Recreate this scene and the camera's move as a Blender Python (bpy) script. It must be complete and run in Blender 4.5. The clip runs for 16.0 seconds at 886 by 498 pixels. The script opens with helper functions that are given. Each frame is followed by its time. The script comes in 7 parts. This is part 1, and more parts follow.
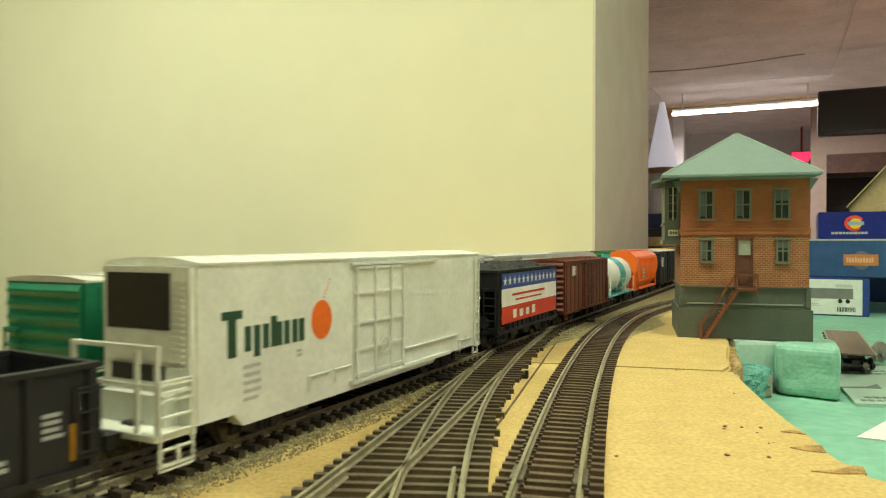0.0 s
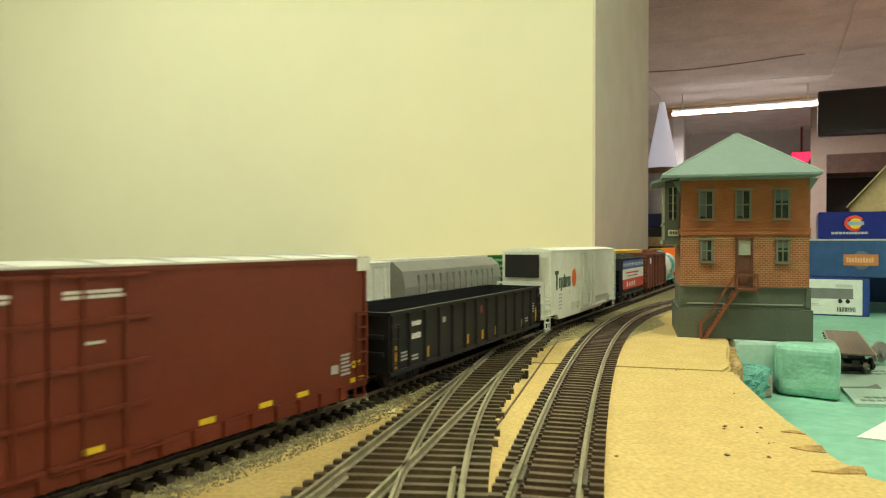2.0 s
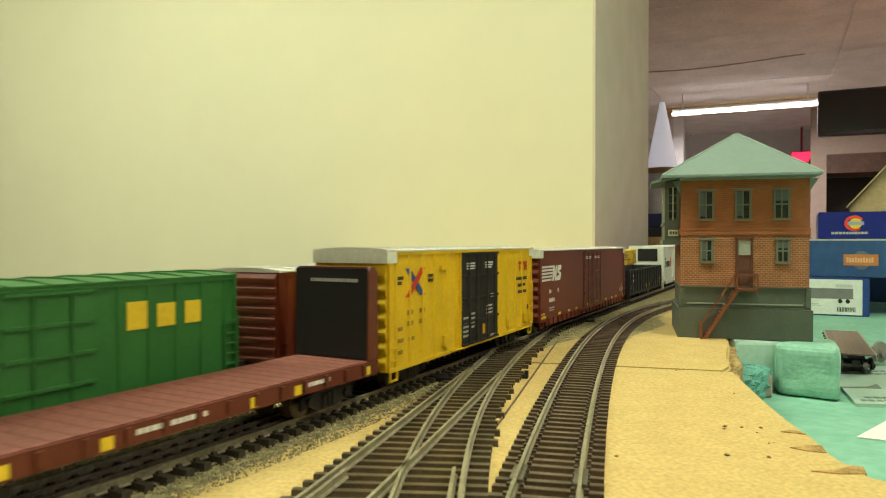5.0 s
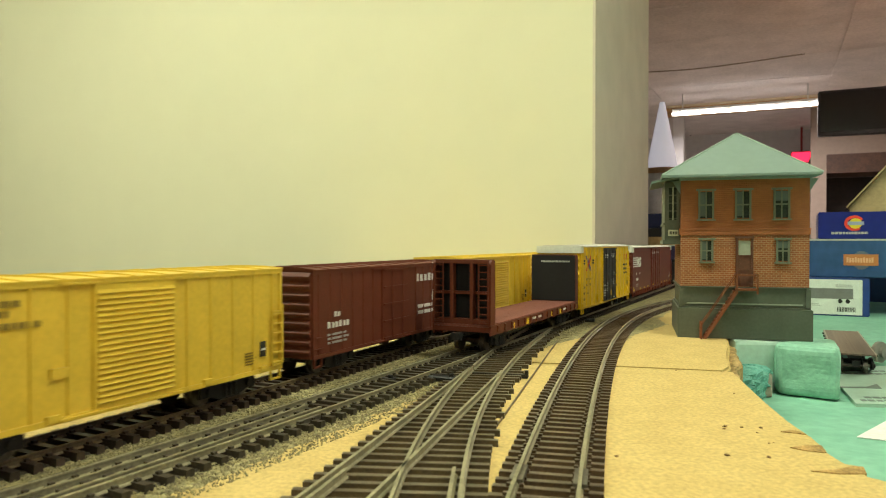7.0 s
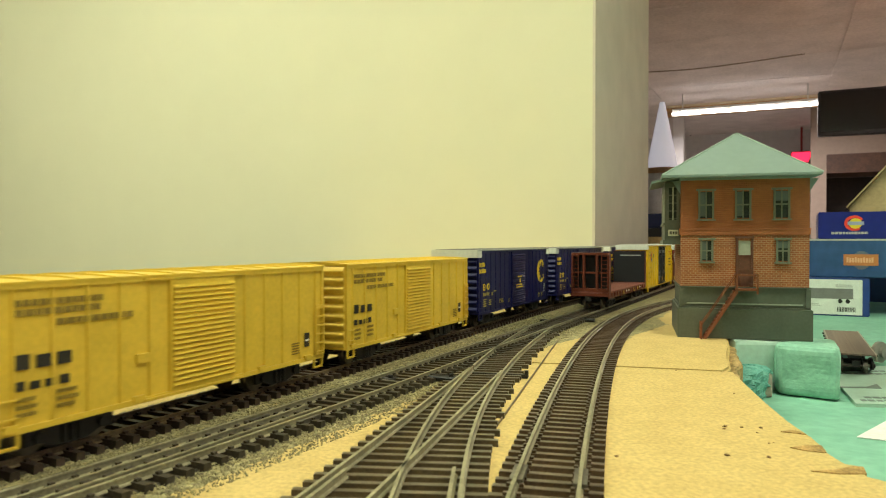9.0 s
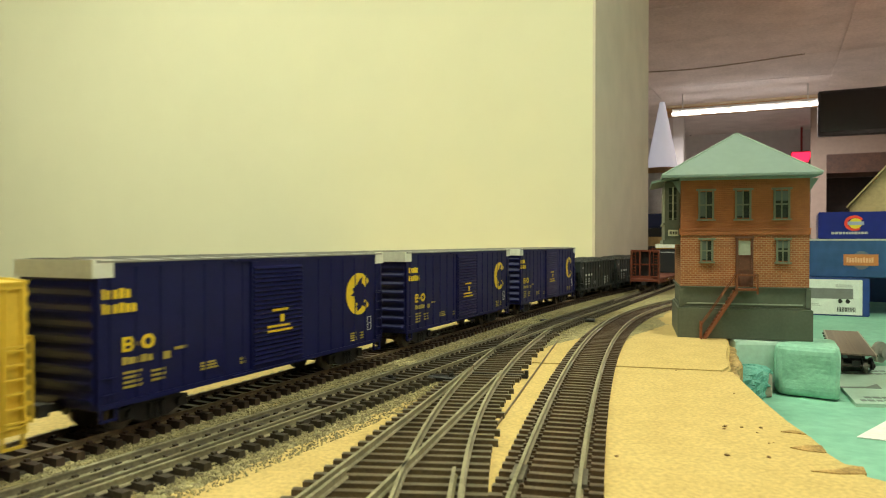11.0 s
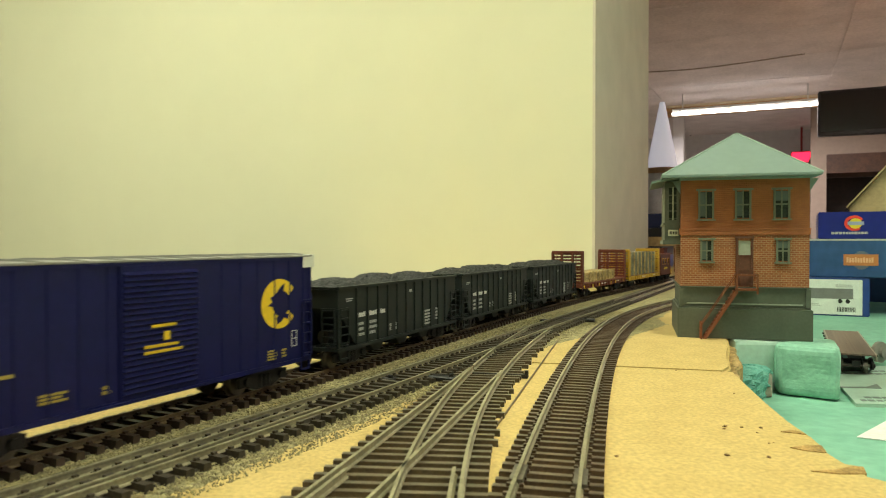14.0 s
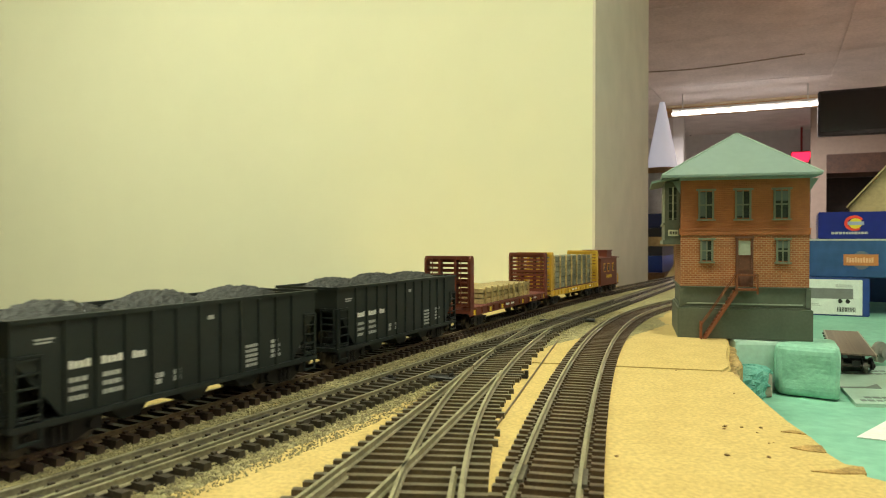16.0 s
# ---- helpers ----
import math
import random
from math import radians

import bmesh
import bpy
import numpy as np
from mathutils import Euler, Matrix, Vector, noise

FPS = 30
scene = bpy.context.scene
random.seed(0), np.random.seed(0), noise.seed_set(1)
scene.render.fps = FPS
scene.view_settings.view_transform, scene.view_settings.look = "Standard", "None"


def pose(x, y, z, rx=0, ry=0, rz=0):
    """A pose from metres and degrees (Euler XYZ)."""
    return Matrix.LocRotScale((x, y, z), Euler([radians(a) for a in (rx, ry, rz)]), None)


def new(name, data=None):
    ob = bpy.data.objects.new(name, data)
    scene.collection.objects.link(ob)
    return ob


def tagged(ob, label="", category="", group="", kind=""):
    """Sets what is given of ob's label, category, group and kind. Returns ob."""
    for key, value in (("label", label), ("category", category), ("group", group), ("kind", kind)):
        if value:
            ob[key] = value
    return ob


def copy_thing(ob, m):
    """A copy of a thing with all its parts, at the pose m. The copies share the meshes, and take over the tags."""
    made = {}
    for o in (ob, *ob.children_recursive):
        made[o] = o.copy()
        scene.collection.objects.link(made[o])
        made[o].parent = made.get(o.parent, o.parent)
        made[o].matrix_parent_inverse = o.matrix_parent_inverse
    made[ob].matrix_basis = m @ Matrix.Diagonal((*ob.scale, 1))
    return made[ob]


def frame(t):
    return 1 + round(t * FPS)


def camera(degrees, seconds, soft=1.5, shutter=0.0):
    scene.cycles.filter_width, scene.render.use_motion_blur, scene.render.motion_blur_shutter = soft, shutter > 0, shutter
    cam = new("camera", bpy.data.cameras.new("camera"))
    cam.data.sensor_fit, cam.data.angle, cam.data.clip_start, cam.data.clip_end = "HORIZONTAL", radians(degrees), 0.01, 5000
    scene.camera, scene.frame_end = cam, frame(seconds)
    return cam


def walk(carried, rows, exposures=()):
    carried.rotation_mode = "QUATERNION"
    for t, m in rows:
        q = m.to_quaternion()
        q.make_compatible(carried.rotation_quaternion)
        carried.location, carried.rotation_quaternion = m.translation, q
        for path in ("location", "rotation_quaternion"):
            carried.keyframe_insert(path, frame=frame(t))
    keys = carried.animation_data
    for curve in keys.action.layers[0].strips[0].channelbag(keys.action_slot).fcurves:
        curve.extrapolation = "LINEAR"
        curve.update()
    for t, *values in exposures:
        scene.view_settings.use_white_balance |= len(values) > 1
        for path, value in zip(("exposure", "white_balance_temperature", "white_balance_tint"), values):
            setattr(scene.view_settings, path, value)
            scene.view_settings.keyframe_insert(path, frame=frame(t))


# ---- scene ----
cam = camera(64.2, 16.0, soft=1.0, shutter=0.3)
cam.data.dof.use_dof = True
cam.data.dof.focus_distance = 0.42
cam.data.dof.aperture_fstop = 36.0
walk(cam, [(0.0, pose(0, 0, 0.061, 89.45, 0, 0)), (16.0, pose(0, 0, 0.061, 89.45, 0, 0))])
scene.view_settings.exposure = 0.0

# ---- light ----
TURN = 0.44                      # the room and the straight track, turned against the camera
CEIL = 1.26


def room(a, b, z=0.0):
    """Room axes to world: a across the track, b along it."""
    return Vector((a * math.cos(TURN) + b * math.sin(TURN), -a * math.sin(TURN) + b * math.cos(TURN), z))


world = bpy.data.worlds.new("world")
scene.world = world
world.use_nodes = True
world.node_tree.nodes["Background"].inputs[0].default_value = (0.9, 0.85, 0.75, 1)
world.node_tree.nodes["Background"].inputs[1].default_value = 0.15


def area(name, loc, size, power, color, rot=(0, 0, 0)):
    la = bpy.data.lights.new(name, "AREA")
    la.shape, la.size, la.size_y, la.energy, la.color = "RECTANGLE", size[0], size[1], power, color
    ob = new(name, la)
    ob.matrix_world = Matrix.LocRotScale(loc, Euler(rot), None)
    return ob


WARM = (0.93, 1.0, 0.72)
COOL = (1.0, 0.90, 0.86)
# tube fixtures added out of view, in room axes: across, along, power, colour, share upwards
UNSEEN_TUBES = [(0.55, 0.22, 10.0, WARM, 0.5), (-1.05, 0.12, 18.0, WARM, 0.5), (0.50, -1.6, 9.0, WARM, 0.5), (3.4, 1.2, 12.5, COOL, 4.0), (1.9, 4.3, 24, COOL, 2.2)]
TUBE_Z = 1.10


def tube_light(a, b, power, color, up=0.5, length=1.07):
    """One fixture: a lamp down and a weaker one up, on either side of its tube."""
    c = room(a, b, TUBE_Z)
    area("ceiling_light_lamp", c - Vector((0, 0, 0.03)), (length, 0.06), power, color, (0, 0, -TURN))
    # upward lamp added to brighten the ceiling
    if up:
        area("ceiling_light_lamp", c + Vector((0, 0, 0.055)), (length, 0.06), power * up, color, (math.pi, 0, -TURN))


for t in UNSEEN_TUBES:
    tube_light(*t)
tube_light(1.858 * math.cos(TURN) - 5.75 * math.sin(TURN) + 0.535, 1.858 * math.sin(TURN) + 5.75 * math.cos(TURN), 48, COOL, up=0)


# ---- materials ----
def mat(name, color, rough=0.5, metal=0.0, var=0.12, scale=40.0, bump=0.0, bscale=200.0, color2=None, spec=0.5, mix=(0.35, 0.65), obj_var=0.0, emit=None):
    m = bpy.data.materials.new(name)
    m.use_nodes = True
    nt = m.node_tree
    p = nt.nodes["Principled BSDF"]
    p.inputs["Roughness"].default_value = rough
    p.inputs["Metallic"].default_value = metal
    p.inputs["Specular IOR Level"].default_value = spec
    tc = nt.nodes.new("ShaderNodeTexCoord")
    n1 = nt.nodes.new("ShaderNodeTexNoise")
    n1.inputs["Scale"].default_value, n1.inputs["Detail"].default_value = scale, 6
    nt.links.new(tc.outputs["Object"], n1.inputs["Vector"])
    ramp = nt.nodes.new("ShaderNodeValToRGB")
    c2 = color2 or tuple(c * (1 - var) for c in color)
    c1 = color if color2 else tuple(min(1, c * (1 + var * 0.6)) for c in color)
    ramp.color_ramp.elements[0].color, ramp.color_ramp.elements[1].color = (*c2, 1), (*c1, 1)
    ramp.color_ramp.elements[0].position, ramp.color_ramp.elements[1].position = mix
    nt.links.new(n1.outputs["Fac"], ramp.inputs["Fac"])
    n2 = nt.nodes.new("ShaderNodeTexNoise")
    n2.inputs["Scale"].default_value, n2.inputs["Detail"].default_value = scale * 9, 3
    nt.links.new(tc.outputs["Object"], n2.inputs["Vector"])
    mx = nt.nodes.new("ShaderNodeMix")
    mx.data_type, mx.blend_type = "RGBA", "MULTIPLY"
    mx.inputs["Factor"].default_value = 1.0
    fine = nt.nodes.new("ShaderNodeMapRange")
    fine.inputs["From Min"].default_value, fine.inputs["From Max"].default_value = 0.32, 0.68
    fine.inputs["To Min"].default_value, fine.inputs["To Max"].default_value = 1 - var * 1.3, 1 + var * 0.4
    nt.links.new(ramp.outputs["Color"], mx.inputs["A"])
    nt.links.new(n2.outputs["Fac"], fine.inputs["Value"])
    nt.links.new(fine.outputs["Result"], mx.inputs["B"])
    out = mx.outputs["Result"]
    if obj_var:
        oi = nt.nodes.new("ShaderNodeObjectInfo")
        mr = nt.nodes.new("ShaderNodeMapRange")
        mr.inputs["To Min"].default_value, mr.inputs["To Max"].default_value = 1 - obj_var, 1 + obj_var * 0.6
        nt.links.new(oi.outputs["Random"], mr.inputs["Value"])
        mm = nt.nodes.new("ShaderNodeMix")
        mm.data_type, mm.blend_type = "RGBA", "MULTIPLY"
        mm.inputs["Factor"].default_value = 1.0
        nt.links.new(out, mm.inputs["A"])
        nt.links.new(mr.outputs["Result"], mm.inputs["B"])
        out = mm.outputs["Result"]
    nt.links.new(out, p.inputs["Base Color"])
    if bump:
        n3 = nt.nodes.new("ShaderNodeTexNoise")
        n3.inputs["Scale"].default_value, n3.inputs["Detail"].default_value = bscale, 4
        nt.links.new(tc.outputs["Object"], n3.inputs["Vector"])
        b = nt.nodes.new("ShaderNodeBump")
        b.inputs["Strength"].default_value, b.inputs["Distance"].default_value = bump, 0.0008
        nt.links.new(n3.outputs["Fac"], b.inputs["Height"])
        nt.links.new(b.outputs["Normal"], p.inputs["Normal"])
    if emit:
        p.inputs["Emission Color"].default_value = (*emit[0], 1)
        p.inputs["Emission Strength"].default_value = emit[1]
    return m


M = {}


def paint(name, color, rough=0.45, **kw):
    if name not in M:
        M[name] = mat(name, color, rough, var=kw.pop("var", 0.07), scale=kw.pop("scale", 60), spec=kw.pop("spec", 0.32), **kw)
    return M[name]


M_WALL = mat("cream_wall_paint", (0.725, 0.715, 0.51), 0.75, var=0.012, scale=1.5, bump=0.05, bscale=120)
M_CEIL = mat("ceiling_tile", (0.76, 0.69, 0.66), 0.9, var=0.1, scale=6, bump=0.2, bscale=90)
M_WHITEWALL = mat("white_wall_paint", (0.72, 0.70, 0.70), 0.8, var=0.05, scale=2)
M_CORK = mat("homasote_board", (0.615, 0.455, 0.170), 0.9, var=0.17, scale=70, bump=0.18, bscale=2200, color2=(0.56, 0.405, 0.145))
M_RAIL = mat("nickel_rail", (0.40, 0.365, 0.235), 0.48, metal=0.45, var=0.2, scale=80)
M_RAILB = mat("weathered_brown_rail", (0.21, 0.155, 0.085), 0.55, metal=0.2, var=0.25, scale=80)
M_TIE = mat("brown_plastic_tie", (0.100, 0.066, 0.042), 0.30, var=0.25, scale=150, obj_var=0.2)
M_TIEG = mat("olive_brown_tie", (0.110, 0.082, 0.050), 0.30, var=0.25, scale=150, obj_var=0.2)
M_TIEF = mat("dusty_brown_tie", (0.062, 0.048, 0.030), 0.5, var=0.3, scale=150, obj_var=0.2)
M_TIEB = mat("dark_brown_tie", (0.055, 0.033, 0.022), 0.45, var=0.3, scale=150, obj_var=0.25)
M_BALLAST = mat("tan_grey_ballast", (0.48, 0.42, 0.20), 0.95, var=0.4, scale=420, bump=0.8, bscale=900, color2=(0.15, 0.13, 0.065), mix=(0.3, 0.62))
M_STONE = mat("ballast_stone", (0.40, 0.345, 0.165), 0.9, var=0.3, scale=300, color2=(0.22, 0.19, 0.11))
M_BLACK = mat("black_plastic", (0.010, 0.0095, 0.009), 0.55, var=0.2, scale=90)
M_STEEL = mat("wheel_steel", (0.20, 0.18, 0.15), 0.38, metal=0.7, var=0.2, scale=90)
M_FOAM = mat("teal_insulation_foam", (0.24, 0.52, 0.39), 0.75, var=0.1, scale=14, bump=0.25, bscale=260, color2=(0.19, 0.45, 0.33))
M_BRICK = mat("red_brick", (0.36, 0.115, 0.035), 0.7, var=0.2, scale=220, obj_var=0.15)
M_MORTAR = mat("pale_mortar", (0.52, 0.34, 0.19), 0.85, var=0.2, scale=200)
M_GREENT = mat("grey_green_trim", (0.098, 0.112, 0.082), 0.5, var=0.1, scale=60)
M_ROOF = mat("pale_green_roof", (0.200, 0.280, 0.250), 0.55, var=0.03, scale=20)
M_GLASS = mat("dark_window", (0.03, 0.04, 0.035), 0.12, var=0.3, scale=60)
M_BROWN = mat("brown_plastic", (0.13, 0.045, 0.025), 0.5, var=0.15, scale=60)
M_WOOD = mat("wood", (0.36, 0.2, 0.09), 0.55, var=0.25, scale=15)


# ---- mesh helpers ----
def box(bm, x0, x1, y0, y1, z0, z1):
    v = [bm.verts.new(p) for p in ((x0, y0, z0), (x1, y0, z0), (x1, y1, z0), (x0, y1, z0), (x0, y0, z1), (x1, y0, z1), (x1, y1, z1), (x0, y1, z1))]
    for f in ((3, 2, 1, 0), (4, 5, 6, 7), (0, 1, 5, 4), (1, 2, 6, 5), (2, 3, 7, 6), (3, 0, 4, 7)):
        bm.faces.new([v[i] for i in f])
    return v


def prism(bm, prof, a0, a1, axis="x"):
    """Extrudes a closed outline from a0 to a1; the outline's two numbers fill the other axes in order."""
    def put(a, p):
        return {"x": (a, p[0], p[1]), "y": (p[0], a, p[1]), "z": (p[0], p[1], a)}[axis]
    lo = [bm.verts.new(put(a0, p)) for p in prof]
    hi = [bm.verts.new(put(a1, p)) for p in prof]
    n = len(prof)
    fs = [bm.faces.new(lo[::-1]), bm.faces.new(hi)]
    for i in range(n):
        fs.append(bm.faces.new((lo[i], lo[(i + 1) % n], hi[(i + 1) % n], hi[i])))
    bmesh.ops.recalc_face_normals(bm, faces=fs)
    return lo + hi


def cyl(bm, c, axis, r, length, n=16, r2=None):
    """A cylinder or cone centred on c along an axis."""
    r2 = r if r2 is None else r2
    k = "xyz".index(axis)
    rings = []
    for s, rr in ((-0.5, r), (0.5, r2)):
        ring = []
        for i in range(n):
            a = 2 * math.pi * i / n
            p = [0, 0, 0]
            p[k], p[(k + 1) % 3], p[(k + 2) % 3] = s * length, rr * math.cos(a), rr * math.sin(a)
            ring.append(bm.verts.new((c[0] + p[0], c[1] + p[1], c[2] + p[2])))
        rings.append(ring)
    bm.faces.new(rings[0][::-1])
    bm.faces.new(rings[1])
    for i in range(n):
        bm.faces.new((rings[0][i], rings[0][(i + 1) % n], rings[1][(i + 1) % n], rings[1][i]))


def soften(bm, off, seg=1):
    bmesh.ops.bevel(bm, geom=list(bm.edges), offset=off, segments=seg, affect="EDGES", clamp_overlap=True)


def mesh_of(name, bm, material, smooth=False):
    me = bpy.data.meshes.new(name)
    bm.to_mesh(me)
    bm.free()
    me.materials.append(material)
    if smooth:
        for p in me.polygons:
            p.use_smooth = True
    return me


def part(name, bm, material, parent=None, label="", m=None, smooth=False, kind=""):
    ob = new(name, mesh_of(name, bm, material, smooth))
    if parent:
        ob.parent = parent
    if m is not None:
        ob.matrix_basis = m
    return tagged(ob, label, kind=kind)


def share(name, me, parent, m):
    ob = new(name, me)
    ob.parent = parent
    ob.matrix_basis = m
    return ob


def base(name, m, label, category, group="", kind=""):
    ob = new(name)
    ob.empty_display_size = 0.01
    ob.matrix_basis = m
    return tagged(ob, label, category, group, kind)


def bx(*b):
    bm = bmesh.new()
    box(bm, *b)
    return bm


def brick_mat(name, c1, c2, mortar, bw, bh, ms, bump):
    m = bpy.data.materials.new(name)
    m.use_nodes = True
    nt = m.node_tree
    p = nt.nodes["Principled BSDF"]
    p.inputs["Roughness"].default_value = 0.7
    tc = nt.nodes.new("ShaderNodeTexCoord")
    sp = nt.nodes.new("ShaderNodeSeparateXYZ")
    ad = nt.nodes.new("ShaderNodeMath")
    cb = nt.nodes.new("ShaderNodeCombineXYZ")
    nt.links.new(tc.outputs["Object"], sp.inputs[0])
    nt.links.new(sp.outputs[0], ad.inputs[0])
    nt.links.new(sp.outputs[1], ad.inputs[1])
    nt.links.new(ad.outputs[0], cb.inputs[0])
    nt.links.new(sp.outputs[2], cb.inputs[1])
    br = nt.nodes.new("ShaderNodeTexBrick")
    br.inputs["Color1"].default_value, br.inputs["Color2"].default_value, br.inputs["Mortar"].default_value = (*c1, 1), (*c2, 1), (*mortar, 1)
    br.inputs["Scale"].default_value = 1.0
    br.inputs["Mortar Size"].default_value = ms
    br.inputs["Mortar Smooth"].default_value = 0.3
    br.inputs["Brick Width"].default_value, br.inputs["Row Height"].default_value = bw, bh
    nt.links.new(cb.outputs[0], br.inputs["Vector"])
    nz = nt.nodes.new("ShaderNodeTexNoise")
    nz.inputs["Scale"].default_value = 120
    nt.links.new(tc.outputs["Object"], nz.inputs["Vector"])
    mx = nt.nodes.new("ShaderNodeMix")
    mx.data_type, mx.blend_type = "RGBA", "MULTIPLY"
    mx.inputs["Factor"].default_value = 0.45
    nt.links.new(br.outputs["Color"], mx.inputs["A"])
    nt.links.new(nz.outputs["Fac"], mx.inputs["B"])
    nt.links.new(mx.outputs["Result"], p.inputs["Base Color"])
    b = nt.nodes.new("ShaderNodeBump")
    b.invert = True
    b.inputs["Strength"].default_value, b.inputs["Distance"].default_value = bump, 0.0003
    nt.links.new(br.outputs["Fac"], b.inputs["Height"])
    nt.links.new(b.outputs["Normal"], p.inputs["Normal"])
    return m


M_BRICKLOW = brick_mat("pointed_red_brick", (0.45, 0.145, 0.042), (0.37, 0.105, 0.032), (0.55, 0.33, 0.17), 0.0031, 0.00145, 0.00022, 1.0)
M_BRICKUP = brick_mat("red_brick_fine", (0.45, 0.150, 0.042), (0.41, 0.128, 0.036), (0.37, 0.125, 0.042), 0.0031, 0.00130, 0.00012, 0.8)


# ---- tracks in plan (metres) ----
def poly(c, y):
    v = 0.0
    for k in c:
        v = v * y + k
    return v


def curve(c, lo, hi):
    """x over y from a polynomial, carried on straight below lo and above hi."""
    d = [k * (len(c) - 1 - i) for i, k in enumerate(c[:-1])]

    def x(y):
        if y < lo:
            return poly(c, lo) + poly(d, lo) * (y - lo)
        if y > hi:
            return poly(c, hi) + poly(d, hi) * (y - hi)
        return poly(c, y)
    return x


x_front = curve((0.58227, -0.69232, 0.74970, -0.21048), 0.15, 0.5)
x_back = curve((0.20258, -0.27156, 0.57266, -0.23513), 0.15, 0.9)
x_side = curve((0.9594, -1.0446, 0.56083, 0.1082, -0.00603), 0.12, 0.72)
x_turn_r = curve((-0.33757, 0.75639, -0.16852, 0.0043), 0.13, 0.5)
x_turn_l = curve((0.4929, -0.37975, 0.36787, -0.07995), 0.13, 0.5)
GAUGE = 0.0165


class Line:
    """A track's centre line by arc length; s is 0 where y is 0.2."""
    def __init__(self, x, y0, y1, step=0.004):
        n = int((y1 - y0) / step)
        ys = [y0 + (y1 - y0) * i / n for i in range(n + 1)]
        self.p = np.array([(x(y), y) for y in ys])
        d = np.hypot(*np.diff(self.p, axis=0).T)
        s = np.concatenate([[0], np.cumsum(d)])
        self.s = s - np.interp(0.2, ys, s)

    def at(self, s):
        if s < self.s[0]:
            d = self.p[1] - self.p[0]
            return self.p[0] + d / np.hypot(*d) * (s - self.s[0])
        if s > self.s[-1]:
            d = self.p[-1] - self.p[-2]
            return self.p[-1] + d / np.hypot(*d) * (s - self.s[-1])
        return np.array((np.interp(s, self.s, self.p[:, 0]), np.interp(s, self.s, self.p[:, 1])))

    def dirn(self, s):
        d = self.at(s + 0.004) - self.at(s - 0.004)
        return d / np.hypot(*d)

    def place(self, s, half=0.06, z=0.0):
        """The pose of a car whose trucks stand half before and behind s."""
        a, b = self.at(s - half), self.at(s + half)
        c, d = (a + b) / 2, b - a
        return pose(c[0], c[1], z, 0, 0, math.degrees(math.atan2(d[1], d[0])))


FRONT = Line(x_front, -3.2, 4.5)
BACK = Line(x_back, -3.2, 4.5)
SIDE = Line(x_side, -0.6, 1.6)
TURN_R = Line(x_turn_r, -0.6, 0.5)
TURN_L = Line(x_turn_l, -0.6, 0.5)
RAIL = [(-0.00095, -0.0025), (0.00095, -0.0025), (0.0008, -0.0021), (0.0003, -0.0018), (0.0003, -0.0008), (0.0005, -0.0005), (0.0005, 0.0), (-0.0005, 0.0), (-0.0005, -0.0005), (-0.0003, -0.0008), (-0.0003, -0.0018), (-0.0008, -0.0021)]


def rail(line, side, s0, s1, material, parent, step=0.012, shift=0.0):
    bm = bmesh.new()
    n = max(2, int((s1 - s0) / step))
    prev = None
    for i in range(n + 1):
        s = s0 + (s1 - s0) * i / n
        c, d = line.at(s), line.dirn(s)
        nr = np.array((d[1], -d[0]))
        o = c + nr * (side * GAUGE / 2 + shift)
        ring = [bm.verts.new((o[0] + nr[0] * a, o[1] + nr[1] * a, z)) for a, z in RAIL]
        if prev:
            for k in range(len(RAIL)):
                j = (k + 1) % len(RAIL)
                bm.faces.new((prev[k], ring[k], ring[j], prev[j]))
        else:
            bm.faces.new(ring)
        prev = ring
    bm.faces.new(prev[::-1])
    bmesh.ops.recalc_face_normals(bm, faces=bm.faces)
    return part("rail", bm, material, parent)


def tie_mesh(name, length, material, w=0.0026, top=-0.0025):
    bm = bmesh.new()
    prism(bm, [(-w / 2, -0.0045), (w / 2, -0.0045), (w / 2 * 0.88, top), (-w / 2 * 0.88, top)], -length / 2, length / 2, "x")
    for s in (-1, 1):          # spike heads beside the rails
        for q in (-1, 1):
            c = s * GAUGE / 2 + q * 0.0017
            if abs(c) < length / 2:
                box(bm, c - 0.0006, c + 0.0006, -0.0007, 0.0007, top - 0.0002, top + 0.0008)
    return mesh_of(name, bm, material)


def ties(line, me, s0, s1, pitch, parent, jitter=1.0):
    rnd = random.Random(int(s0 * 1000) + 7)
    s = s0
    while s < s1:
        c, d = line.at(s), line.dirn(s)
        ob = share("tie", me, parent, pose(c[0], c[1], rnd.uniform(-0.0001, 0.0001), 0, 0, math.degrees(math.atan2(-d[0], d[1])) + rnd.uniform(-jitter, jitter)))
        s += pitch


def ties_joined(line, length, s0, s1, pitch, parent, material):
    bm = bmesh.new()
    s = s0
    while s < s1:
        c, d = line.at(s), line.dirn(s)
        vs = box(bm, -length / 2, length / 2, -0.0013, 0.0013, -0.0045, -0.0025)
        bmesh.ops.transform(bm, matrix=pose(c[0], c[1], 0, 0, 0, math.degrees(math.atan2(-d[0], d[1]))), verts=vs)
        s += pitch
    return part("far_tie_run", bm, material, parent, kind="stuff")


# ---- room ----
def slab(name, pts, z0, z1, material, label, category="", kind="structure"):
    """An upright block over an outline in world plan."""
    bm = bmesh.new()
    prism(bm, pts, z0, z1, "z")
    return tagged(part(name, bm, material), label, category, kind=kind)


def rp(*ab):
    return [tuple(room(a, b))[:2] for a, b in ab]


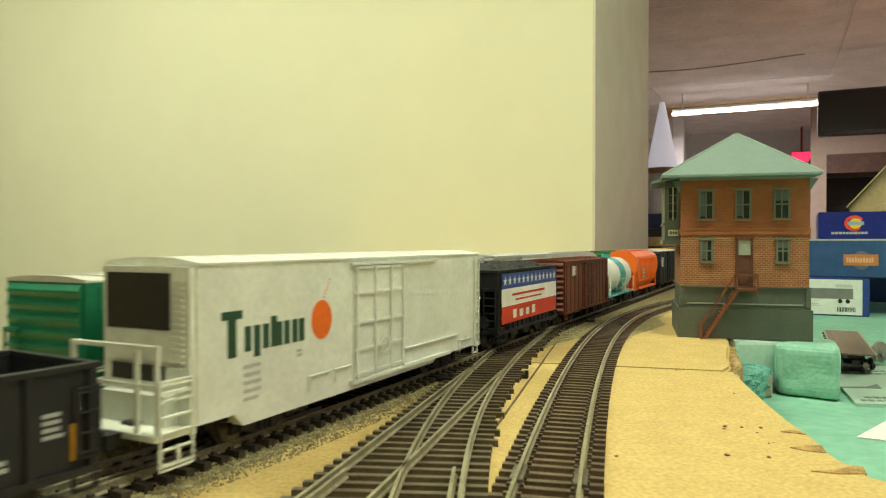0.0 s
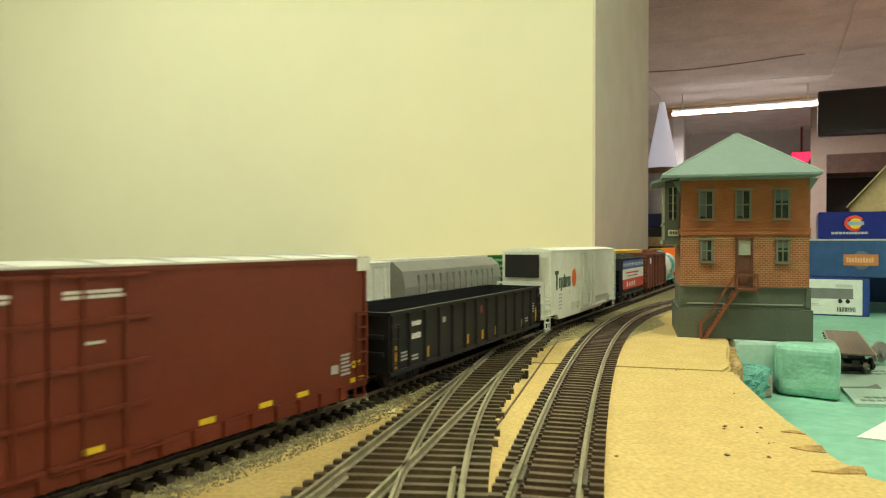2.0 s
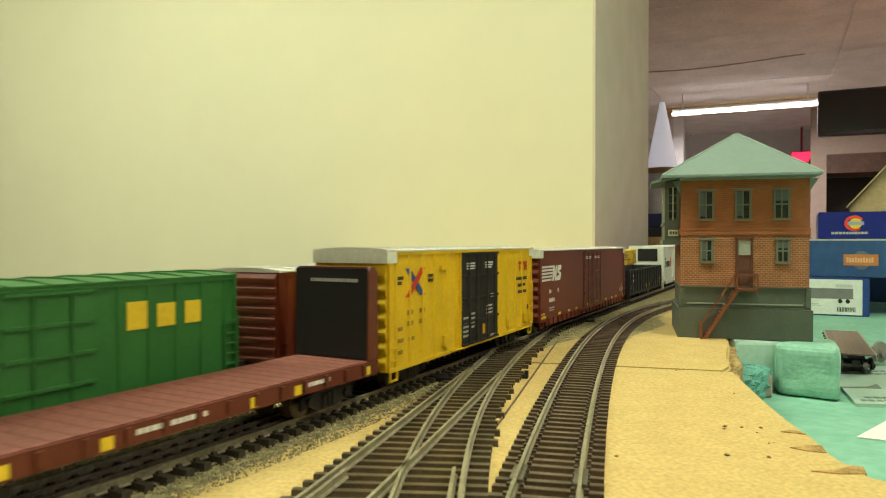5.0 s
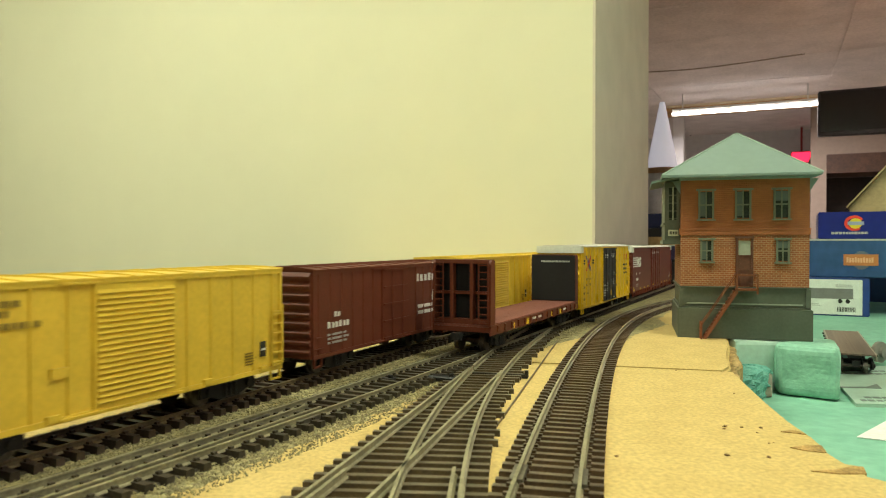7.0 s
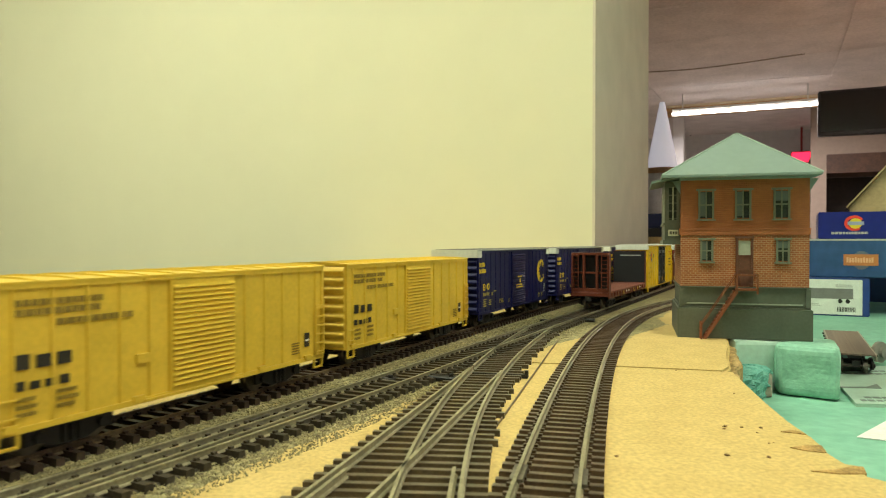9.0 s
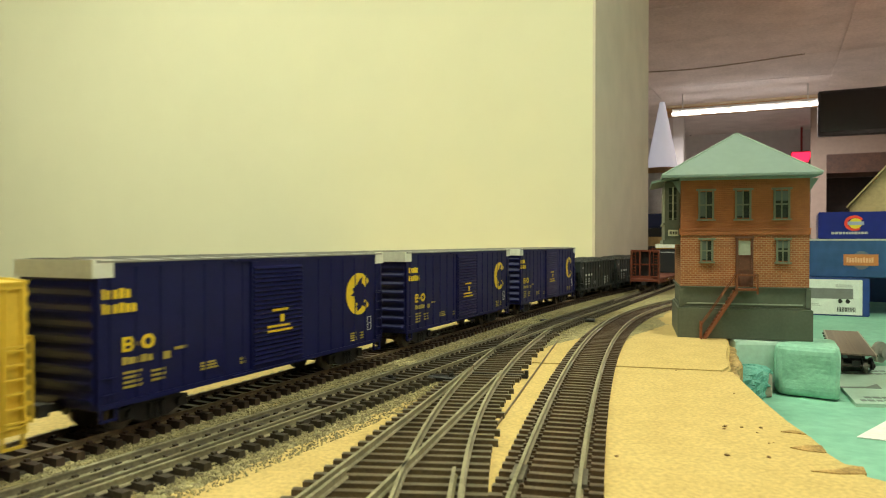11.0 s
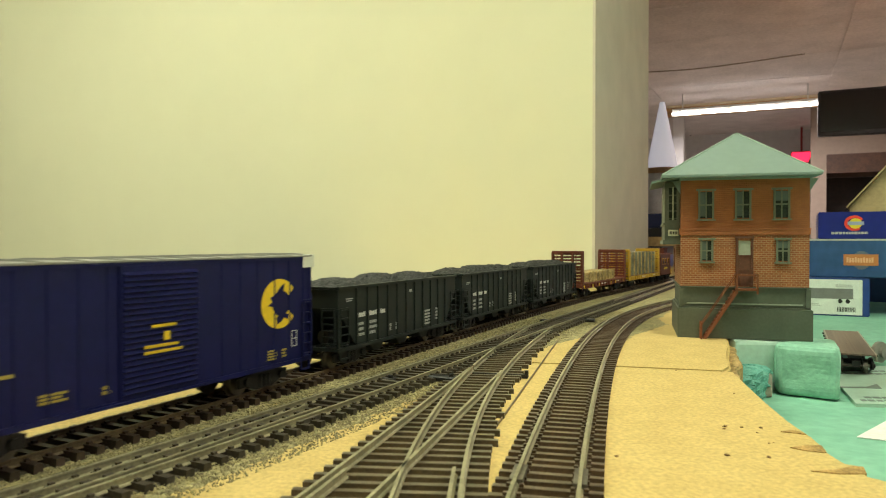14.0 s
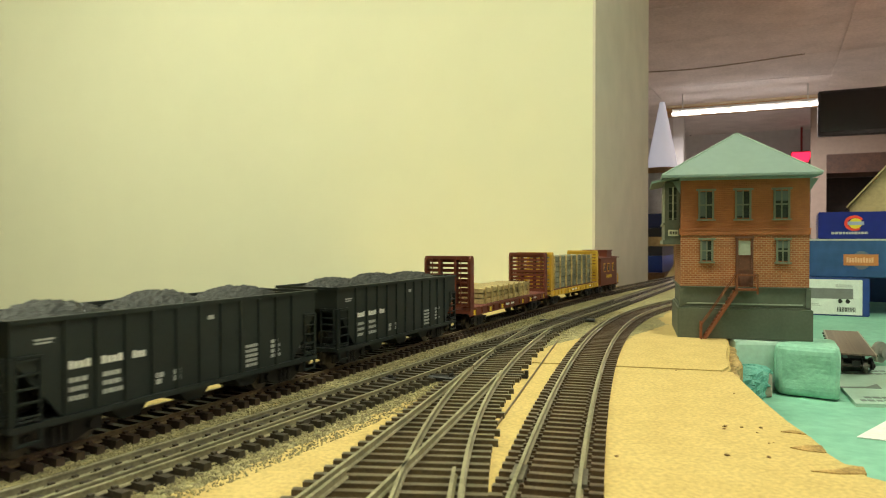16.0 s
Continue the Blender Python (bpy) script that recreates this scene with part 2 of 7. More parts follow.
FLOOR = -1.05
C1A, C1B = 0.226 * math.cos(TURN) - 1.05 * math.sin(TURN), 0.226 * math.sin(TURN) + 1.05 * math.cos(TURN)
slab("floor", rp((-4.5, -4.2), (5.5, -4.2), (5.5, 8.4), (-4.5, 8.4)), FLOOR - 0.1, FLOOR, mat("vinyl_floor", (0.52, 0.47, 0.40), 0.5, var=0.15, scale=4), "dull beige vinyl floor of the club room")
slab("wall_west", rp((C1A - 0.506, C1B), (C1A - 0.004, C1B), (C1A - 0.004, C1B + 0.483), (C1A - 0.506, C1B + 0.483)), FLOOR, CEIL, M_WALL, "smooth cream painted wall ending at a corner")
slab("wall_west_panel", rp((C1A - 3.2, C1B + 0.0012), (C1A - 0.506, C1B + 0.0012), (C1A - 0.506, C1B + 0.483), (C1A - 3.2, C1B + 0.483)), FLOOR, CEIL, M_WALL, "smooth cream painted wall panel beyond a faint joint")
# thin end slab in a greyer colour than the cream wall
slab("wall_end", rp((C1A - 0.004, C1B), (C1A, C1B), (C1A, C1B + 0.483), (C1A - 0.004, C1B + 0.483)), FLOOR, CEIL, mat("greige_wall_end", (0.66, 0.60, 0.48), 0.8, var=0.05, scale=2, bump=0.05, bscale=120), "greyish beige end of the wall")
slab("wall_south", rp((-4.5, -4.3), (5.5, -4.3), (5.5, -4.2), (-4.5, -4.2)), FLOOR, CEIL, M_WALL, "plain cream painted wall")
slab("wall_far_west", rp((-4.6, -4.2), (-4.5, -4.2), (-4.5, 8.4), (-4.6, 8.4)), FLOOR, CEIL, M_WALL, "plain cream painted wall")
slab("wall_east", rp((5.5, -4.2), (5.6, -4.2), (5.6, 8.4), (5.5, 8.4)), FLOOR, CEIL, M_WALL, "plain cream painted wall")
slab("wall_north", rp((-4.5, 8.4), (5.5, 8.4), (5.5, 8.5), (-4.5, 8.5)), FLOOR, CEIL, M_WHITEWALL, "pale grey painted far wall")


def ceiling():
    bm = bmesh.new()
    a0, a1, b0, b1 = -4.5, 5.5, -4.2, 8.4
    box(bm, a0, a1, b0, b1, CEIL + 0.008, CEIL + 0.1)
    t, wide = 0.662, 1.22
    a = -5.749
    while a < a1 - 0.01:
        b = -2.881
        while b < b1 - 0.01:
            box(bm, max(a + 0.010, a0), min(a + wide - 0.010, a1), b + 0.004, min(b + t - 0.004, b1), CEIL, CEIL + 0.006)
            b += t
        a += wide
    bmesh.ops.rotate(bm, cent=(0, 0, 0), matrix=Matrix.Rotation(-TURN, 3, "Z"), verts=bm.verts)
    tagged(part("ceiling", bm, M_CEIL), "suspended ceiling of pale grey tiles", kind="structure")


ceiling()


# ---- layout table ----
BOARD = -0.0045


def joint(x):
    return 0.396 - 0.265 * x


def table():
    ob = base("layout_table", pose(0, 0, 0), "long model railway bench with tan fibreboard top and broken edges", "table")
    bm = bmesh.new()
    edge = [(0.34, -0.5), (0.19, 0.10), (0.150, 0.160), (0.1295, 0.182), (0.1214, 0.1936), (0.1190, 0.1968), (0.1205, 0.2010), (0.1230, 0.2052), (0.1212, 0.2070), (0.1193, 0.2083), (0.1196, 0.2140), (0.1202, 0.2207), (0.1218, 0.2240), (0.1223, 0.2268), (0.1242, 0.2366), (0.1265, 0.2567), (0.1319, 0.2863), (0.1390, 0.3200), (0.1463, 0.3544)]
    far = x_back(0.4) - 0.17
    prism(bm, edge + [(0.1470, joint(0.147) - 0.0008), (far, joint(far) - 0.0008), (x_back(-0.5) - 0.16, -0.5)], -0.0165, BOARD, "z")
    soften(bm, 0.0007)
    part("near_board", bm, M_CORK, ob, "tan fibreboard with a ragged broken edge")
    bm = bmesh.new()
    prism(bm, [(0.1430, joint(0.143) + 0.0007), (0.1520, 0.372), (0.1640, 0.405), (0.1790, 0.440), (0.1970, 0.487), (0.21, 0.52), (0.42, 0.95), (0.62, 1.35), (1.9, 4.2), (1.45, 4.3), (x_back(1.3) - 0.03, 1.3), (x_back(1.06) - 0.03, 1.06), (-0.16, 1.2), (far - 0.05, 0.8), (far, joint(far) + 0.0007)], -0.0140, BOARD, "z")
    soften(bm, 0.0014, 2)
    part("far_board", bm, M_CORK, ob, "tan fibreboard with rounded crumbling edge")
    bm = bmesh.new()
    rnd = random.Random(4)
    out = [(0.1440 + 0.0078 + rnd.uniform(-0.0022, 0.0022) + 0.4 * (y - 0.358), y) for y in [0.358 + 0.008 * i for i in range(17)]]
    prism(bm, [(0.13, 0.364)] + out + [(0.16, 0.49)], -0.0215, -0.0095, "z")
    soften(bm, 0.0012)
    part("crumbled_layer", bm, mat("torn_fibreboard", (0.52, 0.36, 0.14), 0.95, var=0.4, scale=120, bump=1.0, bscale=350), ob, "crumbling lower fibreboard layer")
    bm = bmesh.new()
    prism(bm, [(-1.6, -3.2), (-1.1, -3.3), (0.34, -0.501), (x_back(-0.5) - 0.16, -0.501)], -0.0205, BOARD, "z")
    part("rear_board", bm, M_CORK, ob)
    # torn places where the surface skin has lifted
    torn = mat("torn_fibre_skin", (0.50, 0.31, 0.10), 0.95, var=0.4, scale=160, bump=1.0, bscale=500)
    for pts in ([(0.1050, 0.2010), (0.1125, 0.2020), (0.1195, 0.2052), (0.1222, 0.2046), (0.1195, 0.1985), (0.1120, 0.1985)], [(0.1105, 0.2240), (0.1165, 0.2262), (0.1215, 0.2262), (0.1190, 0.2185), (0.1140, 0.2205)], [(0.1165, 0.2430), (0.1222, 0.2450), (0.1236, 0.2395)]):
        bm = bmesh.new()
        prism(bm, pts, BOARD - 0.0005, BOARD + 0.0003, "z")
        part("torn_patch", bm, torn, ob, "brown torn fibre patch")
    return ob


table()
# foam sheets on the bench beside the boards
tagged(slab("foam_sheet", [(0.10, -0.5), (1.2, -0.5), (1.6, 1.0), (0.62, 1.30), (0.30, 0.62), (0.10, 0.30)], -0.065, -0.038, M_FOAM, "", kind=""), "flat sheet of teal insulation foam under the boards", "foam")
slab("bench_top", rp((-0.55, -3.5), (1.9, -3.5), (1.9, 4.6), (-0.12, 4.6), (-0.12, 0.95), (-0.55, 0.95)), -0.09, -0.0655, M_WOOD, "plywood bench top carrying the layout")


def track(line, name, label, me, s0, s1, pitch, parts_to, rail_mat, group="tracks", tie_mat=None, tie_len=0.0285):
    ob = base(name, pose(0, 0, 0), label, "track", group)
    rail(line, -1, s0, s1, rail_mat, ob)
    rail(line, 1, s0, s1, rail_mat, ob)
    ties(line, me, parts_to[0], parts_to[1], pitch, ob)
    if parts_to[1] < s1 - 0.05:
        ties_joined(line, tie_len, parts_to[1] + pitch, s1, pitch, ob, tie_mat)
    if s0 < parts_to[0] - 0.05:
        ties_joined(line, tie_len, s0, parts_to[0] - pitch, pitch, ob, tie_mat)
    return ob


TIE_R = tie_mesh("tie", 0.0285, M_TIE)
TIE_B = tie_mesh("tie", 0.0300, M_TIEB, 0.0029, -0.0016)
TIE_F = tie_mesh("tie", 0.0290, M_TIEF, 0.0029, -0.0018)
track(SIDE, "side_track", "curved nickel silver flex track with dark brown ties on bare fibreboard", TIE_R, -0.35, 1.3, 0.0062, (-0.1, 0.75), M_RAIL, tie_mat=M_TIE)
track(BACK, "back_track", "weathered brown flex track laid in tan ballast", TIE_B, -3.1, 4.4, 0.0066, (-0.1, 1.2), M_RAILB, tie_mat=M_TIEB)
front = track(FRONT, "front_track", "weathered nickel silver flex track with joiners laid in tan ballast", TIE_F, -3.1, 4.4, 0.0066, (-0.15, 0.62), M_RAIL, tie_mat=M_TIEB)


def guard_rails(ob):
    """Inner rails between the running rails, as far as the rail joiners."""
    for sh in (-0.0030, 0.0032):
        r = rail(FRONT, 0, -0.25, 0.075, M_RAIL, ob, shift=sh)
        r.name = "guard_rail"
        r.location.z = -0.0006
    joiner = mesh_of("rail_joiner", bx(-0.0017, 0.0017, -0.0060, 0.0060, -0.0026, -0.0010), M_STEEL)
    for s, side in ((0.052, -1), (0.060, 1), (0.31, 1), (0.30, -1)):
        c, d = FRONT.at(s), FRONT.dirn(s)
        nr = np.array((d[1], -d[0])) * side * GAUGE / 2
        share("rail_joiner", joiner, ob, pose(c[0] + nr[0], c[1] + nr[1], 0, 0, 0, math.degrees(math.atan2(-d[0], d[1]))))


guard_rails(front)


def switch_machines():
    """Black throw plates and machines beside the front track."""
    for x, y, a, w, d in ((0.0005, 0.3300, -26, 0.0075, 0.0030), (-0.0270, 0.3270, -26, 0.0060, 0.0035), (0.1095, 0.5800, -20, 0.0150, 0.0040), (0.0850, 0.5720, -24, 0.0060, 0.0030)):
        ob = base("switch_machine", pose(x, y, BOARD + 0.0008, 0, 0, a), "small black switch machine beside the ties", "switch machine", "switch machines")
        bm = bmesh.new()
        box(bm, -w, w, -d, d, 0, 0.0022)
        soften(bm, 0.0005)
        part("machine_case", bm, M_BLACK, ob)
        bm = bmesh.new()
        cyl(bm, (w * 0.5, 0, 0.0028), "z", 0.0012, 0.0012, 10)
        part("machine_cap", bm, M_BLACK, ob)


switch_machines()


def side_joiners():
    """Joiners and bare end ties where the curved track begins."""
    joiner = mesh_of("rail_joiner", bx(-0.0018, 0.0018, -0.0065, 0.0065, -0.0026, -0.0009), M_STEEL)
    ob = bpy.data.objects["side_track"]
    for side in (-1, 1):
        c, d = SIDE.at(-0.012), SIDE.dirn(-0.012)
        nr = np.array((d[1], -d[0])) * side * GAUGE / 2
        share("rail_joiner", joiner, ob, pose(c[0] + nr[0], c[1] + nr[1], 0, 0, 0, math.degrees(math.atan2(-d[0], d[1]))))


side_joiners()


def turnout():
    ob = base("turnout", pose(0, 0, 0), "nickel silver model turnout with olive brown ties on bare board", "track", "tracks")
    rnd = random.Random(9)
    s_pt = 0.150       # where the switch points lie along the right-hand route
    for side in (-1, 1):
        rail(TURN_R, side, -0.16, 0.335 if side > 0 else s_pt - 0.002, M_RAIL, ob, 0.006)
        rail(TURN_L, side, -0.16, s_pt if side < 0 else s_pt - 0.006, M_RAIL, ob, 0.006)
    rail(TURN_R, -1, s_pt, 0.335, M_RAIL, ob, 0.006)
    # guard rails beside the stock rails and wing rails at the frog
    for line, side, sh, a, b in ((TURN_R, 1, -0.0026, -0.06, -0.008), (TURN_L, -1, 0.0026, -0.07, -0.012)):
        rail(line, side, a, b, M_RAIL, ob, 0.006, sh).name = "guard_rail"
    s = -0.12
    i = 0
    while s < 0.335:
        cr, dr = TURN_R.at(s), TURN_R.dirn(s)
        y = cr[1]
        if s < s_pt + 0.01:
            cl = np.array((x_turn_l(y), y))
        else:
            cl = cr
        left, right = cl[0] - 0.0155, cr[0] + 0.0150 + rnd.choice((0, 0, 0.0016, -0.0012))
        a = math.degrees(math.atan2(-dr[0], dr[1])) * 0.62 - 2
        mid = (left + right) / 2
        bm = bmesh.new()
        hl = (right - left) / 2
        w = 0.0013
        prism(bm, [(-w, BOARD), (w, BOARD), (w * 0.88, -0.0025), (-w * 0.88, -0.0025)], -hl, hl, "x")
        part("tie", bm, M_TIEG, ob, m=pose(mid, y + 0.0, rnd.uniform(-0.0001, 0.0001), 0, 0, a + rnd.uniform(-0.6, 0.6)))
        s += 0.0062
        i += 1
    # throw bar with its pin
    c = TURN_R.at(s_pt - 0.006)
    part("throw_bar", bx(-0.013, 0.0195, -0.0011, 0.0011, -0.0042, -0.0024), M_BLACK, ob, m=pose(c[0], c[1], 0, 0, 0, -12))
    bm = bmesh.new()
    cyl(bm, (0.0188, 0, -0.0020), "z", 0.0010, 0.0030, 12)
    part("throw_pin", bm, M_BLACK, ob, m=pose(c[0], c[1], 0, 0, 0, -12))
    return ob


turnout()


def ballast_bed(name, left, right, y0, y1, label, step=0.004, n=34):
    """A bumpy bed between two edges given over y, sloping to the board at its sides."""
    verts, faces = [], []
    m = int((y1 - y0) / step)
    for i in range(m + 1):
        y = y0 + (y1 - y0) * i / m
        a, b = left(y), right(y)
        for j in range(n + 1):
            k = j / n
            x = a + (b - a) * k
            e = min((x - a) / 0.008, (b - x) / 0.008, 1.0)
            z = BOARD - 0.0006 + 0.0009 * max(e, 0.0)
            z += 0.00045 * (noise.noise(Vector((x * 300, y * 300, 0))) + 0.7 * noise.noise(Vector((x * 800, y * 800, 3)))) * min(1, e + 0.3)
            verts.append((x + 0.0012 * noise.noise(Vector((x * 150, y * 150, 7))), y, z))
    for i in range(m):
        for j in range(n):
            q = i * (n + 1) + j
            faces.append((q, q + 1, q + n + 2, q + n + 1))
    me = bpy.data.meshes.new(name)
    me.from_pydata(verts, [], faces)
    me.materials.append(M_BALLAST)
    return tagged(new(name, me), label, "ballast", kind="stuff")


def right_edge(y):
    e = x_front(y) + 0.0295
    if y > 0.42:
        e += (min(y, 0.62) - 0.42) / 0.2 * 0.045
    return e


def roadbed(line, s0, s1, name="roadbed"):
    """A strip between and under the ties, coloured dark for the shaded gaps."""
    verts, faces = [], []
    n = int((s1 - s0) / 0.01)
    for i in range(n + 1):
        s = s0 + (s1 - s0) * i / n
        c, d = line.at(s), line.dirn(s)
        nr = np.array((d[1], -d[0]))
        for q, z in ((-0.0128, -0.0048), (-0.0118, -0.0036), (0.0118, -0.0036), (0.0128, -0.0048)):
            verts.append((c[0] + nr[0] * q, c[1] + nr[1] * q, z))
    for i in range(n):
        for k in range(3):
            q = i * 4 + k
            faces.append((q, q + 1, q + 5, q + 4))
    me = bpy.data.meshes.new(name)
    me.from_pydata(verts, [], faces)
    me.materials.append(mat("gap_shade_strip", (0.055, 0.043, 0.028), 0.9, var=0.4, scale=200, bump=0.8, bscale=900))
    return tagged(new(name, me), "dark strip between the ties, gap shade in its colour", "roadbed", kind="stuff")


roadbed(FRONT, -0.3, 1.3)
roadbed(BACK, -0.3, 1.3)
ballast_bed("ballast", lambda y: x_back(y) - 0.024, right_edge, -0.1, 1.6, "tan and grey ballast bed under both main tracks")
ballast_bed("ballast", lambda y: x_side(y) - 0.02, lambda y: x_side(y) + 0.022 + max(0.0, 0.02 - abs(y - 0.56) * 0.3), 0.47, 0.75, "thin ballast spread beside the curved track", n=16)


def stones():
    """Loose ballast stones on the shoulders, between the tracks and along the edge."""
    rnd = random.Random(21)
    verts, faces = [], []
    for k in range(20000):
        y = 0.11 + 0.55 * rnd.random() ** 1.4
        xa, xb = x_front(y), x_back(y)
        r = rnd.random()
        if r < 0.55:
            x = xa + 0.0125 + 0.018 * rnd.random() ** 1.2
        elif r < 0.9:
            x = rnd.uniform(xb + 0.0155, xa - 0.0150)
        else:
            x = xb - rnd.uniform(0.015, 0.024)
        s = rnd.uniform(0.0002, 0.0005)
        z = BOARD + (0.0004 if r >= 0.55 else 0.0007 * (1 - (x - xa - 0.0125) / 0.018)) + s * 0.4
        o = len(verts)
        for d in ((1, 0, 0), (-1, 0, 0), (0, 1, 0), (0, -1, 0), (0, 0, 1), (0, 0, -1)):
            q = s * rnd.uniform(0.7, 1.25)
            verts.append((x + d[0] * q + rnd.uniform(-0.2, 0.2) * s, y + d[1] * q + rnd.uniform(-0.2, 0.2) * s, z + d[2] * q * 0.8))
        for f in ((0, 2, 4), (2, 1, 4), (1, 3, 4), (3, 0, 4), (2, 0, 5), (1, 2, 5), (3, 1, 5), (0, 3, 5)):
            faces.append([o + i for i in f])
    me = bpy.data.meshes.new("ballast_stones")
    me.from_pydata(verts, [], faces)
    me.materials.append(M_STONE)
    tagged(new("ballast_stones", me), "loose tan and grey ballast stones beside the ties", "ballast", kind="stuff")


stones()


def loose_bits():
    # thin rod lying on the board
    bm = bmesh.new()
    a, b = Vector((0.0768, 0.4705, BOARD)), Vector((0.0193, 0.2512, BOARD))
    cyl(bm, (0, 0, 0), "y", 0.0004, (a - b).length, 8)
    m = (a + b) / 2
    tagged(part("control_rod", bm, mat("dull_brown_wire", (0.16, 0.11, 0.06), 0.5), m=pose(m.x, m.y, BOARD + 0.0004, 0, 0, math.degrees(math.atan2(-(a - b).x, (a - b).y)))), "thin brown control rod lying on the board", "rod")
    # crumbs of torn board
    rnd = random.Random(5)
    crumb = mat("brown_crumb", (0.26, 0.15, 0.055), 0.9, var=0.4, scale=400)
    for x, y, s in ((0.0985, 0.2470, 0.0010), (0.1000, 0.2500, 0.0011), (0.1055, 0.2490, 0.0008), (0.1120, 0.2480, 0.0010), (0.1080, 0.2420, 0.0006), (0.0990, 0.2140, 0.0012), (0.0870, 0.2160, 0.0013), (0.1060, 0.2290, 0.0006), (0.1080, 0.2300, 0.0005), (0.0530, 0.2150, 0.0010), (0.1190, 0.3600, 0.0006), (0.126, 0.3050, 0.0006)):
        bm = bmesh.new()
        bmesh.ops.create_icosphere(bm, subdivisions=1, radius=s * 0.62)
        for v in bm.verts:
            v.co = Vector((v.co.x * rnd.uniform(0.8, 1.9), v.co.y * rnd.uniform(0.7, 1.2), v.co.z * rnd.uniform(0.4, 0.7)))
        tagged(part("board_crumb", bm, crumb, m=pose(x, y, BOARD + s * 0.2, 0, 0, rnd.uniform(0, 180))), "small brown crumb of torn fibreboard", "debris", "crumbs on the board")


loose_bits()


# ---- trains ----
def side_frame_mesh():
    bm = bmesh.new()
    prism(bm, [(-0.0145, 0.0035), (-0.0145, 0.0075), (-0.008, 0.0085), (-0.004, 0.0100), (0.004, 0.0100), (0.008, 0.0085), (0.0145, 0.0075), (0.0145, 0.0035), (0.010, 0.0038), (0.005, 0.0018), (-0.005, 0.0018), (-0.010, 0.0038)], -0.0008, 0.0008, "y")
    for k in (-0.0025, 0.0, 0.0025):
        cyl(bm, (k, -0.001, 0.005), "z", 0.0009, 0.005, 8)
    for q in (-0.0105, 0.0105):
        cyl(bm, (q, -0.0012, 0.0056), "y", 0.0016, 0.0012, 10)
    return mesh_of("sideframe", bm, M_BLACK)


def wheel_mesh():
    bm = bmesh.new()
    for s in (-1, 1):
        cyl(bm, (0, s * 0.0080, 0.0053), "y", 0.0053, 0.0026, 18)
        cyl(bm, (0, s * 0.0067, 0.0053), "y", 0.0060, 0.0006, 18)
    cyl(bm, (0, 0, 0.0053), "y", 0.0012, 0.022, 8)
    return mesh_of("wheelset", bm, M_STEEL)


SIDEFRAME, WHEELSET = side_frame_mesh(), wheel_mesh()
BOLSTER = mesh_of("bolster", bx(-0.003, 0.003, -0.0120, 0.0120, 0.0055, 0.0085), M_BLACK)


def truck(parent, x):
    ob = share("truck", BOLSTER, parent, pose(x, 0, 0))
    share("sideframe", SIDEFRAME, ob, pose(0, -0.0125, 0))
    share("sideframe", SIDEFRAME, ob, pose(0, 0.0125, 0, 0, 0, 180))
    for q in (-0.0105, 0.0105):
        share("wheelset", WHEELSET, ob, pose(q, 0, 0))
    return ob


def coupler(parent, x, sgn):
    bm = bmesh.new()
    box(bm, min(x, x + sgn * 0.007), max(x, x + sgn * 0.007), -0.0012, 0.0012, 0.0088, 0.0112)
    box(bm, min(x + sgn * 0.006, x + sgn * 0.0095), max(x + sgn * 0.006, x + sgn * 0.0095), -0.0028, 0.0022, 0.0082, 0.0120)
    part("coupler", bm, M_BLACK, parent)


def sbox(bm, x0, x1, y, d, z0, z1):
    """A box on a side face at y, d deep outwards along d's sign."""
    box(bm, x0, x1, min(y, y + d), max(y, y + d), z0, z1)


def ladder(parent, x0, x1, y, z0, z1, n, out, material, ends=None):
    """A ladder on a side at y (or, with ends, on an end at x0 spanning ends)."""
    t = 0.00028
    lo, hi = ends or (x0, x1)

    def put(u, v, d):
        return (x0 + out * d, u, v) if ends else (u, y + out * d, v)
    bm = bmesh.new()
    ring = []
    for d in (0.0004, 0.0010):
        ring.append([bm.verts.new(put(u, v, d)) for k in (-t, t) for u, v in ((lo + k, z0 - 0.001 + k), (hi - k, z0 - 0.001 + k), (hi - k, z1 + 0.001 - k), (lo + k, z1 + 0.001 - k))])
    for k in range(4):
        q = (k + 1) % 4
        for r in ring:
            bm.faces.new((r[k], r[q], r[q + 4], r[k + 4]))
        for o in (0, 4):
            bm.faces.new((ring[0][k + o], ring[0][q + o], ring[1][q + o], ring[1][k + o]))
    bmesh.ops.recalc_face_normals(bm, faces=bm.faces)
    ob = part("ladder", bm, material, parent)
    a, b = put(lo, -t, 0), put(hi, t, 0.0009)
    bar = mesh_of("rung", bx(min(a[0], b[0]), max(a[0], b[0]), min(a[1], b[1]), max(a[1], b[1]), -t, t), material)
    for k in range(n):
        share("rung", bar, ob, pose(0, 0, z0 + (z1 - z0) * k / max(1, n - 1)))
    return ob


def stirrup(parent, x0, x1, y, sill, material):
    bm = bmesh.new()
    box(bm, x0, x1, y - 0.0004, y + 0.0004, sill - 0.0042, sill - 0.0034)
    for xx in (x0, x1):
        box(bm, xx - 0.0004, xx + 0.0004, y - 0.0004, y + 0.0004, sill - 0.0042, sill + 0.0008)
    return part("stirrup_step", bm, material, parent)


def decal(parent, material, rects, y, label="", name="lettering"):
    """Painted bars on the side at y: (x0, x1, z0, z1)."""
    bm = bmesh.new()
    s = -1 if y < 0 else 1
    for x0, x1, z0, z1 in rects:
        sbox(bm, x0, x1, y, s * 0.00014, z0, z1)
    return part(name, bm, material, parent, label, kind="stuff" if len(rects) > 1 else "")


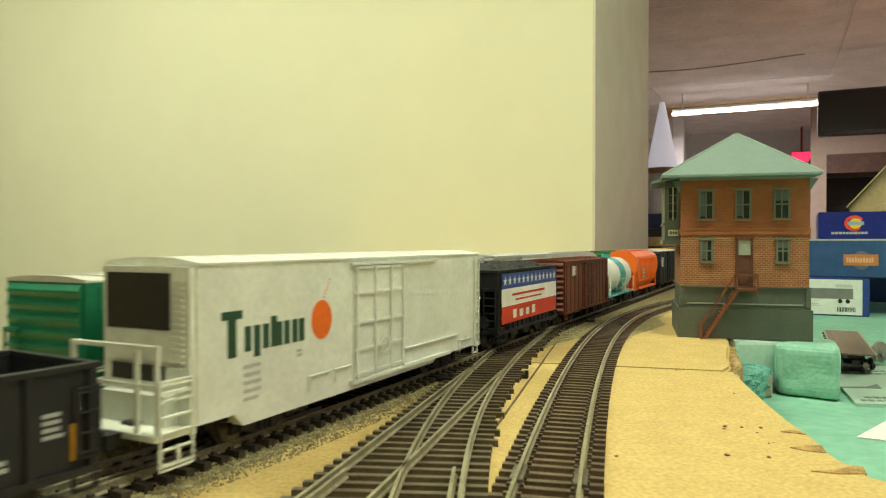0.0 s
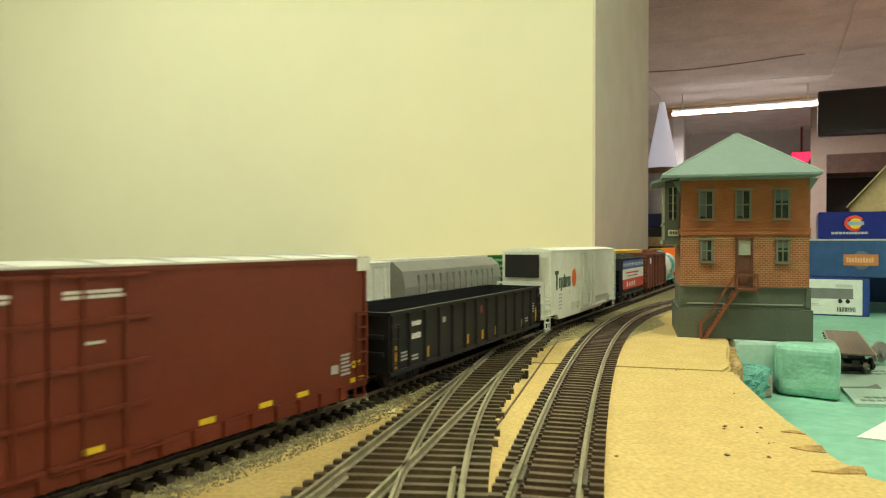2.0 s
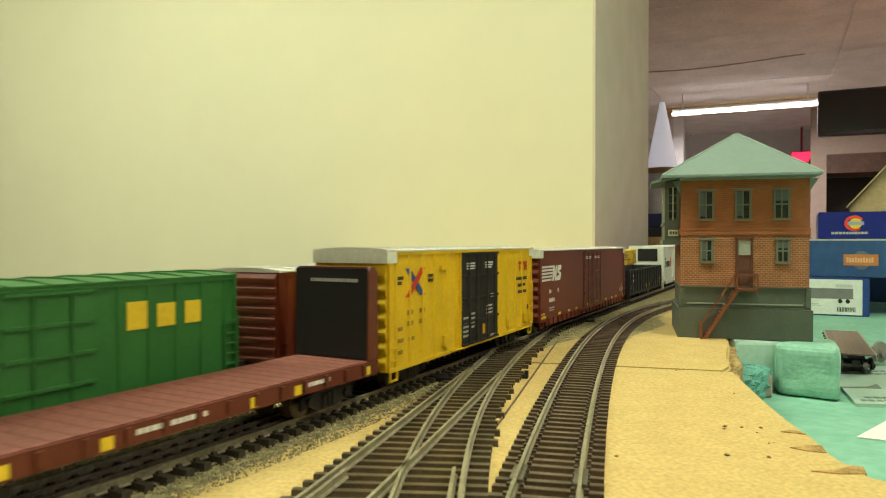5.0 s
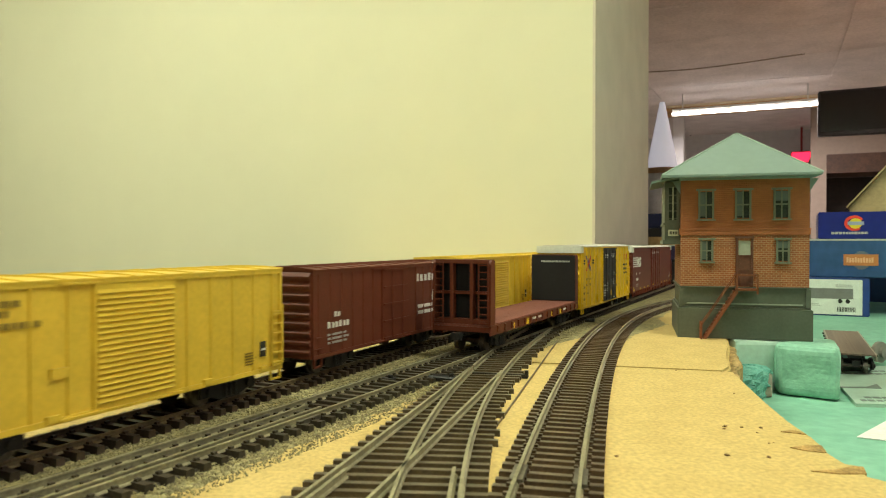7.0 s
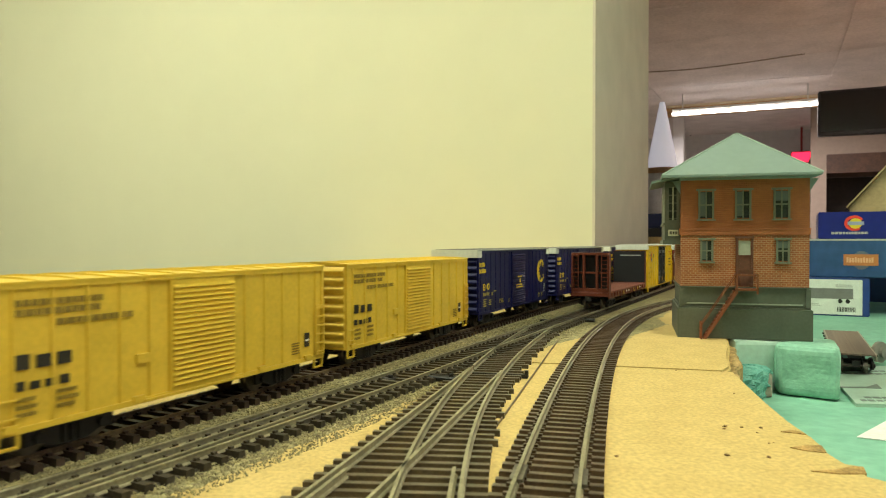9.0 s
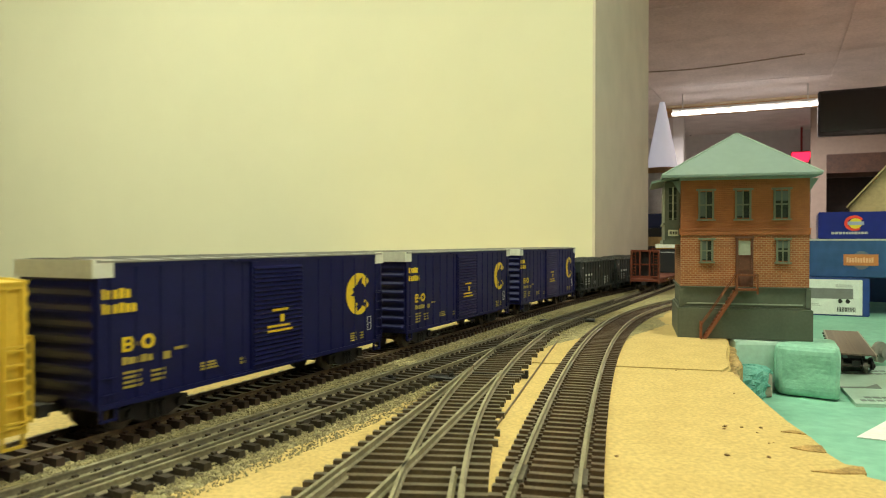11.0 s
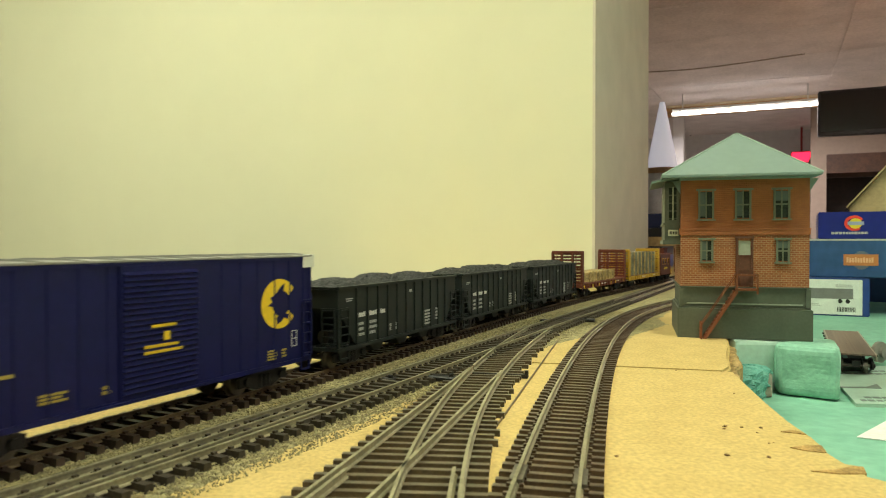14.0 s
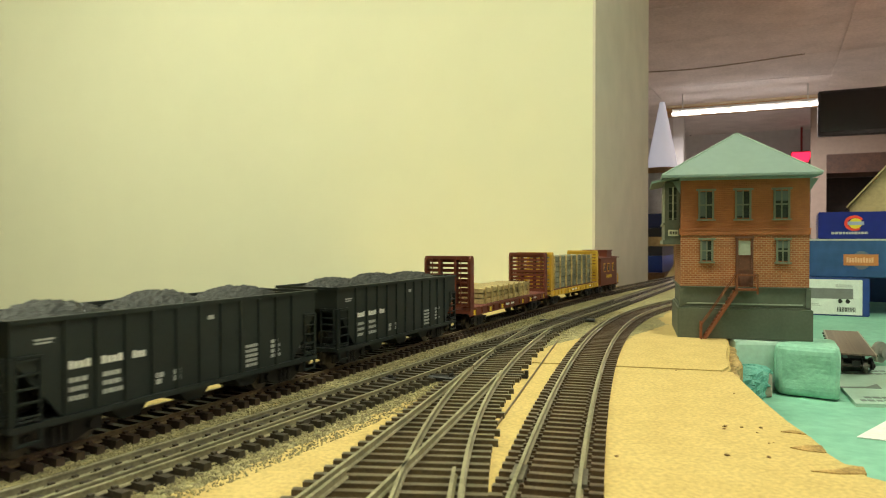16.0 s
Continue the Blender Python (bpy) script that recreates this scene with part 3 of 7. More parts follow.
def shape(parent, material, pts, y, label="", name="emblem", d=0.00014):
    bm = bmesh.new()
    s = -1 if y < 0 else 1
    prism(bm, pts, min(y, y + s * d), max(y, y + s * d), "y")
    return part(name, bm, material, parent, label)


def ring_pts(cx, cz, rx, rz, rin, a0, a1, n=28, dx=0.0):
    out = [(cx + rx * math.cos(a0 + (a1 - a0) * i / n), cz + rz * math.sin(a0 + (a1 - a0) * i / n)) for i in range(n + 1)]
    inn = [(cx + dx + rx * rin * math.cos(a0 + (a1 - a0) * i / n), cz + rz * rin * math.sin(a0 + (a1 - a0) * i / n)) for i in range(n, -1, -1)]
    return out + inn


def word(x, z, n, h, w, gap=0.3):
    """A word as n plain upright bars, the ends taller."""
    return [(x + i * w * (1 + gap), x + i * w * (1 + gap) + w, z, z + h * (1.0 if i % 3 == 0 else 0.86)) for i in range(n)]


def text_block(x, z, rows, w, h, gap=0.5, seed=0):
    """Rows of small bars that stand for unreadable data lettering."""
    rnd = random.Random(seed + 5)
    out = []
    for r in range(rows):
        x0 = x
        end = x + w * rnd.uniform(0.75, 1.0)
        while x0 < end:
            b = h * rnd.uniform(0.7, 1.6)
            out.append((x0, min(x0 + b, end), z - r * h * (1 + gap), z - r * h * (1 + gap) + h))
            x0 += b + h * 0.3
    return out


def loft(bm, profiles):
    """Joins closed (x, [(y, z)...]) sections of one count into a shell."""
    prev = None
    for x, pr in profiles:
        ring = [bm.verts.new((x, y, z)) for y, z in pr]
        if prev:
            for k in range(len(ring)):
                j = (k + 1) % len(ring)
                bm.faces.new((prev[k], prev[j], ring[j], ring[k]))
        else:
            bm.faces.new(ring[::-1])
        prev = ring
    bm.faces.new(prev)
    bmesh.ops.recalc_face_normals(bm, faces=bm.faces)


def roof_profile(w, H, rise, up):
    return [(-w - 0.0003, H - 0.0006), (w + 0.0003, H - 0.0006), (w + 0.0003, H + up * 0.5), (w * 0.55, H + rise * 0.75 + up), (0, H + rise + up), (-w * 0.55, H + rise * 0.75 + up), (-w - 0.0003, H + up * 0.5)]


def panelled_roof(ob, L, w, H, rise, n, material, up=0.0006):
    h = L / 2 + 0.0003
    pr = []
    for i in range(n + 1):
        x = -h + 0.0006 + (2 * h - 0.0012) * i / n
        for dx, u in ((-0.0006, 0.0 if i else up), (-0.00045, up), (0.00045, up), (0.0006, 0.0 if i < n else up)):
            pr.append((x + dx, roof_profile(w, H, rise, u)))
    bm = bmesh.new()
    loft(bm, pr)
    return part("roof", bm, material, ob)


def boxcar(label, L, H, sill, body_m, roof_m=None, end_m=None, W=0.0355, ribs=0, skip=(0, 0), doors=(), door_m=None, door_kind="panel", corr=9, rise=0.0008, roof_n=10, cap=None, rec=0.0005, name="model_boxcar", rib_w=0.0014, half_ladder=0.55, band=0.0013, under=M_BLACK, skirt=None, louvres=20):
    """A boxcar about its middle: x along the track, the near side at -y."""
    ob = base(name, pose(0, 0, 0), label, "model boxcar", "train cars")
    h, w = L / 2, W / 2
    roof_m, end_m = roof_m or body_m, end_m or body_m
    part("body", bx(-h, h, -w + rec, w - rec, sill, H - 0.0006), body_m, ob)
    top = mesh_of("top_plate", bx(-h, h, -0.00005, rec, H - 0.0007 - band, H - 0.0006), body_m)
    low = mesh_of("side_sill", bx(-h, h, -0.00005, rec, sill - 0.0003, sill + 0.0014), skirt or body_m)
    post = mesh_of("corner_post", bx(-0.0008, 0.0008, -0.00004, rec, sill + 0.0014, H - 0.0007 - band), body_m)
    for s in (-1, 1):
        m = pose(0, s * w, 0, 0, 0, 0 if s < 0 else 180)
        share("top_plate", top, ob, m)
        share("side_sill", low, ob, m)
        for e in (-1, 1):
            share("corner_post", post, ob, pose(e * (h - 0.0008), s * w, 0, 0, 0, 0 if s < 0 else 180))
    if ribs:
        bm = bmesh.new()
        prism(bm, [(-rib_w / 2, rec), (-rib_w * 0.32, 0), (rib_w * 0.32, 0), (rib_w / 2, rec)], sill + 0.0014, H - 0.0007 - band, "z")
        rib = mesh_of("side_rib", bm, body_m)
        for i in range(ribs):
            x = -h + L * (i + 0.5) / ribs
            if skip[0] - 0.001 < x < skip[1] + 0.001:
                continue
            share("side_rib", rib, ob, pose(x, -w, 0))
            share("side_rib", rib, ob, pose(x, w, 0, 0, 0, 180))
    panelled_roof(ob, L, w, H, rise, roof_n, roof_m)
    bm = bmesh.new()
    pr = [(0, sill), (0, H - 0.001)]
    d = 0.0013 if corr else 0.0005
    zs = []
    for i in range(max(corr, 1)):
        z = H - 0.0015 - (H - sill - 0.002) * i / max(corr, 1)
        g = (H - sill - 0.002) / max(corr, 1)
        zs += [(0.0004, z), (d, z - g * 0.35), (d, z - g * 0.5), (0.0004, z - g * 0.85)]
    prism(bm, pr[:1] + [(0, H - 0.001)] + zs + [(0.0004, sill)], -w + 0.0012, w - 0.0012, "y")
    end = mesh_of("end_panel", bm, end_m)
    share("end_panel", end, ob, pose(h, 0, 0))
    share("end_panel", end, ob, pose(-h, 0, 0, 0, 0, 180))
    if cap:
        bm = bmesh.new()
        prism(bm, [(0.0019, -w - 0.0002), (0.0019, w + 0.0002), (-0.0058, w + 0.0002), (-0.0058, w - 0.0002), (0.0012, w - 0.0004), (0.0012, -w + 0.0004), (-0.0058, -w + 0.0002), (-0.0058, -w - 0.0002)], H - 0.0052, H + 0.0004, "z")
        me = mesh_of("height_band", bm, cap)
        share("height_band", me, ob, pose(h, 0, 0))
        share("height_band", me, ob, pose(-h, 0, 0, 0, 0, 180))
    dm = door_m or body_m
    for x0, x1 in doors:
        bm = bmesh.new()
        z0, z1 = sill + 0.0010, H - 0.0018
        y = 0.0
        box(bm, x0, x1, -0.0005, rec, z0, z1)
        o = -0.0005
        bars = None
        if door_kind == "louvre":
            bm.free()
            bm = bmesh.new()
            n = louvres
            tooth = []
            for i in range(n):
                z = z0 + 0.0025 + (z1 - z0 - 0.005) * i / (n - 1)
                tooth += [(o, z - 0.0008), (o - 0.0009, z - 0.0004), (o, z + 0.0006)]
            prism(bm, [(rec, z0), (o, z0)] + tooth + [(o, z1), (rec, z1)], x0, x1, "x")
        else:
            bars = mesh_of("door_rib", bx(x0, x1, o - 0.0008, o, -0.0005, 0.0005), dm)
        me = mesh_of("door", bm, dm)
        d1 = share("door", me, ob, pose(0, -w, 0))
        d2 = new("door", me)
        d2.parent = ob
        d2.matrix_basis = pose((x0 + x1), w, 0, 0, 0, 180)
        if bars:
            for k in range(5):
                z = z0 + 0.0006 + (z1 - z0 - 0.0012) * k / 4
                share("door_rib", bars, d1, pose(0, 0, z))
        if door_kind != "louvre":
            rod = bmesh.new()
            cyl(rod, (0, 0, (z0 + z1) / 2), "z", 0.00035, z1 - z0 - 0.002, 6)
            rm = mesh_of("lock_rod", rod, dm)
            for f in (0.3, 0.72):
                share("lock_rod", rm, d1, pose(x0 + (x1 - x0) * f, -0.0014, 0))
        for xx in (x0 - 0.0005, x1 + 0.0005):
            if any(abs(xx - q) < 0.003 for dd in doors if dd != (x0, x1) for q in dd):
                continue
            part("door_post", bx(xx - 0.0005, xx + 0.0005, -w - 0.0004, -w + rec, z0, z1), body_m, ob)
        part("door_rail", bx(x0 - 0.012, x1 + 0.004, -w - 0.0008, -w + rec, z1 + 0.0001, z1 + 0.0008), body_m, ob)
        part("door_sill", bx(x0 - 0.012, x1 + 0.004, -w - 0.0011, -w + rec, z0 - 0.0008, z0 - 0.0001), body_m, ob)
    for s in (-1, 1):
        for e in (-1, 1):
            x0, x1 = sorted((e * (h - 0.0068), e * (h - 0.0012)))
            stirrup(ob, x0, x1, s * (w - 0.0004), sill, body_m)
            y0, y1 = sorted((s * (w - 0.0075), s * (w - 0.0015)))
            if s * e < 0:
                ladder(ob, x0, x1, s * w, sill + 0.003, sill + (H - sill) * half_ladder, 6, s, body_m)
                ladder(ob, e * (h + 0.0015), 0, 0, sill + 0.003, sill + (H - sill) * 0.6, 6, e, body_m, (y0, y1))
            else:
                for z in (0.004, 0.009):
                    part("grab_iron", bx(x0, x1, min(s * w, s * (w + 0.0006)), max(s * w, s * (w + 0.0006)), sill + z, sill + z + 0.0004), body_m, ob)
    underframe(ob, L, sill, under)
    return ob


def underframe(ob, L, sill, under=M_BLACK, tr=None, tank=True, draft=0.0):
    h = L / 2
    part("centre_sill", bx(-h + 0.001 - draft, h - 0.001 + draft, -0.004, 0.004, sill - 0.0020, sill + 0.0002), under, ob)
    beam = mesh_of("cross_bearer", bx(-0.0006, 0.0006, -0.0155, 0.0155, sill - 0.0010, sill + 0.0002), under)
    for i in range(7):
        share("cross_bearer", beam, ob, pose(-h + L * (i + 0.5) / 7, 0, 0))
    if tank:
        bm = bmesh.new()
        cyl(bm, (0.012, -0.005, sill - 0.0010), "x", 0.0018, 0.014, 12)
        part("air_tank", bm, under, ob)
        part("brake_box", bx(-0.02, -0.012, -0.009, -0.003, sill - 0.0026, sill - 0.0001), under, ob)
    tx = tr if tr else h - 0.026
    for e in (-1, 1):
        truck(ob, e * tx)
        coupler(ob, e * (h - 0.001 + draft), e)


CARS = []        # thing, line, middle along the line at 0 s


def on(line, ob, s0, s1):
    CARS.append((ob, line, (s0 + s1) / 2))
    return ob


P_WHITE = paint("white_car_paint", (0.74, 0.77, 0.70), 0.4)
P_CREAMW = paint("off_white_car_paint", (0.72, 0.75, 0.66), 0.45)
P_RED = paint("boxcar_red_paint", (0.145, 0.027, 0.013), 0.45)
P_RED2 = paint("brown_car_paint", (0.130, 0.031, 0.015), 0.5)
P_YEL = paint("yellow_car_paint", (0.72, 0.50, 0.055), 0.42)
P_YELT = paint("bright_yellow_paint", (0.74, 0.48, 0.015), 0.42)
P_BLUE = paint("dark_blue_paint", (0.0065, 0.0085, 0.066), 0.42, spec=0.22)
P_GREEN = paint("green_car_paint", (0.01, 0.20, 0.10), 0.42)
P_GREEN2 = paint("leaf_green_paint", (0.03, 0.15, 0.03), 0.45)
P_SILV = paint("pale_grey_roof", (0.60, 0.60, 0.54), 0.4)
P_GREY = paint("grey_car_paint", (0.25, 0.25, 0.22), 0.5)
P_DK = paint("charcoal_paint", (0.015, 0.016, 0.018), 0.5)
P_DGREEN = paint("black_green_paint", (0.016, 0.022, 0.021), 0.5)
D_WHITE = paint("white_lettering", (0.75, 0.76, 0.72), 0.5)
D_GREY = paint("worn_white_lettering", (0.45, 0.46, 0.44), 0.5)
D_YEL = paint("yellow_lettering", (0.78, 0.56, 0.03), 0.5)
D_AMB = paint("amber_reflector", (0.70, 0.36, 0.015), 0.4)
D_BLACK = paint("black_lettering", (0.03, 0.028, 0.022), 0.5)
D_RED = paint("red_lettering", (0.55, 0.045, 0.02), 0.5)
D_ORANGE = paint("orange_paint", (0.85, 0.16, 0.015), 0.5)
D_DGREEN = paint("dark_green_lettering", (0.02, 0.07, 0.035), 0.5)
D_GREEN = paint("green_emblem", (0.01, 0.25, 0.10), 0.5)
D_BLUE = paint("blue_emblem", (0.03, 0.07, 0.28), 0.5)
D_TEAL = paint("teal_paint", (0.05, 0.40, 0.38), 0.45)
M_COAL = mat("coal_load", (0.017, 0.019, 0.018), 0.6, var=0.5, scale=300, bump=1.0, bscale=700)
M_LUMBER = mat("pale_lumber", (0.50, 0.38, 0.16), 0.7, var=0.3, scale=60)
M_LUMG = mat("grey_green_lumber", (0.24, 0.25, 0.17), 0.7, var=0.3, scale=60)


def reefer():
    L, H, sill, W = 0.190, 0.0553, 0.0068, 0.0355
    ob = base("model_refrigerator_car", pose(0, 0, 0), "white mechanical refrigerator model car with an orange emblem", "model reefer", "train cars")
    h, w = L / 2, W / 2
    bm = bmesh.new()
    prism(bm, [(-h, sill + 0.004), (-h + 0.014, sill + 0.004), (-h + 0.018, sill), (h - 0.05, sill), (h - 0.046, sill + 0.0022), (h, sill + 0.0022), (h, H - 0.0006), (-h, H - 0.0006)], -w + 0.0003, w - 0.0003, "y")
    part("body", bm, P_WHITE, ob)
    panelled_roof(ob, L, w, H, 0.0014, 12, P_WHITE, 0.0003)
    # machinery end with black grille, louvres and end platform
    x = -h
    part("end_frame", bx(x - 0.0022, x, -w + 0.0008, w - 0.0008, sill + 0.002, H - 0.001), P_CREAMW, ob)
    part("grille", bx(x - 0.0030, x - 0.0021, -w + 0.008, w - 0.003, H - 0.0185, H - 0.0028), M_BLACK, ob, "black radiator grille")
    part("grille", bx(x - 0.0030, x - 0.0021, -w + 0.010, w - 0.005, H - 0.0330, H - 0.0285), M_BLACK, ob, "black lower vent")
    slat = mesh_of("louvre", bx(-0.0008, 0, -0.0022, 0.0022, -0.0003, 0.0003), P_CREAMW)
    for i in range(15):
        share("louvre", slat, ob, pose(x - 0.0021, -w + 0.005, H - 0.005 - i * 0.0017))
    part("machinery_box", bx(x - 0.006, x - 0.0022, -w + 0.006, w - 0.004, sill + 0.003, H - 0.036), P_CREAMW, ob)
    part("end_platform", bx(x - 0.0135, x - 0.0021, -w + 0.001, w - 0.001, sill + 0.0025, sill + 0.0042), P_CREAMW, ob)
    bm = bmesh.new()
    zt = 0.0335
    for y in (-w + 0.0015, -w + 0.009, w - 0.0015):
        box(bm, x - 0.0130, x - 0.0119, y - 0.0006, y + 0.0006, sill + 0.004, zt)
    box(bm, x - 0.0130, x - 0.0119, -w + 0.0008, w - 0.0008, zt - 0.0006, zt + 0.0006)
    box(bm, x - 0.0128, x - 0.0121, -w + 0.0008, w - 0.0008, zt - 0.0105, zt - 0.0096)
    for y in (-w + 0.0012, w - 0.0012):
        box(bm, x - 0.0130, x, y - 0.0005, y + 0.0005, zt - 0.0125, zt - 0.0115)
    part("railing", bm, P_CREAMW, ob, "white tube railing")
    for s in (-1, 1):
        ladder(ob, x - 0.0125, x - 0.0015, s * (w - 0.0012), sill - 0.004, sill + 0.017, 6, s, P_CREAMW)
        stirrup(ob, x - 0.0125, x - 0.0065, s * (w - 0.0005), sill, P_CREAMW)
        ladder(ob, h - 0.006, h - 0.001, s * w, sill + 0.003, H - 0.003, 9, s, P_WHITE)
        stirrup(ob, h - 0.006, h - 0.001, s * (w - 0.0004), sill + 0.002, P_CREAMW)
    # plug door with its rods and tracks
    for s, rz in ((-1, 0), (1, 180)):
        bm = bmesh.new()
        box(bm, -0.0195, 0.0165, -0.0004, 0.0005, sill + 0.002, H - 0.003)
        d = part("door", bm, P_WHITE, ob, m=pose(0, s * w, 0, 0, 0, rz))
        bar = mesh_of("door_rib", bx(-0.0195, 0.0165, -0.0012, -0.0004, -0.0005, 0.0005), P_WHITE)
        for z in (0.012, 0.021, 0.031, 0.042, 0.0515):
            share("door_rib", bar, d, pose(0, 0, z))
        rod = bmesh.new()
        cyl(rod, (0, 0, 0.031), "z", 0.00045, 0.042, 8)
        rm = mesh_of("lock_rod", rod, P_WHITE)
        for q in (-0.0185, -0.006, 0.006, 0.0155):
            share("lock_rod", rm, d, pose(q, -0.0014, 0))
        wheel = bmesh.new()
        prism(wheel, ring_pts(0, 0.021, 0.0035, 0.0035, 0.75, 0, 6.2), -0.0021, -0.0015, "y")
        part("lock_wheel", wheel, P_WHITE, d)
    part("door_rail", bx(-0.022, 0.046, -w - 0.0013, -w + 0.0004, H - 0.0028, H - 0.0018), P_WHITE, ob)
    part("door_rail", bx(-0.022, 0.060, -w - 0.0015, -w + 0.0004, sill + 0.0022, sill + 0.0036), P_WHITE, ob)
    part("door_rail", bx(0.018, 0.070, -w - 0.0009, -w + 0.0004, 0.0165, 0.0170), P_WHITE, ob)
    y = -w + 0.0003
    decal(ob, D_DGREEN, [(-0.086, -0.0775, 0.0385, 0.041), (-0.0835, -0.0800, 0.0275, 0.0386)], y, "dark green emblem bar")
    decal(ob, D_DGREEN, [(q, q + 0.0028, 0.0285 + (0.0 if i != 1 else -0.002), 0.0360 + (0.002 if i in (3,) else 0)) for i, q in enumerate((-0.0765, -0.0725, -0.0685, -0.0648, -0.0622, -0.0585, -0.0545, -0.0510))], y, "dark green brand lettering as bars")
    shape(ob, D_ORANGE, [(-0.0385 + 0.0058 * math.cos(a * 0.2244), 0.0345 + 0.0067 * math.sin(a * 0.2244)) for a in range(28)], y, "round orange emblem")
    decal(ob, D_ORANGE, [(-0.0375 + 0.0007 * i, -0.0370 + 0.0007 * i, 0.0418 + 0.0012 * i, 0.0424 + 0.0012 * i) for i in range(6)], y, "dotted orange stem")
    decal(ob, D_GREY, text_block(-0.077, 0.0235, 5, 0.008, 0.0011, 1.2, 1) + text_block(-0.052, 0.0250, 2, 0.003, 0.001, 0.5, 2) + [(0.079, 0.0795, 0.0125, 0.0145)], y)
    bm = bmesh.new()
    for b in ((-0.0465, -0.0345, 0.0158), (-0.0315, -0.0215, 0.0158), (0.072, 0.086, 0.013)):
        sbox(bm, b[0], b[1], y, -0.0008, b[2], b[2] + 0.0005)
        sbox(bm, b[0], b[0] + 0.0006, y, -0.0008, b[2] - 0.0045, b[2])
    part("sill_conduit", bm, P_WHITE, ob)
    underframe(ob, L, sill + 0.003, M_BLACK, h - 0.032)
    bm = bmesh.new()
    box(bm, -0.045, 0.02, -0.013, 0.013, sill - 0.002, sill + 0.0035)
    part("fuel_tank", bm, M_BLACK, ob)
    part("draft_sill", bx(-h - 0.018, -h, -0.004, 0.004, sill, sill + 0.004), M_BLACK, ob)
    part("coupler", bx(-h - 0.0245, -h - 0.0175, -0.0025, 0.0025, 0.0085, 0.012), M_BLACK, ob)
    return ob


def gondola():
    L, H, sill, W = 0.1925, 0.0316, 0.0085, 0.0355
    ob = base("model_gondola", pose(0, 0, 0), "empty black open gondola model car with amber reflectors", "model gondola", "train cars")
    h, w = L / 2, W / 2
    for s in (-1, 1):
        part("side", bx(-h, h, min(s * w, s * (w - 0.0012)), max(s * w, s * (w - 0.0012)), sill, H), P_DK, ob)
        part("top_rim", bx(-h - 0.0005, h + 0.0005, min(s * (w + 0.0012), s * (w - 0.0014)), max(s * (w + 0.0012), s * (w - 0.0014)), H + 0.0001, H + 0.0014), P_DK, ob)
        part("side_sill", bx(-h, h, min(s * (w + 0.0010), s * (w - 0.001)), max(s * (w + 0.0010), s * (w - 0.001)), sill - 0.0012, sill + 0.0006), P_DK, ob)
    for e in (-1, 1):
        part("end", bx(min(e * h, e * (h - 0.0012)), max(e * h, e * (h - 0.0012)), -w + 0.0012, w - 0.0012, sill, H), P_DK, ob)
        part("top_rim", bx(min(e * (h + 0.0006), e * (h - 0.0014)), max(e * (h + 0.0006), e * (h - 0.0014)), -w + 0.0014, w - 0.0014, H + 0.0001, H + 0.0013), P_DK, ob)
        for z in (0.016, 0.023):
            part("end_rib", bx(min(e * h, e * (h + 0.001)), max(e * h, e * (h + 0.001)), -w + 0.002, w - 0.002, z - 0.0009, z + 0.0009), P_DK, ob)
    part("floor", bx(-h + 0.0012, h - 0.0012, -w + 0.0012, w - 0.0012, sill, sill + 0.001), P_DK, ob)
    bm = bmesh.new()
    prism(bm, [(-0.0011, 0), (-0.0007, -0.0013), (0.0007, -0.0013), (0.0011, 0)], sill + 0.0006, H - 0.0001, "z")
    rib = mesh_of("side_rib", bm, P_DK)
    n = 14
    for i in range(n):
        x = -h + 0.0022 + (L - 0.0044) * i / (n - 1)
        share("side_rib", rib, ob, pose(x, -w, 0))
        share("side_rib", rib, ob, pose(x, w, 0, 0, 0, 180))
    y = -w
    refl = [(-0.0915, -0.0895, 0.0095, 0.0190)] + [(q - 0.0012, q + 0.0012, 0.0105, 0.0152) for q in (-0.0617, -0.0350, -0.0174, 0.0020, 0.0210, 0.0386, 0.0644)] + [(0.0895, 0.0915, 0.0110, 0.0195)]
    for r in refl:
        decal(ob, D_AMB, [r], y, "amber reflector stripe", "reflector")
    decal(ob, D_WHITE, word(-0.0770, 0.0255, 5, 0.0022, 0.0014) + word(-0.0770, 0.0200, 5, 0.0026, 0.0014), y)
    decal(ob, D_GREY, text_block(-0.0860, 0.0150, 3, 0.007, 0.0008, 0.8, 4) + text_block(-0.0765, 0.0125, 2, 0.007, 0.0008, 0.8, 3) + [(-0.0463, -0.0433, 0.0240, 0.0265)] + text_block(0.070, 0.0140, 2, 0.006, 0.0010, 0.6, 6) + text_block(0.083, 0.0220, 4, 0.005, 0.0009, 0.8, 8), y)
    shape(ob, paint("faded_red_emblem", (0.22, 0.05, 0.045), 0.5), [(0.0005 + 0.002 * math.cos(a * 0.628), 0.0262 + 0.0022 * math.sin(a * 0.628)) for a in range(10)], y, "small round red emblem")
    for s in (-1, 1):
        for e in (-1, 1):
            x0, x1 = sorted((e * (h - 0.006), e * (h - 0.0005)))
            ladder(ob, x0, x1, s * (w + 0.0006), sill + 0.004, sill + 0.018, 4, s, P_DK)
            stirrup(ob, x0, x1, s * w, sill - 0.001, P_DK)
    underframe(ob, L, sill - 0.0002)
    return ob


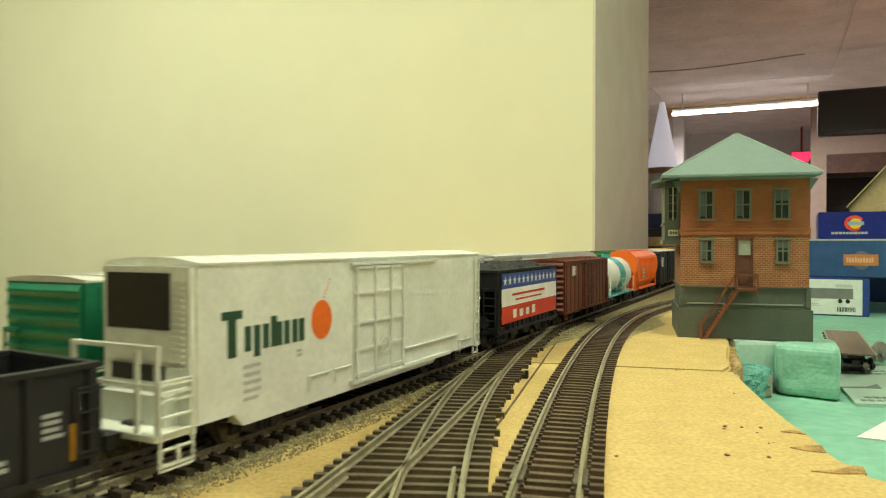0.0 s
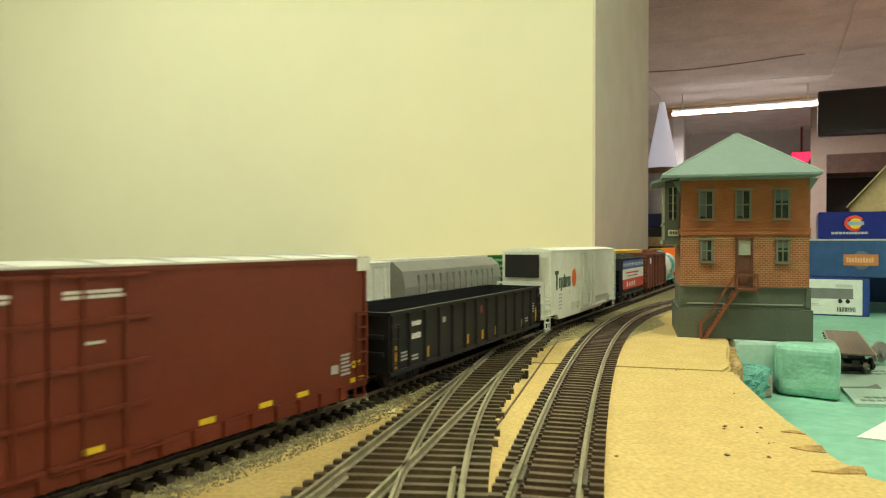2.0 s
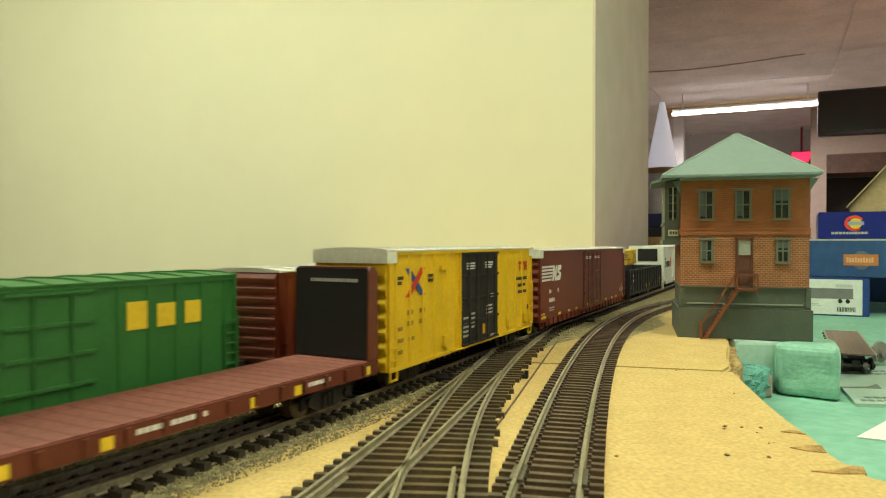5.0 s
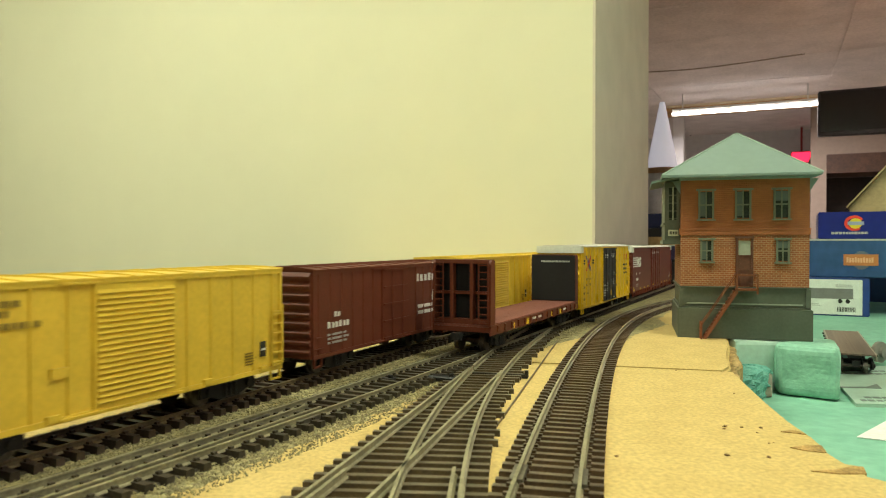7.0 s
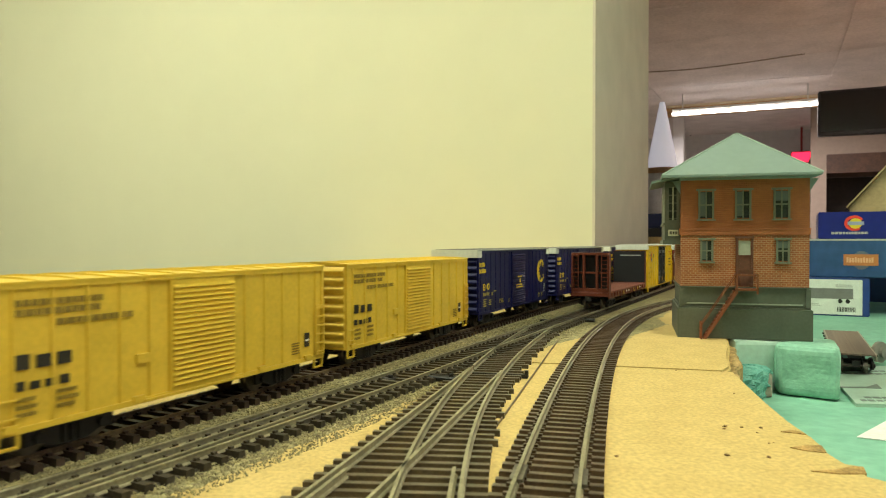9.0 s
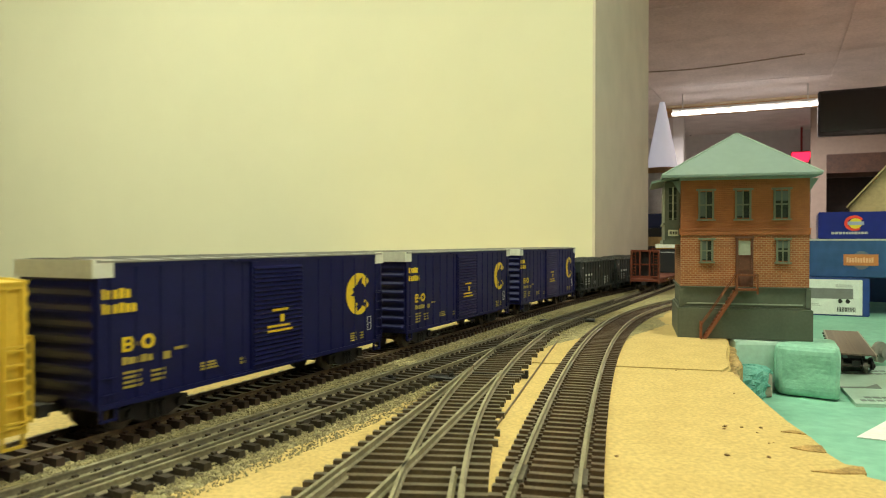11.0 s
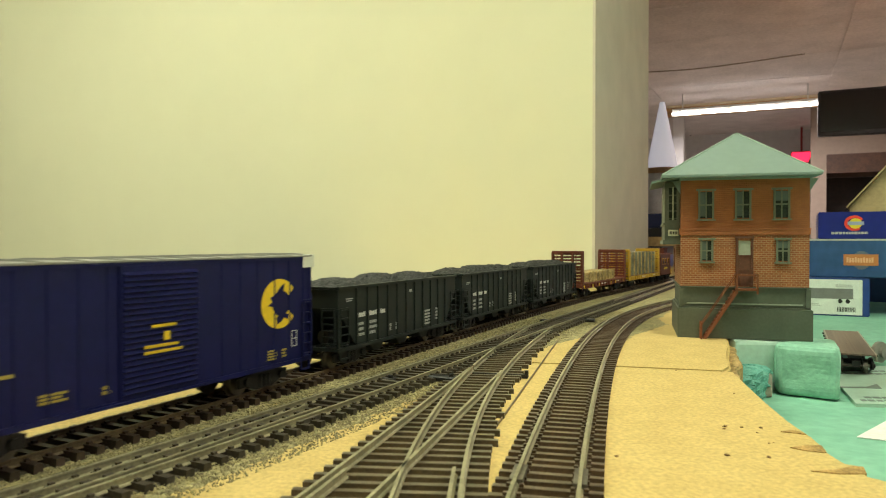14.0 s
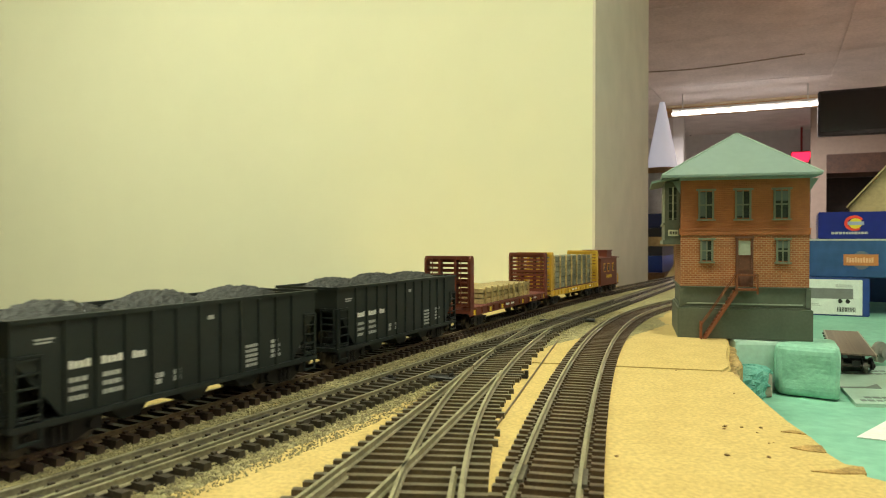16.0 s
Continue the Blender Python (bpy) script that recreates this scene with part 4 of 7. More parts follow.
def autobox():
    """Tall red car with two wide doors."""
    L, H, sill = 0.2560, 0.0557, 0.0085
    w = 0.0355 / 2
    ob = boxcar("tall boxcar-red double-door model boxcar with white striped emblem", L, H, sill, P_RED, P_SILV, ribs=0, doors=[(-0.0200, 0.0062), (0.0072, 0.0335)], corr=8, cap=P_CREAMW, rise=0.0006, roof_n=12, rec=0.0004, skirt=P_RED)
    y = -w + 0.0003
    part("running_sill", bx(-L / 2 + 0.012, L / 2 - 0.012, -w - 0.0002, -w + 0.0004, sill - 0.0032, sill - 0.0002), P_RED, ob)
    step = mesh_of("sill_tab", bx(-0.0008, 0.0008, -0.0012, 0.0003, sill - 0.0030, sill + 0.0015), P_RED)
    for i in range(22):
        share("sill_tab", step, ob, pose(-L / 2 + 0.016 + (L - 0.032) * i / 21, -w, 0))
    for i in range(5):
        z = 0.0350 + i * 0.0022
        shape(ob, D_WHITE, [(-0.1240, z), (-0.1035 + 0.001 * i, z), (-0.1030 + 0.001 * i, z + 0.0013), (-0.1240, z + 0.0013)], y, "white emblem stripe")
    shape(ob, D_WHITE, [(-0.1020, 0.0345), (-0.0990, 0.0345), (-0.0980, 0.0395), (-0.0960, 0.0345), (-0.0930, 0.0345), (-0.0910, 0.0450), (-0.0938, 0.0450), (-0.0948, 0.0400), (-0.0967, 0.0450), (-0.0997, 0.0450)], y, "white slanted emblem block")
    shape(ob, D_WHITE, [(-0.0925, 0.0345), (-0.0845, 0.0345), (-0.0820, 0.0365), (-0.0817, 0.0395), (-0.0870, 0.0410), (-0.0815, 0.0420), (-0.0810, 0.0450), (-0.0885, 0.0450), (-0.0903, 0.0430), (-0.0900, 0.0400), (-0.0850, 0.0385), (-0.0915, 0.0372)], y, "white slanted emblem block")
    decal(ob, D_WHITE, word(-0.1085, 0.0265, 2, 0.0026, 0.0018) + word(-0.1085, 0.0205, 6, 0.0028, 0.0016) + [(-0.0895, -0.0870, 0.0265, 0.0290)], y)
    decal(ob, D_GREY, text_block(-0.1085, 0.0160, 2, 0.013, 0.0009, 0.8, 5) + text_block(0.1130, 0.0205, 6, 0.006, 0.0008, 0.7, 6) + [(0.1075, 0.1115, 0.0150, 0.0180)], y)
    decal(ob, D_WHITE, text_block(-0.0170, 0.0490, 2, 0.0190, 0.0008, 0.5, 11) + text_block(0.0105, 0.0490, 2, 0.0170, 0.0008, 0.5, 12) + text_block(0.0160, 0.0370, 1, 0.006, 0.0007, 0.5, 13), -w - 0.0006)
    decal(ob, D_YEL, text_block(-0.1250, 0.0130, 2, 0.008, 0.0010, 0.5, 14) + text_block(0.1195, 0.0170, 2, 0.005, 0.0010, 0.5, 15), y)
    for q in (-0.1250, -0.0875, -0.0640, -0.0440, 0.0500, 0.0730, 0.0900, 0.1185):
        decal(ob, D_YEL, [(q, q + (0.0095 if abs(q) > 0.11 else 0.0055), 0.0103, 0.0120)], y, "yellow reflector stripe", "reflector")
    decal(ob, D_YEL, [(-0.0140, -0.0085, 0.0112, 0.0128), (0.0150, 0.0205, 0.0112, 0.0128)], -w - 0.0006, "yellow reflector stripe", "reflector")
    return ob


def yellow_box():
    L, H, sill = 0.1785, 0.0577, 0.0088
    w = 0.0355 / 2
    ob = boxcar("tall bright yellow model boxcar with black double doors", L, H, sill, P_YELT, P_SILV, ribs=15, skip=(-0.021, 0.032), doors=[(-0.0195, 0.0041), (0.0045, 0.0285)], door_m=P_DK, corr=8, cap=P_CREAMW, rise=0.0007, roof_n=10, rec=0.0007, rib_w=0.0020)
    y = -w + 0.0003
    cx, cz, a, b, t = -0.0665, 0.0440, 0.0068, 0.0060, 0.0022
    for s, m, nm in ((1, D_RED, "red"), (-1, D_BLUE, "blue")):
        shape(ob, m, [(cx - a - t, cz - s * b), (cx - a + t, cz - s * b), (cx + a + t, cz + s * b), (cx + a - t, cz + s * b)], y - (0.0001 if s > 0 else 0), nm + " diagonal emblem bar")
    decal(ob, D_BLACK, text_block(-0.0830, 0.0455, 2, 0.006, 0.0014, 0.5, 1) + text_block(-0.0545, 0.0455, 2, 0.006, 0.0014, 0.5, 2), y)
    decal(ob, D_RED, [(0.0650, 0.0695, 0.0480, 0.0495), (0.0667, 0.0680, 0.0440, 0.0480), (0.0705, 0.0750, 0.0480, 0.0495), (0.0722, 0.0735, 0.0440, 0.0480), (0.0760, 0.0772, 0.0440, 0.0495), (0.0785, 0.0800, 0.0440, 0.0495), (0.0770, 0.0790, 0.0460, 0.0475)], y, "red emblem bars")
    decal(ob, D_BLACK, text_block(0.0595, 0.0385, 1, 0.0250, 0.0018, 0.5, 3) + text_block(0.0640, 0.0345, 1, 0.0150, 0.0018, 0.5, 4) + text_block(0.0640, 0.0305, 1, 0.0165, 0.0018, 0.5, 5) + [(0.0805, 0.0830, 0.0200, 0.0228)], y)
    decal(ob, paint("dim_lettering", (0.30, 0.19, 0.02), 0.5), text_block(-0.0740, 0.0305, 2, 0.0060, 0.0019, 1.4, 6) + text_block(-0.0630, 0.0305, 2, 0.0060, 0.0019, 1.4, 7) + text_block(-0.0820, 0.0245, 3, 0.0050, 0.0016, 2.0, 8) + text_block(-0.0730, 0.0195, 1, 0.0070, 0.0016, 0.5, 9), y)
    decal(ob, D_WHITE, text_block(-0.0140, 0.0500, 3, 0.0110, 0.0008, 0.6, 21) + text_block(0.0100, 0.0500, 3, 0.0120, 0.0008, 0.6, 22) + text_block(0.0180, 0.0330, 2, 0.0050, 0.0008, 0.6, 23), -w - 0.0006)
    decal(ob, D_GREY, text_block(-0.0180, 0.0230, 5, 0.0080, 0.0011, 1.0, 24) + text_block(-0.0080, 0.0245, 4, 0.0050, 0.0011, 1.0, 25) + text_block(0.0120, 0.0270, 3, 0.0110, 0.0010, 0.9, 26) + [(0.0180, 0.0250, 0.0110, 0.0120)], -w - 0.0006)
    decal(ob, D_AMB, [(0.0070, 0.0098, 0.0135, 0.0185)], -w - 0.0006, "amber reflector", "reflector")
    for q in (-0.040, 0.045, 0.075):
        part("jacking_pad", bx(q, q + 0.005, -w - 0.0008, -w + 0.0005, sill + 0.004, sill + 0.009), P_YELT, ob)
    for q in (-0.0420, 0.0480):
        part("tack_board", bx(q, q + 0.0060, -w - 0.0006, -w + 0.0005, H - 0.0095, H - 0.0075), P_YELT, ob)
    return ob


def bulkhead_flat(label, L, post_m, deck_m, slatted=False, dark_panel=True):
    W, zd = 0.0350, 0.0160
    ob = base("model_bulkhead_flatcar", pose(0, 0, 0), label, "model flatcar", "train cars")
    h, w = L / 2, W / 2
    n = 30
    plank = mesh_of("plank", bx(-L / n / 2 + 0.00015, L / n / 2 - 0.00015, -w + 0.0008, w - 0.0008, zd - 0.0012, zd), deck_m)
    for i in range(n):
        share("plank", plank, ob, pose(-h + L * (i + 0.5) / n, 0, 0))
    part("deck_frame", bx(-h, h, -w + 0.001, w - 0.001, zd - 0.0040, zd - 0.0013), post_m, ob)
    for s in (-1, 1):
        part("side_sill", bx(-h, h, min(s * w, s * (w - 0.0009)), max(s * w, s * (w - 0.0009)), zd - 0.0058, zd - 0.0004), post_m, ob)
        st = mesh_of("stake_pocket", bx(-0.0009, 0.0009, -0.0009, 0.0009, zd - 0.0048, zd - 0.0010), post_m)
        for i in range(15):
            share("stake_pocket", st, ob, pose(-h + 0.01 + (L - 0.02) * i / 14, s * w, 0))
    panel_m = P_DK if dark_panel else post_m
    for e in (-1, 1):
        x = e * (h - 0.0035)
        top = 0.0515
        for s in (-1, 1):
            bm = bmesh.new()
            prism(bm, [(-0.0035, zd), (0.0035, zd), (0.0030, top - 0.002), (0.0015, top), (-0.0015, top), (-0.0030, top - 0.002)], min(s * w, s * (w - 0.0016)), max(s * w, s * (w - 0.0016)), "y")
            part("bulkhead_post", bm, post_m, ob, m=pose(x, 0, 0))
            part("bulkhead_post", bx(x - 0.001, x + 0.0035 * e if e > 0 else x + 0.001, s * 0.006 - 0.0009, s * 0.006 + 0.0009, zd, top - 0.001) if e > 0 else bx(x - 0.0033, x + 0.001, s * 0.006 - 0.0009, s * 0.006 + 0.0009, zd, top - 0.001), post_m, ob)
            ladder(ob, x + e * 0.0034, 0, 0, zd + 0.002, top - 0.003, 9, e, post_m, tuple(sorted((s * (w - 0.0068), s * (w - 0.0014)))))
        part("bulkhead_beam", bx(x - 0.003, x + 0.003, -w + 0.0016, w - 0.0016, top - 0.0022, top), post_m, ob)
        part("bulkhead_beam", bx(x - 0.001 + e * 0.001, x + 0.001 + e * 0.001, -w + 0.0016, w - 0.0016, 0.0325, 0.0342), post_m, ob)
        part("bulkhead_beam", bx(x - 0.003, x + 0.003, -w + 0.0016, w - 0.0016, zd + 0.0001, zd + 0.003), post_m, ob)
        if slatted:
            sl = mesh_of("slat", bx(-0.0006, 0.0006, -w + 0.0016, w - 0.0016, -0.0011, 0.0011), post_m)
            for i in range(9):
                share("slat", sl, ob, pose(x - e * 0.0015, 0, zd + 0.005 + i * 0.0034))
        else:
            part("bulkhead_panel", bx(x - e * 0.0032 - 0.0005, x - e * 0.0032 + 0.0005, -w + 0.0004, w - 0.0004, zd + 0.0005, top - 0.0006), panel_m, ob)
            bm = bmesh.new()
            for x0, x1, z0, z1 in text_block(-0.013, top - 0.0058, 1, 0.026, 0.0013, 0.5, 4):
                xx = x - e * 0.0038
                box(bm, min(xx, xx - e * 0.0001), max(xx, xx - e * 0.0001), x0, x1, z0, z1)
            part("lettering", bm, D_GREY, ob)
    decal(ob, D_WHITE, text_block(-0.02, 0.0125, 1, 0.030, 0.0014, 0.5, 9) + text_block(0.045, 0.0125, 1, 0.014, 0.0014, 0.5, 10), -w)
    for q in (-0.086, -0.055, -0.03, 0.02, 0.04, 0.08):
        if abs(q) < h - 0.003:
            decal(ob, D_YEL, [(q, q + 0.0035, 0.0108, 0.0140)], -w, "yellow reflector", "reflector")
    underframe(ob, L, zd - 0.0042, M_BLACK, None, False)
    return ob


def mound_mesh(name, L, W, zb, tops, material, seed):
    """Heaped coal: a bumpy sheet with one swell for each top, closed below."""
    nx, ny = 110, 30
    bm = bmesh.new()
    grid = []
    rnd = random.Random(seed)
    for i in range(nx + 1):
        row = []
        for j in range(ny + 1):
            x, y = -L / 2 + L * i / nx, -W / 2 + W * j / ny
            v = 0.0
            for c, hgt, wd in tops:
                v = max(v, hgt * math.exp(-((x - c) / wd) ** 2))
            edge = 1 - abs(y / (W / 2)) ** 3
            z = zb + v * (0.35 + 0.65 * edge) + rnd.uniform(-0.0005, 0.0005) + 0.0007 * noise.noise(Vector((x * 420, y * 420, seed)))
            row.append(bm.verts.new((x, y, z)))
        grid.append(row)
    for i in range(nx):
        for j in range(ny):
            bm.faces.new((grid[i][j], grid[i + 1][j], grid[i + 1][j + 1], grid[i][j + 1]))
    ext = bmesh.ops.extrude_face_region(bm, geom=list(bm.faces))
    for v in ext["geom"]:
        if isinstance(v, bmesh.types.BMVert):
            v.co.z = zb - 0.004
    bmesh.ops.recalc_face_normals(bm, faces=bm.faces)
    return mesh_of(name, bm, material)


def hopper(label, L, body_m, seed, deco=0, H=0.0385):
    sill, W = 0.0110, 0.0350
    ob = base("model_hopper_car", pose(0, 0, 0), label, "model hopper", "train cars")
    h, w = L / 2, W / 2
    for s in (-1, 1):
        bm = bmesh.new()
        prism(bm, [(-h + 0.016, sill), (h - 0.016, sill), (h - 0.0006, H - 0.009), (h - 0.0006, H), (-h + 0.0006, H), (-h + 0.0006, H - 0.009)], min(s * (w - 0.0013), s * (w - 0.0005)), max(s * (w - 0.0013), s * (w - 0.0005)), "y")
        part("side", bm, body_m, ob)
        part("top_chord", bx(-h, h, min(s * (w + 0.0006), s * (w - 0.0014)), max(s * (w + 0.0006), s * (w - 0.0014)), H + 0.0001, H + 0.0014), body_m, ob)
        part("side_sill", bx(-h, h, min(s * (w + 0.0004), s * (w - 0.0016)), max(s * (w + 0.0004), s * (w - 0.0016)), sill - 0.0018, sill - 0.0001), body_m, ob)
        for e in (-1, 1):
            part("corner_post", bx(e * (h - 0.0010) - 0.0008, e * (h - 0.0010) + 0.0008, min(s * w, s * (w - 0.0013)), max(s * w, s * (w - 0.0013)), sill, H - 0.009), body_m, ob)
            x0, x1 = sorted((e * (h - 0.009), e * (h - 0.0018)))
            ladder(ob, x0, x1, s * (w - 0.0006), sill + 0.002, H - 0.010, 5, s, body_m)
            stirrup(ob, x0, x1, s * w, sill - 0.0016, body_m)
    rib = mesh_of("side_rib", bx(-0.0007, 0.0007, -0.0006, 0.0006, sill, H), body_m)
    n = 11
    for i in range(n):
        x = -h + 0.017 + (L - 0.034) * i / (n - 1)
        for s in (-1, 1):
            share("side_rib", rib, ob, pose(x, s * (w - 0.0003), 0))
    for e in (-1, 1):
        bm = bmesh.new()
        prism(bm, [(e * (h - 0.0006), H), (e * (h - 0.0006), H - 0.009), (e * (h - 0.026), sill - 0.001), (e * (h - 0.027), sill - 0.001), (e * (h - 0.002), H - 0.0085), (e * (h - 0.002), H)], -w + 0.0013, w - 0.0013, "y")
        part("slope_sheet", bm, body_m, ob)
        bm = bmesh.new()
        prism(bm, [(e * (h - 0.0022), sill - 0.001), (e * (h - 0.0022), H - 0.0100), (e * (h - 0.025), sill - 0.001)], -0.0012, 0.0012, "y")
        part("end_web", bm, body_m, ob)
        part("end_floor", bx(min(e * (h - 0.0025), e * (h - 0.024)), max(e * (h - 0.0025), e * (h - 0.024)), -w + 0.0018, w - 0.0018, sill - 0.0016, sill - 0.0006), M_BLACK, ob)
        bm = bmesh.new()
        cyl(bm, (e * (h - 0.0075), -0.007, sill + 0.0045), "x", 0.0034, 0.008, 14)
        part("brake_cylinder", bm, M_BLACK, ob)
        part("top_chord", bx(min(e * h, e * (h - 0.0016)), max(e * h, e * (h - 0.0016)), -w + 0.0014, w - 0.0014, H + 0.0001, H + 0.0013), body_m, ob)
        part("end_sill", bx(min(e * h, e * (h - 0.002)), max(e * h, e * (h - 0.002)), -w + 0.0016, w - 0.0016, sill - 0.0017, sill - 0.0001), body_m, ob)
        ladder(ob, e * h, 0, 0, sill + 0.002, H - 0.010, 6, e, body_m, (-w + 0.0016, -w + 0.0085))
    for c in (-L * 0.2, 0.0, L * 0.2):
        bm = bmesh.new()
        prism(bm, [(c - 0.0095, sill), (c + 0.0095, sill), (c + 0.0035, sill - 0.0062), (c - 0.0035, sill - 0.0062)], -w + 0.003, w - 0.003, "y")
        part("discharge_chute", bm, body_m, ob)
    load = mound_mesh("coal_load", L - 0.005, 2 * w - 0.0030, H - 0.0022, [(-L * 0.32, 0.0066, 0.015), (-L * 0.02, 0.0074, 0.0145), (L * 0.28, 0.0066, 0.0145)], M_COAL, seed)
    share("coal_load", load, ob, pose(0, 0, 0))["label"] = "heaped black coal load"
    y = -w + 0.0005
    if deco == 0:
        decal(ob, D_WHITE, word(-0.0520, 0.0240, 4, 0.0024, 0.0016, 0.25) + word(-0.0405, 0.0240, 4, 0.0024, 0.0016, 0.25) + word(-0.0290, 0.0240, 3, 0.0024, 0.0014, 0.25), y)
        decal(ob, D_GREY, text_block(-0.0520, 0.0200, 3, 0.0080, 0.0014, 0.9, seed) + text_block(-0.0400, 0.0200, 3, 0.0080, 0.0014, 0.9, seed + 1) + text_block(-0.0200, 0.0160, 2, 0.0035, 0.0016, 0.3, seed + 2) + text_block(-0.0120, 0.0160, 2, 0.0035, 0.0016, 0.3, seed + 3) + text_block(0.0240, 0.0200, 5, 0.0085, 0.0011, 0.7, seed + 4) + text_block(0.0390, 0.0200, 4, 0.0065, 0.0013, 0.5, seed + 5) + [(0.004, 0.007, 0.0330, 0.0345), (-0.062, -0.056, 0.0335, 0.0340), (-0.062, -0.057, 0.0325, 0.0330)], y)
    underframe(ob, L, sill, M_BLACK, h - 0.018, False)
    return ob


def lumber_pack(parent, x0, x1, y0, y1, z0, z1, nx, nz, material, name="lumber_pack"):
    g = 0.0006
    for i in range(nx):
        for k in range(nz):
            a, b = x0 + (x1 - x0) * i / nx, x0 + (x1 - x0) * (i + 1) / nx
            c, d = z0 + (z1 - z0) * k / nz, z0 + (z1 - z0) * (k + 1) / nz
            part(name, bx(a + g, b - g, y0 + (k % 2) * 0.0006, y1 - (k % 2) * 0.0006, c + (0.0 if k == 0 else g), d), material, parent)


def covered_hopper(label, L, body_m, roof_m, H=0.0500):
    sill, W = 0.0110, 0.0340
    ob = base("model_covered_hopper", pose(0, 0, 0), label, "model hopper", "train cars")
    h, w = L / 2, W / 2
    pr = [(-w * 0.62, sill), (w * 0.62, sill), (w * 0.97, sill + 0.008), (w, H - 0.015), (w * 0.9, H - 0.006), (w * 0.55, H - 0.0008), (-w * 0.55, H - 0.0008), (-w * 0.9, H - 0.006), (-w, H - 0.015), (-w * 0.97, sill + 0.008)]
    bm = bmesh.new()
    loft(bm, [(-h, [(y, max(z, H - 0.022)) for y, z in pr]), (-h + 0.0165, pr), (h - 0.0165, pr), (h, [(y, max(z, H - 0.022)) for y, z in pr])])
    part("body", bm, body_m, ob)
    part("roof_walk", bx(-h, h, -0.006, 0.006, H - 0.0008, H + 0.0006), roof_m, ob)
    rib = mesh_of("side_rib", bx(-0.0006, 0.0006, -w - 0.0004, -w * 0.9, sill + 0.01, H - 0.0085), body_m)
    for i in range(13):
        share("side_rib", rib, ob, pose(-h + 0.018 + (L - 0.036) * i / 12, 0, 0))
    for e in (-1, 1):
        for s in (-1, 1):
            part("end_post", bx(e * (h - 0.001) - 0.0009, e * (h - 0.001) + 0.0009, s * (w - 0.003) - 0.0009, s * (w - 0.003) + 0.0009, sill, H - 0.008), body_m, ob)
        part("end_sill", bx(e * (h - 0.009) - 0.009, e * (h - 0.009) + 0.009, -w + 0.002, w - 0.002, sill - 0.0018, sill), body_m, ob)
    bm = bmesh.new()
    box(bm, -h + 0.02, h - 0.02, -w + 0.0012, -w + 0.0028, sill - 0.0012, sill + 0.0012)
    part("side_sill", bm, body_m, ob)
    decal(ob, D_GREY, text_block(-h + 0.028, 0.030, 3, 0.018, 0.0022, 0.8, 3), -w - 0.0003)
    underframe(ob, L, sill, M_BLACK, h - 0.018, False)
    return ob


def tank_car():
    L = 0.110
    ob = base("model_tank_car", pose(0, 0, 0), "white model tank car with a teal band", "model tank car", "train cars")
    bm = bmesh.new()
    r, zc, h = 0.0170, 0.0290, L / 2
    pr = []
    for x, k in ((-h + 0.004, 0.25), (-h + 0.006, 0.7), (-h + 0.011, 0.95), (-h + 0.015, 1), (h - 0.015, 1), (h - 0.011, 0.95), (h - 0.006, 0.7), (h - 0.004, 0.25)):
        pr.append((x, [(r * k * math.cos(a * 0.2618), zc + r * k * math.sin(a * 0.2618)) for a in range(24)]))
    loft(bm, pr)
    part("tank", bm, P_WHITE, ob, smooth=True)
    bm = bmesh.new()
    loft(bm, [(x, [(r * 1.012 * math.cos(a * 0.2618), zc + r * 1.012 * math.sin(a * 0.2618)) for a in range(24)]) for x in (-0.012, 0.012)])
    part("tank_band", bm, D_TEAL, ob, "teal painted band")
    part("running_board", bx(-h, h, -0.0160, 0.0160, 0.0105, 0.0118), D_TEAL, ob)
    bm = bmesh.new()
    cyl(bm, (0, 0, zc + r + 0.0012), "z", 0.0045, 0.0045, 16)
    part("dome", bm, D_TEAL, ob)
    for e in (-1, 1):
        part("saddle", bx(e * 0.034 - 0.003, e * 0.034 + 0.003, -0.0125, 0.0125, 0.0118, 0.0195), P_WHITE, ob)
    bm = bmesh.new()
    for s in (-1, 1):
        for x in (-0.05, -0.025, 0.0, 0.025, 0.05):
            box(bm, x - 0.0003, x + 0.0003, s * 0.0165 - 0.0003, s * 0.0165 + 0.0003, 0.0115, 0.0260)
        box(bm, -0.0503, 0.0503, s * 0.0165 - 0.0003, s * 0.0165 + 0.0003, 0.0255, 0.0261)
    part("handrail", bm, P_WHITE, ob)
    underframe(ob, L, 0.0105, M_BLACK, h - 0.018, False)
    return ob


